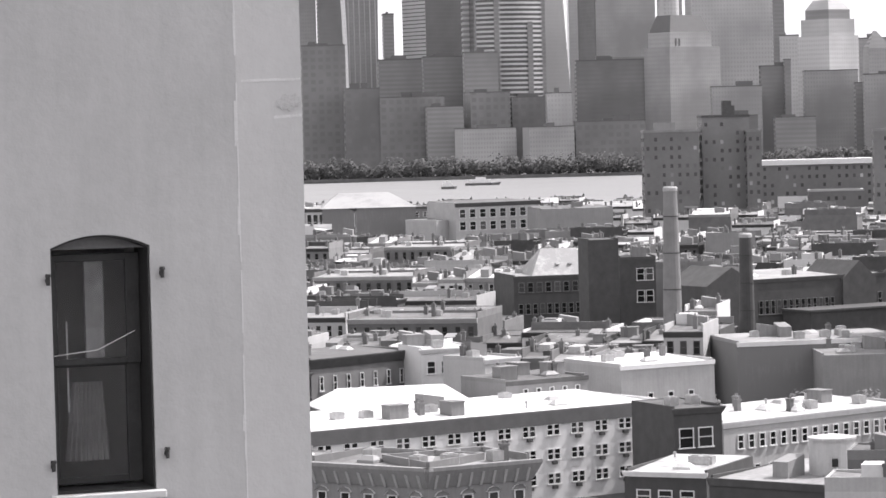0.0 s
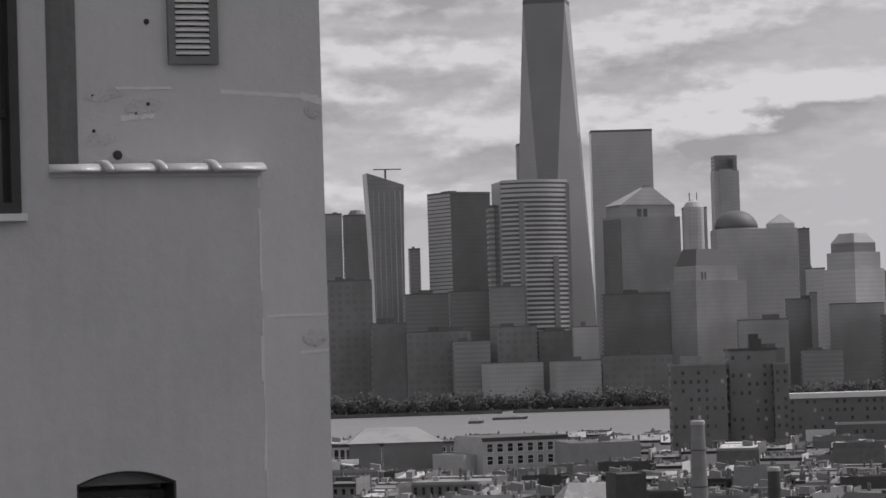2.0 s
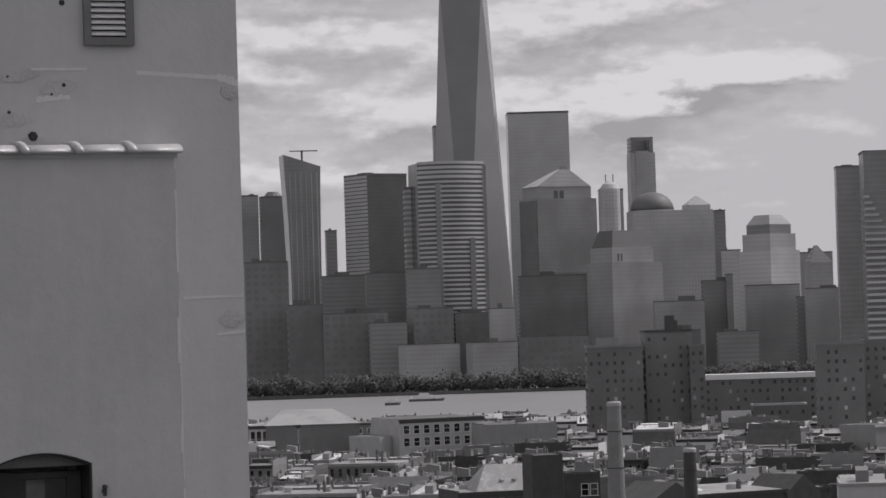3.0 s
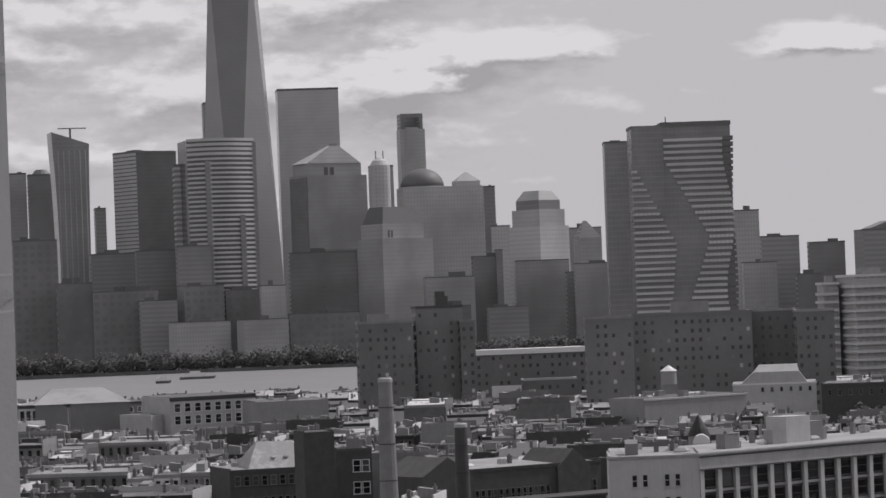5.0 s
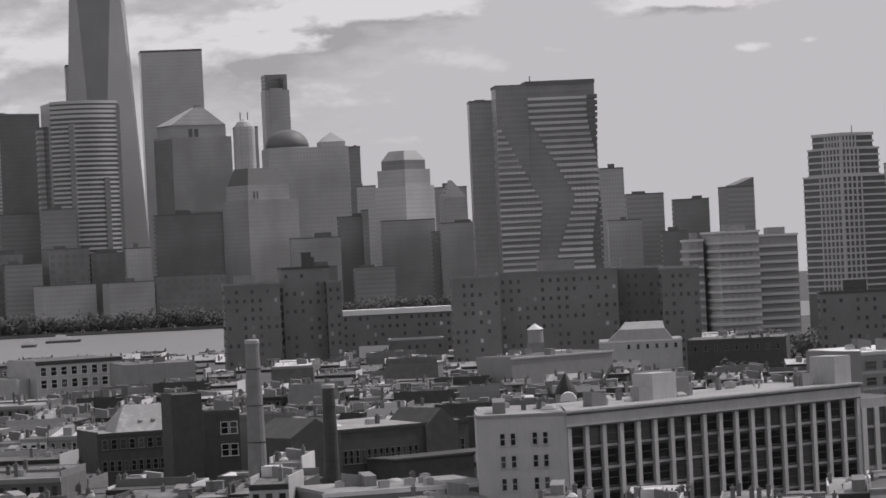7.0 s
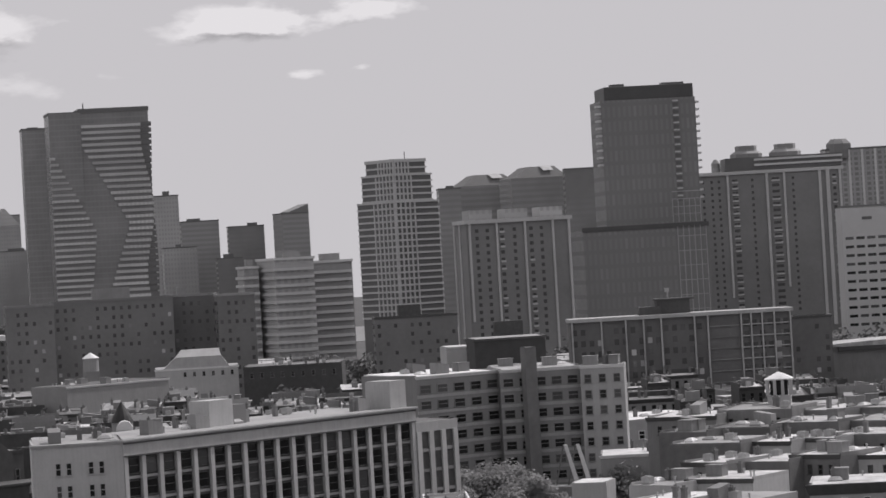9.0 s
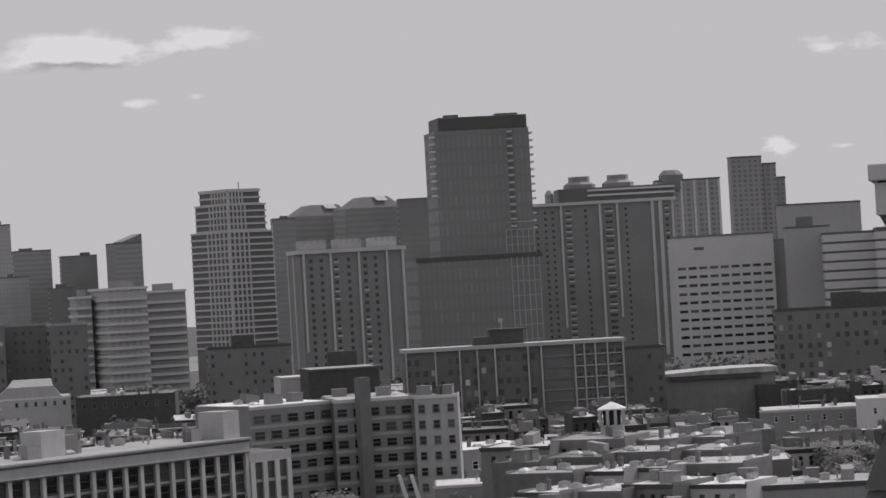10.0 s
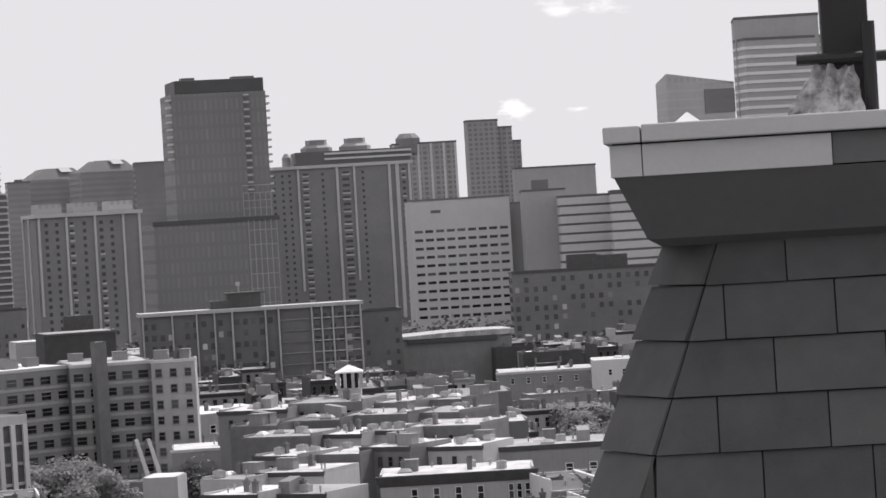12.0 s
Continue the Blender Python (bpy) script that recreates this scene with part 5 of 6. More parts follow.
def court_apartments():
    """Eight-storey apartments with an end wall coloured pale as if sunlit."""
    top = 25.0
    # the end wing's paler wall colour stands in for sun on it
    for lab, mat, v, cols, w in (("grey brick apartment wing with rows of windows", "wing_brick", (144.46, 535.32, 162.37, 543.05), 5, 2.5),
                              ("grey brick apartment wing with recessed balconies", "wing_brick", (161.53, 540.27, 176.18, 538.16), 5, 2.0),
                              ("end wing of the apartments, paled as if sunlit", "wall_pale", (175.28, 535.41, 182.41, 531.86), 3, 1.3)):
        x1, y1, x2, y2 = v
        e, ln = slab("apartment_wing", lab, "building", x1, y1, x2, y2, top, 16 if cols > 3 else 3, mat, "roof_white", "trim", 0.4, 0.3, parapet=0.4, show=19, clutter=8)
        for row in range(8):
            for i in range(cols):
                put_window(e, ln * (i + 0.5) / cols, 0, top - 2.9 - 2.85 * row, w, 1.5, 0, "wall_grey")
        if cols > 3:
            me = mesh("floor_band", boxes((0, ln, -0.12, 0, 0, 0.55)), "cornice_pale")
            for row in range(8):
                shared("floor_band", me, e, 0, 0, top - 3.75 - 2.85 * row)
    x1, y1, x2, y2 = 165.38, 536.64, 167.7, 537.22
    slab("stair_shaft", "tall grey stair shaft rising above the apartments", "tower", x1, y1, x2, y2, 29.0, 1.6, "brick", "roof_grey", None, parapet=0.2)
    slab("penthouse", "dark flat-roofed brick penthouse on a roof", "building", 167.38, 575.72, 181.46, 574.98, 30.0, 7, "brick_dark", "roof_white", "wall_grey", 0.3, 0.6, parapet=0.2)
    slab("penthouse", "white flat-roofed penthouse on a roof", "building", 165.06, 587.47, 172.13, 587.1, 28.5, 6, "wall_pale", "roof_white", "trim", 0.3, 0.3, parapet=0.2)


court_apartments()


def right_blocks():
    S = slab
    # square lantern tower
    x, y = polar(21.75, 513.82)
    e = base("lantern_tower", "square brick stair tower with an open lantern and tent roof", "tower", x, y, -24, group="town buildings")
    part("shaft", boxes((-1.9, 1.9, -1.9, 1.9, 0, 20.4)), "wall_pale", e)
    me = mesh("lantern_post", boxes((-0.25, 0.25, -0.25, 0.25, 20.4, 22.9)), "wall_pale")
    for i in (-1.9, -0.65, 0.65, 1.9):
        for j in (-1.9, 1.9):
            shared("lantern_post", me, e, i, j, 0)
    part("lantern_core", boxes((-1.4, 1.4, -1.4, 1.4, 20.4, 22.9)), "dark_void", e)
    part("tent_roof", loft([rect(-2.3, 2.3, -2.3, 2.3, 22.9), rect(-2.3, 2.3, -2.3, 2.3, 23.1), rect(-0.1, 0.1, -0.1, 0.1, 24.2)]), "roof_white", e)
    # rows of houses stepping down before the lantern tower
    r = random.Random(77)
    for k in range(6):
        az = 19.3 + 0.2 * k if k < 4 else 18.9
        while az < (23.0 if k < 4 else 21.2):
            wide_ = r.uniform(0.75, 1.4)
            d, drop = 505 - 17 * k, r.uniform(-0.5, 0.4)
            mat = r.choice(("brick", "wall_grey", "brick_dark", "wall_grey", "brick", "wall_pale") if k < 2 else ("wall_grey", "wall_pale", "wall_pale", "brick"))
            win = [(1.2, 4, 0.75, 1.4, 0.08, 0.92)] if r.random() < 0.4 else None
            S("row_house", "flat-roofed row house with a silver roof and chimneys", "house", *polar(az, d), *polar(az + wide_, d - 5), 18.2 - 1.35 * k + drop, 11, mat, r.choice(("roof_white", "roof_grey", "roof_grey") if k < 2 else ("roof_white", "roof_white", "roof_grey")), r.choice(("cornice", "cornice", None)), 0.4, 0.2, windows=win, frame_mat="cornice", clutter=6, group="town houses")
            az += wide_ + r.choice((0.02, 0.02, 0.2))
    S("corniced_house", "brick house with a dark cornice and tall windows", "house", 157.85, 386.87, 176.8, 378.35, 12.5, 12, "wall_pale", "roof_white", "cornice", 1.2, 0.6, windows=[(1.6, 4, 0.9, 2.0, 0.15, 0.72), (1.6, 3, 0.7, 2.0, 0.82, 0.98)], clutter=10)
    S("blank_block", "dark building with a long blank wall", "building", 186.63, 413.95, 202.91, 407.35, 13.0, 12, "wall_grey", "roof_white", "cornice", 0.5, 0.2, windows=[(2.6, 2, 1.2, 1.4, 0.55, 0.95)], clutter=8)
    S("blank_block", "blank dark party wall under a dark roof", "building", 235.23, 574.61, 260.52, 565.99, 12.5, 14, "brick", "roof_grey", None, clutter=10)
    S("blank_block", "blank grey wall with silver roof patches", "building", 205.03, 471.95, 217.73, 467.03, 13.0, 12, "wall_grey", "roof_white", None, clutter=12)
    S("white_roof_hall", "low hall with a bright white pitched roof", "hall", 170.48, 512.1, 187.67, 506.13, 10.0, 12, "wall_grey", "roof_white", "trim", 0.3, 0.3, clutter=6)
    S("flat_row", "long low pale building with a thin flat roof", "building", 295.5, 649.16, 325.45, 636.5, 12.0, 12, "wall_grey", "roof_white", "trim", 0.4, 0.4, windows=[(1.2, 8, 0.9, 1.3, 0.05, 0.95)], clutter=10)
    S("white_block", "white block with two small windows", "building", 311.05, 631.75, 323.02, 625.94, 14.0, 10, "wall_white", "roof_white", None, windows=[(2.0, 3, 0.8, 1.3, 0.2, 0.9)], clutter=6)
    S("grey_low_block", "low grey rendered building", "building", 193.02, 562.23, 211.39, 565.72, 13.0, 16, "wall_pale", "roof_white", None, windows=[(2.0, 4, 1.4, 1.5, 0.05, 0.9)], clutter=8)
    S("grey_box", "plain grey lift house", "building", 142.94, 443.94, 147.49, 441.09, 11.0, 6, "wall_pale", "roof_white", None, parapet=0.2)
    # white stepped house before the estate
    x1, y1, x2, y2 = 167.68, 920.56, 192.11, 915.8
    e, ln = S("stepped_house", "white house stepping up to a gabled attic", "house", x1, y1, x2, y2, 18.0, 14, "wall_pale", "roof_grey", "trim", 0.3, 0.2, frame_mat="cornice", windows=[(1.0, 6, 0.8, 1.2, 0.3, 0.98)], clutter=6)
    part("attic", loft([rect(ln * 0.1, ln * 0.9, 2, 12, 18.1), rect(ln * 0.25, ln * 0.8, 2, 12, 21.5), rect(ln * 0.32, ln * 0.78, 5, 9, 23.6)]), "wall_pale", e, "pale attic")
    S("domed_row", "dark brick row with small windows before the estate", "house", 188.2, 890.2, 215.61, 881.15, 18.0, 14, "brick_dark", "roof_grey", "cornice", 0.4, 0.2, windows=[(1.6, 9, 1.0, 1.5, 0.03, 0.97)], frame_mat="brick", clutter=10)
    # wooden roof tank with a cone
    for lab, az, dist, top in (("round wooden roof tank with a pale conical lid", 9.16, 919.93, 25.0),):
        x, y = polar(az, dist)
        e = base("water_tank", lab, "tank", x, y, group="town buildings")
        part("tub", loft([ring(18, 2.4, top - 5.6), ring(18, 2.3, top - 1.7)]), "wall_grey", e)
        part("cone_lid", loft([ring(18, 2.6, top - 1.7), ring(18, 0.1, top)]), "roof_white", e)
        part("stand", boxes((-2.2, 2.2, -2.2, 2.2, 0, top - 5.6)), "wall_grey", e)
    S("pale_row", "pale row with a curved corner roof", "house", 129.48, 846.49, 162.08, 869.17, 17.0, 14, "wall_grey", "roof_grey", "trim", 0.3, 0.3, clutter=12)


right_blocks()


def yard_things():
    x, y = polar(17.8, 538.0)
    keep_clear(x - 5, y, x + 5, y, 12.5, 6.5)
    keep_clear(*polar(15.6, 528), *polar(17.5, 528), 12.0, 6.5)
    keep_clear(*polar(25.5, 585), *polar(26.8, 585), 13.0, 9.0)
    FOOT.append((x - 6, y - 3, x + 6, y - 3, 6))
    e = base("swing_frame", "white A-frame slide tower in a yard", "frame", x, y, -18, z=2.6)
    for sx_ in (-0.4, 1.7):
        part("strut", loft([rect(sx_ - 1.9, sx_ - 1.6, -0.2, 0.2, 3.0), rect(sx_ - 0.3, sx_, -0.2, 0.2, 10.0)]), "tin", e)
        part("slide", loft([rect(sx_ + 1.6, sx_ + 2.4, -0.4, 0.4, 3.0), rect(sx_ - 0.1, sx_ + 0.5, -0.4, 0.4, 10.0)]), "trim", e, "white steep slide")
    part("deck", boxes((-7, 8, -3.5, 1.5, -2.6, 3.0)), "pave", e, "raised concrete play yard")
    x, y = polar(9.67, 526.21)
    e = base("cone_roof", "black conical turret roof", "roof", x, y, -8)
    part("cone", loft([ring(14, 2.0, 21.5), ring(14, 1.5, 22.6), ring(14, 0.1, 25.0)]), "black", e)
    part("turret", loft([ring(14, 1.8, 0), ring(14, 1.8, 21.5)]), "wall_grey", e)
    x, y = polar(9.71, 475.24)
    e = base("roof_vent", "curved white roof ventilator", "vent", x, y, -10)
    part("hood", loft([[(1.3 * math.cos(a_ * math.pi / 10), -1.2, 22.6 + 1.4 * math.sin(a_ * math.pi / 10)) for a_ in range(11)], [(1.3 * math.cos(a_ * math.pi / 10), 1.2, 22.6 + 1.4 * math.sin(a_ * math.pi / 10)) for a_ in range(11)]]), "roof_white", e)
    part("kerb", boxes((-1.3, 1.3, -1.2, 1.2, 0, 22.6)), "wall_grey", e)


yard_things()


# ---------------------------------------------------------------- rows of town houses
def open_front(az, d, half, top):
    """True where a house this high leaves the fronts behind it in sight."""
    w = math.degrees(half / d)
    return all(d > dist - 3 or az + w < a or az - w > b or (top - EYE) / d < slope for a, b, dist, slope in CLEAR)


def free(x, y, r):
    for x1, y1, x2, y2, d in FOOT:
        dx, dy = x2 - x1, y2 - y1
        ln = math.hypot(dx, dy)
        u, v = ((x - x1) * dx + (y - y1) * dy) / ln, ((y - y1) * dx - (x - x1) * dy) / ln
        if -r < u < ln + r and -26 - r < v < d + r:
            return False
    return True


def town_house(seed, w, depth, h, detail):
    r = random.Random(seed)
    mat = r.choice(("brick", "brick", "brick_dark", "brick_dark", "wall_grey", "wall_grey", "wall_pale", "wall_white"))
    roof = r.choice(("roof_white", "roof_white", "roof_grey", "roof_grey", "roof_dark", "roof_dark"))
    kind = {"brick": "brick", "brick_dark": "dark brick", "wall_grey": "grey rendered", "wall_pale": "pale rendered", "wall_white": "white-painted"}[mat]
    rk = {"roof_white": "silver-coated", "roof_grey": "gravelled", "roof_dark": "tarred"}[roof]
    e = base("town_house", f"{kind} town house with a flat {rk} roof", "house", 0, 0, group="town houses")
    tilt = r.choice((0.02, 0.05, 0.07, 0.1))
    part("wall", boxes((0, w, 0, depth, 0, h)), mat, e)
    part("roof", loft([rect(0.25, w - 0.25, 0.25, depth - 0.25, h - 0.1), [(0.25, 0.25, h + 0.05), (w - 0.25, 0.25, h + 0.05), (w - 0.25, depth - 0.25, h + 0.05 + tilt * depth), (0.25, depth - 0.25, h + 0.05 + tilt * depth)]]), roof, e)
    part("parapet", boxes((0, 0.25, 0.25, depth, h, h + 0.2 + tilt * depth), (w - 0.25, w, 0.25, depth, h, h + 0.2 + tilt * depth), (0.25, w - 0.25, depth - 0.25, depth, h, h + 0.15 + tilt * depth)), mat, e)
    part("cornice", loft([rect(0, w, -0.1, 0.25, h - 0.7), rect(0, w, -0.5, 0.25, h), rect(0, w, -0.5, 0.25, h + 0.16)]), r.choice(("cornice", "cornice", "cornice", "cornice_pale")), e)
    for i in range(r.choice((3, 4, 5, 6)) + int(w / 7)):
        roof_thing(e, r, w, depth, h + 0.1)
    for i in range(2 + int(w / 6)):
        yy = depth * (0.15 + 0.7 * r.random())
        shared("chimney", VENT[1], e, r.choice((0.45, w - 0.45, w * r.random())), yy, h - 0.1, math.pi / 2, (1, 1, r.uniform(0.8, 1.5)))
    if r.random() < 0.6:
        yy, hh = depth * r.uniform(0.35, 0.75), r.uniform(0.6, 1.8)
        part("party_wall", boxes((0.3, w - 0.3, yy, yy + 0.3, h + 0.1, h + 0.1 + hh)), r.choice(("brick", "wall_grey", "brick_dark", "wall_pale")), e)
    if r.random() < 0.5:
        a0, b0 = w * r.uniform(0.05, 0.4), depth * r.uniform(0.3, 0.6)
        ww, hh = min(w - a0 - 0.3, r.uniform(1.6, 4.0)), r.uniform(0.9, 2.2)
        part("roof_extension", boxes((a0, a0 + ww, b0, b0 + r.uniform(2.5, 5), h + 0.1, h + hh)), r.choice(("wall_grey", "wall_pale", "brick", "wall_white")), e)
    if detail:
        n = max(2, round(w / 2.1))
        fm = r.choice(("brick", "cornice_pale", "cornice"))
        for j in range(2 if detail > 1 else 1):
            for i in range(n):
                shared("window", whole_window(0.95, 1.9, fm), e, w * (i + 0.5) / n, 0, h - 3.1 - 3.1 * j)
    return e


def leafy_crown(r, n, rad, high):
    """A crown of many small tilted leaf clumps."""
    bm = bmesh.new()
    lobes = [(r.uniform(-0.55, 0.55) * rad, r.uniform(-0.55, 0.55) * rad, r.uniform(0.35, 0.8) * high, r.uniform(0.4, 0.7) * rad) for _ in range(7)]
    for _ in range(n):
        cx, cy, cz, cr = r.choice(lobes)
        d = Vector((r.gauss(0, 1), r.gauss(0, 1), r.gauss(0, 0.8))).normalized() * cr * r.uniform(0.6, 1.08)
        p = Vector((cx, cy, cz)) + d
        s = r.uniform(0.16, 0.36)
        m = (d.normalized() + Vector((r.gauss(0, 0.35), r.gauss(0, 0.35), r.gauss(0.25, 0.35)))).to_track_quat("Z", "Y").to_matrix()
        vs = [bm.verts.new(p + m @ Vector(q) * s) for q in ((-1, -0.5, 0), (0.1, -0.8, 0.15), (1, 0, 0), (0.2, 0.8, 0.15), (-0.8, 0.5, -0.1))]
        bm.faces.new(vs)
    return bm


def tree_model(seed, rad, high, n):
    r = random.Random(seed)
    e = base("tree", "dark leafy street tree with an uneven crown", "tree", 0, 0, group="street trees")
    part("trunk", loft([ring(7, 0.28, 0), ring(7, 0.2, high * 0.4), ring(7, 0.1, high * 0.62)]), "bark", e)
    for i in range(4):
        a = i * 1.6 + r.uniform(0, 1)
        p = (math.cos(a) * rad * 0.55, math.sin(a) * rad * 0.55)
        part("limb", loft([ring(5, 0.12, high * 0.35), ring(5, 0.04, high * 0.62, *p)]), "bark", e)
    bm = leafy_crown(r, n, rad, high)
    part("crown", bm, "leaf", e)
    return e


def rows_of_houses():
    sizes = ((6, 11.5), (6.2, 12.5), (5.6, 13), (7, 11), (6.5, 13.6), (6, 10.2), (8, 12.2), (5.8, 14), (9, 11.4), (6.4, 12), (7.4, 9.4), (12, 10.6))
    near = [town_house(10 + i, w, 13 + i % 3, h, 2) for i, (w, h) in enumerate(sizes)]
    small = [town_house(110 + i, w, 12 + i % 4, h, 1) for i, (w, h) in enumerate(sizes)]
    wide = [town_house(40 + i, w, d, h, 1) for i, (w, d, h) in enumerate(((14, 15, 12), (18, 16, 13), (12, 14, 11), (22, 18, 13.5), (16, 14, 10.5), (11, 13, 14.5), (26, 20, 12), (9, 13, 13)))]
    far = [town_house(60 + i, w, d, h, 0) for i, (w, d, h) in enumerate(((14, 14, 12.5), (24, 18, 13), (10, 14, 11), (12, 13, 14), (18, 15, 15.5), (8, 13, 13.5), (9, 14, 12), (13, 15, 16), (7, 12, 11.5)))]
    trees = [tree_model(80 + i, rad, h, 800) for i, (rad, h) in enumerate(((3.0, 8.5), (3.6, 10.0), (2.4, 7.5)))] + [tree_model(90, 5.2, 11.5, 2600)]
    models = near + small + wide + far + trees
    PARTS = {m.name: [(o, o.parent) for o in m.children_recursive] for m in models}
    SIZE = {m.name: [max(v.co[k] for o, _ in PARTS[m.name] if o.name.startswith("wall") for v in o.data.vertices) for k in (0, 1, 2)] for m in near + small + wide + far}

    def again(m, at_):
        """A copy of a model with its parts, from the list made once."""
        made = {m: m.copy()}
        scene.collection.objects.link(made[m])
        for o, up in PARTS[m.name]:
            made[o] = o.copy()
            scene.collection.objects.link(made[o])
            made[o].parent = made[up]
        made[m].matrix_basis = at_

    pale = {m.name for m in near + small + wide + far for o, _ in PARTS[m.name] if o.name.startswith("roof") and o.data.materials and o.data.materials[0] == M["roof_white"]}
    rest = {"v": [], "f": [], "m": [], "mats": []}

    def joined(m, at_):
        """The same model as loose geometry in the joined rest of the town."""
        for o, _ in PARTS[m.name]:
            k = len(rest["v"])
            here = at_ @ o.matrix_basis
            rest["v"].extend(tuple(here @ v.co) for v in o.data.vertices)
            for p in o.data.polygons:
                rest["f"].append([k + i for i in p.vertices])
                mat = o.data.materials[p.material_index]
                if mat not in rest["mats"]:
                    rest["mats"].append(mat)
                rest["m"].append(rest["mats"].index(mat))

    r = random.Random(21)
    count = [0, 0, 0, 0]
    v, row = 236.0, 0
    while v < 1750:
        zone = 0 if v < 470 else 1 if v < 850 else 2
        kinds = (near, small + small + wide, far)[zone]
        u = -420.0
        turn = -14.0
        c, s = math.cos(radians(turn)), math.sin(radians(turn))
        while u < 1400:
            m = r.choice(kinds)
            # more silver-coated roofs in the streets to the right, more tarred ones to the left
            bearing = math.degrees(math.atan2(u * c - v * s, u * s + v * c))
            if (m.name in pale) != (bearing > 14) and r.random() < 0.6:
                m = r.choice(kinds)
            w, deep, h = SIZE[m.name]
            x, y = (u + w / 2) * c - v * s, (u + w / 2) * s + v * c
            az, d = math.degrees(math.atan2(x, y)), math.hypot(x, y)
            gap = r.random() < (0.12, 0.2, 0.22)[zone]
            river = az < 8.5 and d > 1220 - 25 * max(0, -az)
            inside = -6.5 < az < 33 and 255 < d < (1650 if az < 12.5 else 900) and not river
            sink, back = r.uniform(-2.4, 0.0), r.uniform(0, 3.0 + 3 * zone)
            askew = r.choice((0, 0, 0, 90)) if zone else r.choice((0, 0, 0, 0, 90))
            if inside and not gap and free(x, y, w / 2 + 0.6) and open_front(az, d, w / 2, h + sink + 1.2):
                at_ = pose(u * c - (v + back) * s, u * s + (v + back) * c, sink, 0, 0, turn)
                if askew:
                    at_ = at_ @ pose(w, 0, 0, 0, 0, 90)
                if zone == 0 and count[0] < 190 or zone == 1 and count[1] < 60:
                    again(m, at_)
                else:
                    joined(m, at_)
                count[zone] += 1
            elif inside and d < 1200 and count[3] < 60 and free(x, y, 3) and r.random() < 0.7 and open_front(az, d, 3, 10):
                again(r.choice(trees[:3]), pose(x, y, 0, 0, 0, r.uniform(0, 360)))
                count[3] += 1
            u += (deep if askew else w) + (0.05 if r.random() < 0.88 else 4.0)
        row += 1
        v += (18.5 if row % 2 else 28.0) if zone == 0 else (18 if row % 2 else 27) if zone == 1 else (22 if row % 2 else 34)
    # trees of the yard before the apartments and in the street to the right
    for i, (az, d, z) in enumerate(((15.55, 530, 0.6), (15.95, 524, 0.0), (16.3, 531, 1.2), (16.65, 523, 0.4), (17.0, 530, 1.0), (17.35, 524, -0.6), (15.75, 516, -1.5), (16.5, 515, -1.8), (18.55, 540, -0.5), (18.95, 545, -1.5), (25.75, 592, 1.6), (26.15, 580, 1.2), (26.5, 588, 1.8), (26.0, 570, -0.6), (26.4, 566, -0.4), (23.4, 620, 0.0), (20.1, 600, -1.0))):
        again(trees[3], pose(*polar(az, d), z - 1.0, 0, 0, i * 50))
    me = bpy.data.meshes.new("distant_houses")
    me.from_pydata(rest["v"], [], rest["f"])
    for mat in rest["mats"]:
        me.materials.append(mat)
    me.polygons.foreach_set("material_index", rest["m"])
    tagged(new("distant_houses", me), "crowded flat-roofed houses of the old town, farther off", "houses", kind="stuff")
    bpy.data.batch_remove([o for m in models for o in [q for q, _ in PARTS[m.name]] + [m]])


rows_of_houses()


def tree_belt(name, label, az0, az1, dist, deep, n, low, high, leaf, mat, seed):
    """A wood too far off to count its trees: crowns of small leaf clumps on hidden trunks."""
    r = random.Random(seed)
    bm = bmesh.new()
    for i in range(n):
        cx, cy = polar(az0 + (az1 - az0) * i / n, dist + r.uniform(0, deep))
        h, w = r.uniform(low, high), r.uniform(low, high) * 0.55
        lobes = [(r.gauss(0, w * 0.5), r.uniform(0.3, 0.8) * h, r.uniform(0.25, 0.42) * h) for _ in range(4)]
        for k in range(90):
            lx, lz, lr = r.choice(lobes)
            way_ = Vector((r.gauss(0, 1), -abs(r.gauss(0, 1)), r.gauss(0.2, 0.9))).normalized()
            p = Vector((cx + lx, cy, max(1.0, lz))) + way_ * lr * r.uniform(0.85, 1.05)
            p.z = max(0.8, p.z)
            sz = r.uniform(0.5, 1.0) * leaf
            m = (way_ + Vector((r.gauss(0, 0.25), r.gauss(0, 0.25), r.gauss(0.1, 0.25)))).to_track_quat("Z", "Y").to_matrix()
            bm.faces.new([bm.verts.new(p + m @ Vector(q) * sz) for q in ((-1, -0.5, 0), (0.1, -0.8, 0.15), (1, 0, 0), (0.2, 0.8, 0.15))])
    tagged(new(name, mesh(name, bm, mat)), label, "trees", kind="stuff")


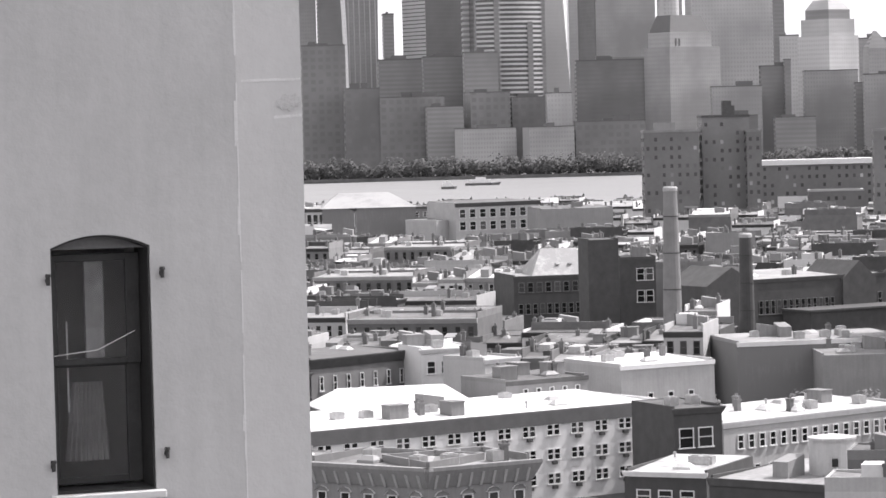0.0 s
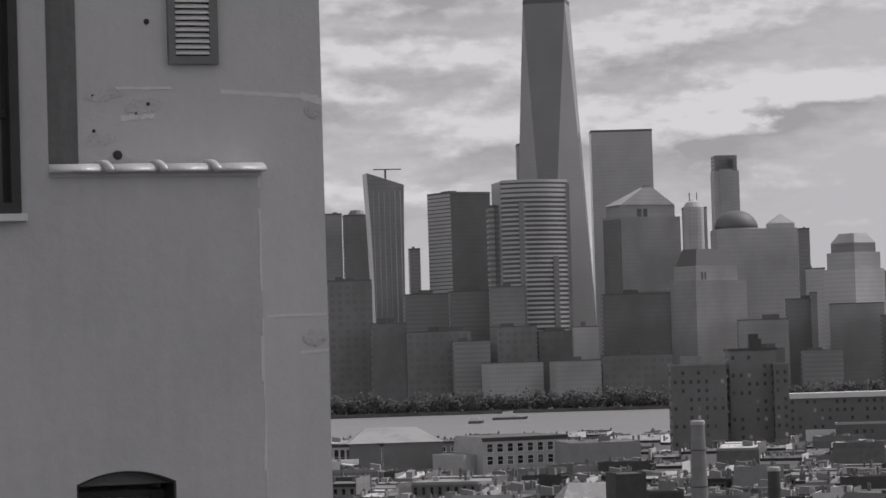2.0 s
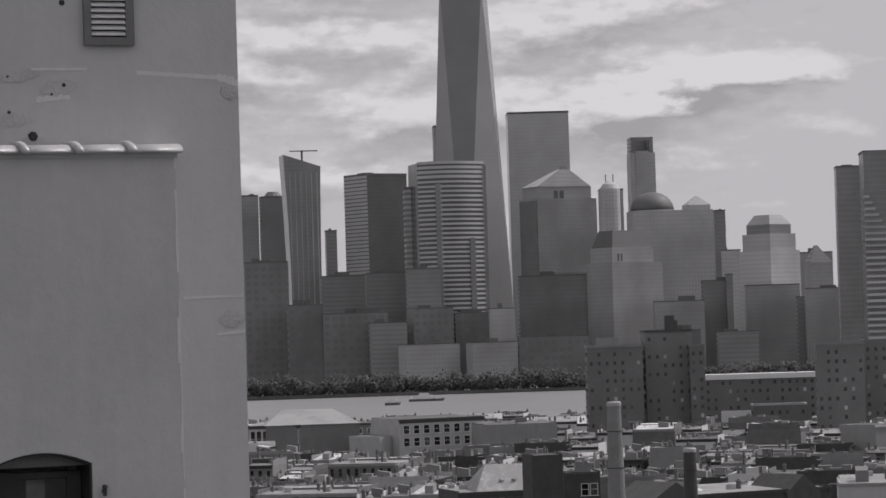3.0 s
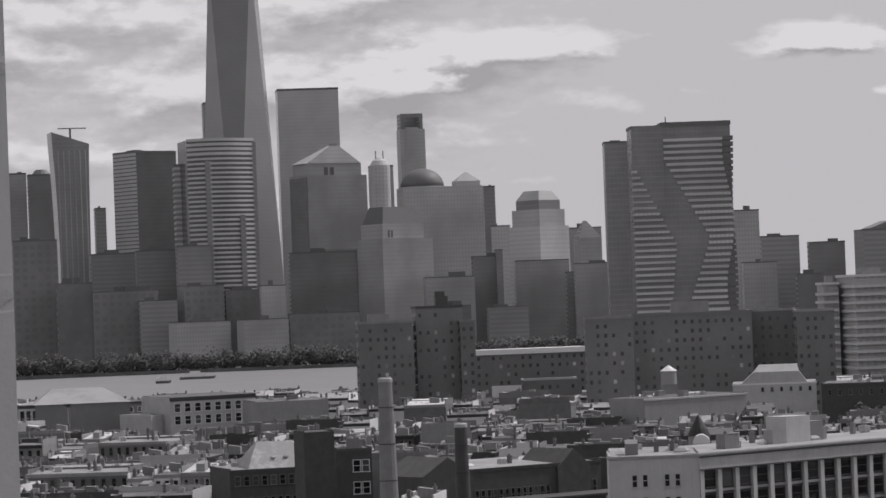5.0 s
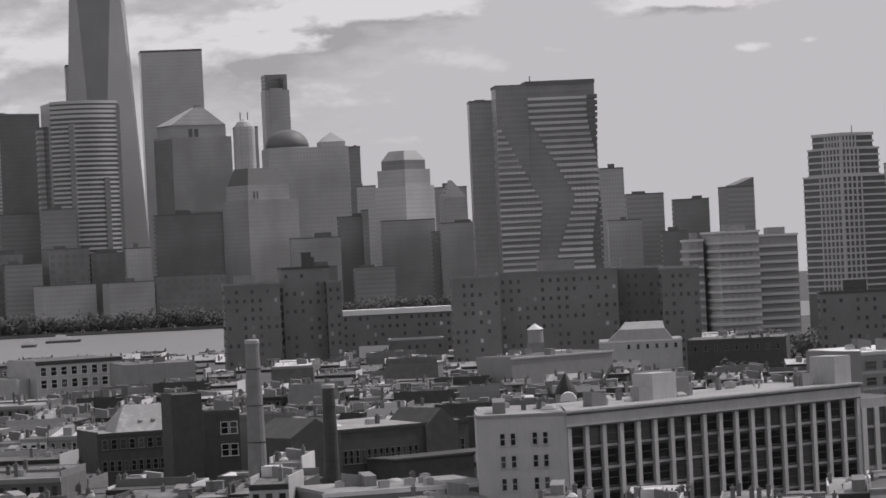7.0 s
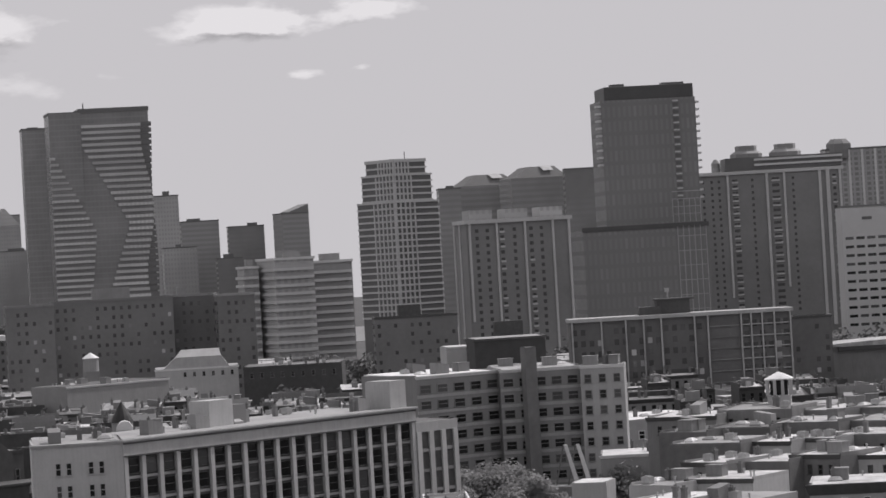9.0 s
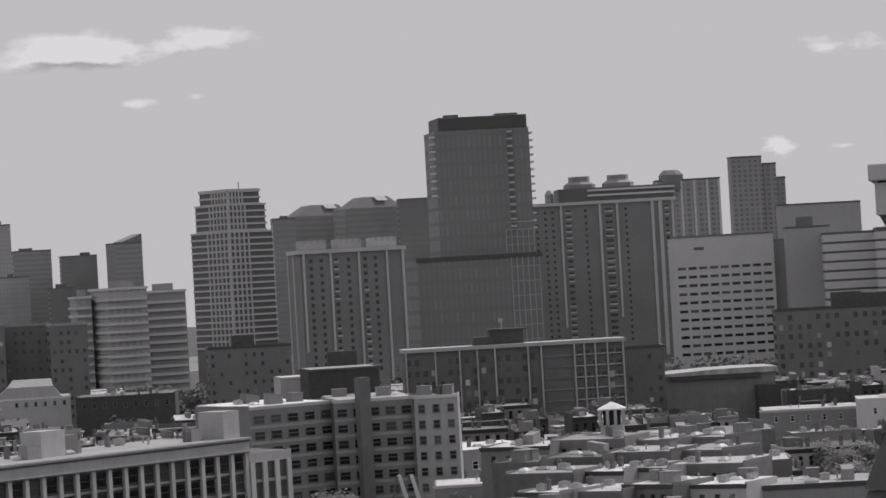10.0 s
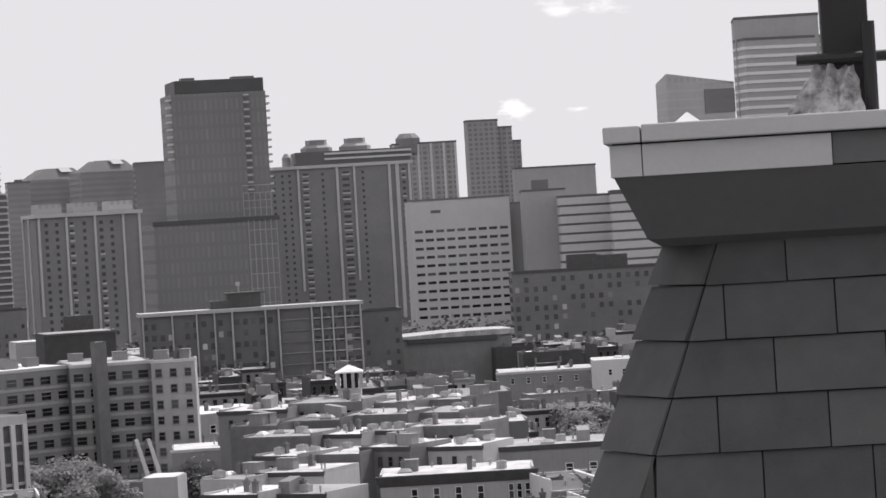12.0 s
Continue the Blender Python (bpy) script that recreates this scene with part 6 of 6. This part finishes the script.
def bank_trees():
    """The wood along the far bank and the trees behind the last houses."""
    tree_belt("bank_trees", "dark belt of trees along the far river bank", -7, 11.5, 2428, 30, 420, 9, 19, 1.5, "far_leaf", 5)
    tree_belt("street_wood", "dark belt of trees behind the town houses", 12.5, 29, 1090, 60, 150, 10, 15, 1.1, "far_leaf", 6)
    tree_belt("street_wood", "dark belt of trees before the riverside towers", 12.5, 29, 905, 25, 130, 8, 12, 1.0, "far_leaf", 7)
    # quay wall
    pts = [polar(-8 + 2 * i, 2424) for i in range(11)]
    bm = bmesh.new()
    vs = [[bm.verts.new((x, y, z)) for x, y in pts] for z in (0.3, 3.0)]
    for i in range(10):
        bm.faces.new((vs[0][i], vs[0][i + 1], vs[1][i + 1], vs[1][i]))
    bmesh.ops.solidify(bm, geom=bm.faces[:], thickness=1.0)
    tagged(new("quay_wall", mesh("quay_wall", bm, "pave")), "low pale quay wall of the far bank", "wall", kind="structure")


bank_trees()


def boats():
    for lab, az, dist, ln in (("white ferry with two decks", 0.49, 2183.23, 24), ("small white motor boat", -0.13, 2086.18, 10)):
        x, y = polar(az, dist)
        e = base("boat", lab, "boat", x, y, -az + 4, z=0.2)
        part("hull", loft([[(-ln / 2, -2, 0.1), (ln * 0.35, -2, 0.1), (ln * 0.5, 0, 0.1), (ln * 0.35, 2, 0.1), (-ln / 2, 2, 0.1)], [(-ln / 2, -2.4, 1.8), (ln * 0.38, -2.4, 1.9), (ln * 0.56, 0, 2.2), (ln * 0.38, 2.4, 1.9), (-ln / 2, 2.4, 1.8)]]), "crown_dark", e)
        part("cabin", boxes((-ln * 0.4, ln * 0.25, -1.8, 1.8, 1.85, 4.2), (-ln * 0.2, ln * 0.1, -1.5, 1.5, 4.2, 5.8)), "trim", e)


boats()


# ---------------------------------------------------------------- the stucco house front close by
def arch_ring(w, h, rise, y, k=12, grow=0.0):
    """Outline of an opening with a flat segmental head, in the wall's plane."""
    w2 = w / 2 + grow
    pts = [(-w2, y, -grow), (w2, y, -grow)]
    for i in range(k + 1):
        u = 1 - 2 * i / k
        pts.append((w2 * u, y, h + grow - rise * u * u))
    return pts


def frame_ring(w, h, rise, y0, y1, thick, k=12):
    """A frame round an arched opening."""
    bm = bmesh.new()
    rings = [arch_ring(w, h, rise, y0, k), arch_ring(w, h, rise, y0, k, -thick), arch_ring(w, h, rise, y1, k, -thick), arch_ring(w, h, rise, y1, k)]
    vs = [[bm.verts.new(p) for p in r_] for r_ in rings]
    n = len(vs[0])
    for a, b in zip(vs, vs[1:] + vs[:1]):
        for i in range(n):
            bm.faces.new((a[i], a[(i + 1) % n], b[(i + 1) % n], b[i]))
    return bm


def stucco_house():
    x0, y0, turn = -0.976, 19.976, 19.80
    e = base("stucco_house", "grey stuccoed house front with an arched sash window", "house", x0, y0, turn)
    P = 0.22                                        # how far the lower wall stands proud of the back wall
    ledge_r, ledge_z = -0.495, 46.185          # right end and underside of the tile coping
    step_x = -1.842
    wl_, wr_ = -1.717, -1.085
    w_bot, w_top = 42.753, 44.358
    cx, ww, wh = (wl_ + wr_) / 2, wr_ - wl_, w_top - w_bot
    rise = 0.075
    for r_ in ((-6.0, 0.0, 0.7, 5.0, 0, 50.0), (-6.0, wl_ - 0.05, 0.0, 0.7, 0, 50.0), (wr_ + 0.05, 0.0, 0.0, 0.7, 0, 50.0), (wl_ - 0.05, wr_ + 0.05, 0.0, 0.7, 0, w_bot - 0.05), (wl_ - 0.05, wr_ + 0.05, 0.0, 0.7, w_top + 0.05, 50.0)):
        part("back_wall", boxes(r_), "stucco_light", e, "rough stuccoed back wall")
    # proud lower wall, cut round the window
    k = 12
    uw_r, uw_b = -2.021, 45.963
    bm = boxes((-6.0, uw_r - 0.8, -P, 0, 0, ledge_z), (uw_r - 0.8, uw_r, -P, 0, 0, uw_b), (uw_r, wl_, -P, 0, 0, ledge_z), (wr_, ledge_r, -P, 0, 0, ledge_z), (wl_, wr_, -P, 0, 0, w_bot))
    head = [(wl_ + ww * i / k, w_top - rise * (1 - 2 * i / k) ** 2) for i in range(k + 1)]
    for (xa, za), (xb, zb) in zip(head, head[1:]):
        v = [bm.verts.new(p) for p in ((xa, -P, za), (xb, -P, zb), (xb, -P, ledge_z), (xa, -P, ledge_z), (xa, 0, za), (xb, 0, zb), (xb, 0, ledge_z), (xa, 0, ledge_z))]
        for f in ((0, 1, 2, 3), (4, 5, 1, 0), (7, 6, 5, 4), (3, 2, 6, 7)):
            bm.faces.new([v[i] for i in f])
    bmesh.ops.remove_doubles(bm, verts=bm.verts[:], dist=0.0005)
    part("lower_wall", bm, "stucco", e, "proud stuccoed lower wall")
    # taller proud part to the left, with its own window
    uw_r, uw_b = -2.021, 45.963
    for r_ in ((uw_r, step_x, -P, 0, ledge_z, 50), (-6.0, uw_r, -P, 0, uw_b + 1.75, 50), (-6.0, uw_r - 0.8, -P, 0, ledge_z, uw_b + 1.75)):
        part("upper_wall", boxes(r_), "stucco", e, "proud stuccoed upper wall")
    # arched sash window
    win = part("window", frame_ring(ww, wh, rise, -P + 0.02, 0.14, 0.012), "black_frame", e, "dark painted arched sash window")
    win.location = (cx, 0, w_bot)
    head_z = wh - rise - 0.05
    i_w_ = ww / 2 - 0.035
    meet0 = 43.535 - w_bot
    part("head_panel", loft([arch_ring(ww - 0.026, wh - 0.014, rise, -0.10)[2:], arch_ring(ww - 0.026, wh - 0.014, rise, -0.07)[2:]]), "tin", win, "grey arched head panel")
    part("side_curtain", boxes((-0.02, 0.10, 0.16, 0.19, meet0, wh - 0.18)), "curtain", win, "pale strip of hanging cloth")
    # white strip painted in for a bright reflection on the glass
    part("reflecting_strip", boxes((-i_w_ + 0.12, -i_w_ + 0.13, 0.1, 0.105, meet0 - 0.3, wh - 0.55)), "trim", win, "thin white strip standing for a reflection")
    i_w = ww / 2 - 0.035
    meet = 43.535 - w_bot
    for nm, za, zb, yy in (("upper_sash", meet, head_z, 0.02), ("lower_sash", 0.03, meet + 0.03, 0.06)):
        s = part(nm, boxes((-i_w - 0.02, -i_w + 0.05, yy, yy + 0.035, za, zb), (i_w - 0.07, i_w + 0.02, yy, yy + 0.035, za, zb), (-i_w + 0.045, i_w - 0.07, yy, yy + 0.035, za, za + 0.04), (-i_w + 0.045, i_w - 0.07, yy, yy + 0.035, zb - 0.045, zb)), "black_frame", win, bevel=0.004)
        p = part("pane", boxes((-i_w + 0.045, i_w - 0.07, yy + 0.014, yy + 0.018, za + 0.04, zb - 0.045)), "clear", s)
        p.visible_shadow = False
    part("sill", boxes((-ww / 2 - 0.04, ww / 2 + 0.05, -P - 0.07, 0, -0.05, 0.0)), "stucco_patch", win, "worn stone sill", bevel=0.008)
    # what shows behind the panes
    part("room_back", boxes((-ww / 2 - 0.04, ww / 2 + 0.04, 0.6, 0.62, -0.04, wh + 0.04)), "room", win)
    bm = bmesh.new()
    kk = 40
    a = [bm.verts.new((-0.17 + 0.3 * i / kk, 0.2 + 0.02 * math.sin(i * 1.3), 0.16)) for i in range(kk + 1)]
    b = [bm.verts.new((-0.11 + 0.2 * i / kk, 0.2 + 0.02 * math.sin(i * 1.3), meet - 0.12)) for i in range(kk + 1)]
    for i in range(kk):
        bm.faces.new((a[i], a[i + 1], b[i + 1], b[i]))
    part("net_curtain", bm, "curtain", win, "pale hanging net curtain")
    part("wire", loft([[(-i_w, 0.01, meet + 0.06), (-i_w, 0.015, meet + 0.065), (-i_w, 0.015, meet + 0.06)], [(0.02, 0.01, meet + 0.09), (0.02, 0.015, meet + 0.095), (0.02, 0.015, meet + 0.09)], [(i_w - 0.02, 0.01, meet + 0.2), (i_w - 0.02, 0.015, meet + 0.205), (i_w - 0.02, 0.015, meet + 0.2)]]), "trim", win, "thin pale cable")
    # worn pale arris of the proud wall
    rr_ = random.Random(9)
    z_ = 42.4
    arris = part("worn_arris", boxes((ledge_r - 0.012, ledge_r + 0.003, -P - 0.003, 0.0, 40.0, 42.4)), "stucco_patch", e, "worn pale plaster corner")
    while z_ < ledge_z - 0.06:
        h_ = rr_.uniform(0.04, 0.16)
        w_ = rr_.uniform(0.004, 0.02)
        if rr_.random() < 0.75:
            part("chipped_edge", boxes((ledge_r - w_, ledge_r + 0.003, -P - 0.003, -P + 0.05, z_, min(z_ + h_, ledge_z))), "stucco_patch", arris)
        z_ += h_
    # shutter pins
    pin = mesh("shutter_pin", loft([ring(8, 0.012, -0.03, 0, 0), ring(8, 0.014, 0.02, 0, 0), ring(8, 0.02, 0.022, 0, 0), ring(8, 0.016, 0.04, 0, 0)]), "iron")
    stub = mesh("pin_bracket", boxes((-0.012, 0.012, -0.035, 0.0, -0.012, 0.012)), "iron")
    for u, z in ((-1.743, 44.088), (-1.017, 44.107), (-1.744, 42.934), (-1.018, 42.975)):
        o = shared("shutter_pin", pin, e, u, -P - 0.035, z)
        b_ = new("pin_bracket", stub)
        b_.parent = o
        b_.location = (0, 0.035, 0)
    # upper window at the far left
    up = part("upper_window", boxes((uw_r - 0.06, uw_r, -P - 0.02, -0.03, uw_b, uw_b + 1.75)), "black_frame", e, "dark framed upper window")
    for r_ in ((uw_r - 0.8, uw_r - 0.74, -P - 0.02, -0.03, uw_b, uw_b + 1.75), (uw_r - 0.74, uw_r - 0.06, -P - 0.02, -0.03, uw_b, uw_b + 0.07), (uw_r - 0.74, uw_r - 0.06, -P - 0.02, -0.03, uw_b + 1.68, uw_b + 1.75), (uw_r - 0.74, uw_r - 0.06, -0.13, -0.06, uw_b + 0.6, uw_b + 0.66)):
        part("frame_bar", boxes(r_), "black_frame", up)
    part("pane", boxes((uw_r - 0.74, uw_r - 0.06, -0.1, -0.095, uw_b + 0.07, uw_b + 1.68)), "pane", up)
    part("net_curtain", boxes((uw_r - 0.36, uw_r - 0.28, -0.115, -0.105, uw_b + 0.1, uw_b + 0.55)), "curtain", up)
    part("sill", boxes((uw_r - 0.85, uw_r + 0.03, -P - 0.06, 0, uw_b - 0.045, uw_b)), "stucco_patch", up)
    # dark channel beside the taller part
    part("dark_channel", boxes((step_x, -1.607, -0.012, 0, ledge_z + 0.03, 50)), "channel", e, "dark streaked plaster channel")
    # coping of half-round tiles
    t_l, t_r = step_x + 0.003, ledge_r + 0.03
    n = 4
    seg = (t_r - t_l) / n
    cop = part("coping", boxes((t_l, t_r - 0.02, -P - 0.015, 0, ledge_z, ledge_z + 0.03)), "stucco", e, "mortar bed of the coping")
    kk = 10

    def half(xa, xb, ra, rb, lift):
        return loft([[(xx, -P / 2 - 0.0 + rr * 1.55 * math.cos(math.pi * j / kk), ledge_z + lift + rr * 0.58 * math.sin(math.pi * j / kk)) for j in range(kk + 1)] for xx, rr in ((xa, ra), (xb, rb))])

    def slanted(xa):
        """The raised collar where one tile laps over the next, leaning as it goes over the top."""
        rings = []
        for xx, rr in ((-0.028, 0.114), (-0.022, 0.136), (0.016, 0.142), (0.024, 0.116)):
            rings.append([(xa + xx - 0.03 + 0.06 * j / kk, -P / 2 + rr * 1.58 * math.cos(math.pi * j / kk), ledge_z + 0.026 + rr * 0.62 * math.sin(math.pi * j / kk)) for j in range(kk + 1)])
        return loft(rings)

    for i in range(n):
        xa = t_l + seg * i
        part("coping_tile", half(xa, xa + seg * 1.02, 0.105, 0.112, 0.028), "tile", cop, "pale glazed coping tile", True)
        if i:
            part("tile_lap", slanted(xa), "tile", cop, "", True)
    # louvred vent
    lx0, lz0 = -1.013, 46.911
    lx1 = -0.688
    v = part("vent", boxes((lx0, lx0 + 0.045, -0.04, 0, lz0, lz0 + 0.7), (lx1 - 0.055, lx1, -0.04, 0, lz0, lz0 + 0.7), (lx0 + 0.045, lx1 - 0.055, -0.04, 0, lz0, lz0 + 0.05), (lx0 + 0.045, lx1 - 0.055, -0.04, 0, lz0 + 0.65, lz0 + 0.7)), "tin", e, "tin-framed louvred wall vent")
    part("vent_back", boxes((lx0 + 0.045, lx1 - 0.055, -0.008, -0.004, lz0 + 0.05, lz0 + 0.65)), "dark_void", v)
    sl = mesh("louvre_slat", loft([[(lx0 + 0.047, -0.038, 0), (lx1 - 0.057, -0.038, 0), (lx1 - 0.057, -0.01, 0.024), (lx0 + 0.047, -0.01, 0.024)], [(lx0 + 0.047, -0.042, 0.006), (lx1 - 0.057, -0.042, 0.006), (lx1 - 0.057, -0.014, 0.03), (lx0 + 0.047, -0.014, 0.03)]]), "louvre")
    for i in range(16):
        shared("louvre_slat", sl, v, 0, 0, lz0 + 0.06 + i * 0.037)
    # scars: nail holes, flaked plaster, a patched seam
    me = mesh("nail_hole", loft([ring(7, 0.02, 0), ring(7, 0.012, 0.012)]), "iron")
    for (u, z), g in (((-1.145, 47.183), 1.0), ((-1.148, 46.660), 0.8), ((-1.506, 46.714), 0.5), ((-1.227, 46.603), 0.5), ((-1.502, 46.490), 0.6), ((-1.354, 46.336), 1.7)):
        o = shared("nail_hole", me, e, u, -0.002, z, 0, (g, g, g))
        o.rotation_euler = (math.pi / 2, 0, 0)

    def flake(u0, z0, u1, z1, w, seed, mat="stucco_flake", label="paler flaked plaster"):
        r = random.Random(seed)
        k = 14
        up_, dn = [], []
        for i in range(k + 1):
            u, z = u0 + (u1 - u0) * i / k, z0 + (z1 - z0) * i / k
            taper = math.sin(math.pi * (0.08 + 0.84 * i / k)) if w > 0.04 else 1.0
            up_.append((u, z + w * taper * r.uniform(0.5, 1.0) + 0.004))
            dn.append((u, z - w * taper * r.uniform(0.4, 0.9) - 0.004))
        pts = dn + up_[::-1]
        part("plaster_patch", loft([[(u, 0.0, z) for u, z in pts], [(u, -0.002 - 0.0004 * seed, z) for u, z in pts]]), mat, e, label)

    for i, (a, b, w) in enumerate((((-0.671, 46.739), (-0.026, 46.702), 0.012), ((-0.140, 46.710), (-0.004, 46.673), 0.03), ((-0.400, 45.299), (-0.008, 45.304), 0.006), ((-0.189, 45.062), (-0.003, 45.072), 0.007), ((-1.360, 46.760), (-0.995, 46.760), 0.006), ((-1.329, 46.567), (-1.110, 46.585), 0.018))):
        flake(*a, *b, w, i)
    # rough patches round the old fixings and below the coping's end
    for i, (a, b, w) in enumerate((((-1.56, 46.70), (-1.30, 46.73), 0.05), ((-1.30, 46.63), (-1.06, 46.66), 0.07), ((-1.58, 46.42), (-1.36, 46.45), 0.05), ((-1.44, 46.30), (-1.27, 46.29), 0.05), ((-0.12, 46.62), (-0.005, 46.60), 0.06), ((-0.17, 45.15), (-0.004, 45.17), 0.07))):
        flake(*a, *b, w, 7 + i, "stucco_worn", "rough worn plaster")
    return e


stucco_house()


# ---------------------------------------------------------------- the slated roof close by
def slate_roof():
    x0, y0, turn = 4.956, 9.820, -28.78
    e = base("slate_turret", "steep slated mansard roof under a deep metal-clad eave", "roof", x0, y0, turn)
    zt, zm, zb = 45.338, 45.278, 45.158
    xr = 2.2
    # gutter lip, fascia, soffit
    part("gutter_lip", boxes((-0.02, 0.112, -0.03, 1.5, zm, zt), (0.116, xr, -0.03, 1.5, zm, zt + 0.004)), "fascia", e, "pale metal gutter lip", bevel=0.006)
    part("fascia", boxes((0.0, 0.112, 0.0, 1.5, zb, zm - 0.006), (0.115, 0.78, -0.002, 1.5, zb, zm - 0.006)), "fascia", e, "pale metal fascia", bevel=0.003)
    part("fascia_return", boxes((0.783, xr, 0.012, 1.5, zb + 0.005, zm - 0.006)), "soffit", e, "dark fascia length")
    # black filler colours in the shade between lip and fascia
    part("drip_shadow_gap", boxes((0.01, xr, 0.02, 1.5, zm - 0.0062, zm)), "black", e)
    sx_, sz_ = 0.163, 44.903
    # dark coved soffit from the fascia back to the slates
    fr = [(0.01, 0.01, zb), (xr, 0.01, zb), (xr, 1.4, zb), (0.01, 1.4, zb)]
    k = 0.0
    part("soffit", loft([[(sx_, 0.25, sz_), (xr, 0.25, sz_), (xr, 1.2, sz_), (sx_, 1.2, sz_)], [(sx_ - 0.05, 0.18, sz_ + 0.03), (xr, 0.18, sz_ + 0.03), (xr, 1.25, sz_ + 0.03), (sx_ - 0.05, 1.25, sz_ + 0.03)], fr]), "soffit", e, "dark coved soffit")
    # slated faces: front leans out towards the foot
    hx, hz = 0.315, 44.777
    fx, fz = 0.053, 44.031
    lx, lz = -0.132, 44.064
    top_z = sz_ + 0.01
    slope_y = (0.25 - 0.10) / (hz - fz)
    low = fz - 1.2

    def hip(z):
        f = (hz - z) / (hz - fz)
        return hx + (fx - hx) * f

    def fy(z):
        return 0.25 - (top_z - z) * slope_y

    def left(z):
        f = (sz_ - z) / (sz_ - lz)
        return sx_ + (lx - sx_) * f

    def ly(z):
        return fy(z) + 0.42
    deck = loft([[(left(z) + 0.02, ly(z), z), (hip(z) + 0.01, fy(z) + 0.015, z), (xr, fy(z) + 0.015, z), (xr, 1.4, z), (left(z) + 0.02, 1.4, z)] for z in (low, top_z)])
    d = part("roof_deck", deck, "black", e, "dark roof boarding")
    part("turret_wall", boxes((left(low) + 0.05, xr, fy(low) + 0.05, 1.4, 0, low)), "brick_dark", e)
    course = 0.198
    r = random.Random(3)
    row = 0
    z1 = top_z + 0.042
    while z1 > low + 0.3:
        z0 = z1 - course
        # front slates
        x = 0.61 - 0.39 * 3 + (0.163 * row) % 0.39 + r.uniform(-0.012, 0.012)
        while x < xr - 0.4:
            w = 0.39 + r.uniform(-0.008, 0.008)
            a0, a1 = max(x, hip(z0)), max(x, hip(z1))
            b0 = x + w - 0.006
            a1 = min(a1, b0 - 0.002)
            if b0 - a0 > 0.006:
                g = 0.012 + r.uniform(0, 0.006)
                bm = loft([[(a0, fy(z0) - g, z0 + r.uniform(0, 0.004)), (b0, fy(z0) - g, z0 + r.uniform(0, 0.004)), (b0, fy(z0) + 0.004, z0 + 0.004), (a0, fy(z0) + 0.004, z0 + 0.004)],
                           [(a1, fy(z1) - 0.004, z1 - 0.003), (b0, fy(z1) - 0.004, z1 - 0.003), (b0, fy(z1) + 0.004, z1 - 0.003), (a1, fy(z1) + 0.004, z1 - 0.003)]])
                part("slate", bm, "slate", d)
            x += w
        # slates of the side face, along the line from the hip to the left edge
        n = 1
        for i in range(n):
            f0, f1 = i / n, (i + 1) / n - 0.015
            q = []
            for z, g in ((z0 + 0.004, 0.014), (z1 - 0.003, 0.004)):
                A, B = Vector((hip(z) - 0.006, fy(z) - g * 0.3, z)), Vector((left(z) - g, ly(z), z))
                nrm = Vector((-(B.y - A.y), -(A.x - B.x), 0)).normalized()
                p0, p1 = A.lerp(B, f0), A.lerp(B, f1)
                q.append([p1 + nrm * g, p0 + nrm * g, p0 - nrm * 0.003, p1 - nrm * 0.003])
            part("slate", loft(q), "slate", d)
        z1 -= course
        row += 1
    # flashing, post and pipes on top
    post_x = 0.746
    p = base("roof_post", "black post and pipes with crumpled metal flashing on the eave", "post", 0, 0)
    p.matrix_world = e.matrix_world
    part("post", boxes((post_x + 0.03, post_x + 0.2, 0.3, 0.45, zt + 0.004, zt + 1.2)), "black", p, bevel=0.01)
    c = part("cross_pipe", loft([[(0.680, 0.25 + 0.02 * math.cos(a_), 45.543 + 0.02 * math.sin(a_)) for a_ in (0, 0.8, 1.6, 2.4, 3.2, 4, 4.8, 5.6)], [(xr, 0.25 + 0.02 * math.cos(a_), 45.543 + 0.02 * math.sin(a_)) for a_ in (0, 0.8, 1.6, 2.4, 3.2, 4, 4.8, 5.6)]]), "black", p)
    vx = 0.939
    part("stand_pipe", loft([ring(12, 0.024, zt + 0.004, vx, 0.2), ring(12, 0.024, 45.666, vx, 0.2)]), "black", p)
    bm = bmesh.new()
    kx, ky = 26, 12
    fx0, fx1 = 0.632, 0.912
    fz1 = 45.515
    rows_ = []
    for j in range(ky + 1):
        v_ = j / ky
        line = []
        for i in range(kx + 1):
            u_ = i / kx
            xx = fx0 + (fx1 - fx0) * (u_ * (1 - 0.5 * v_) + 0.4 * v_)
            nz = noise.noise(Vector((u_ * 6, v_ * 5, 1.3))) + 0.35 * noise.noise(Vector((u_ * 14, v_ * 11, 4.3)))
            line.append(bm.verts.new((xx + 0.012 * nz, 0.13 + 0.12 * v_ + 0.025 * nz, zt + 0.004 + (fz1 - zt) * v_ * (1 + 0.25 * noise.noise(Vector((u_ * 4, 0, 5)))))))
        rows_.append(line)
    for a, b in zip(rows_, rows_[1:]):
        for i in range(kx):
            bm.faces.new((a[i], a[i + 1], b[i + 1], b[i]))
    part("flashing", bm, "foil", p, "crumpled bright metal flashing")
    # small white cone finial
    fx_ = 0.275
    q = base("white_finial", "small white pyramid finial behind the eave", "finial", 0, 0)
    q.matrix_world = e.matrix_world
    part("pyramid", loft([rect(fx_ - 0.07, fx_ + 0.07, 0.53, 0.67, zt + 0.002), rect(fx_ - 0.004, fx_ + 0.004, 0.596, 0.604, 45.394)]), "trim", q)


slate_roof()
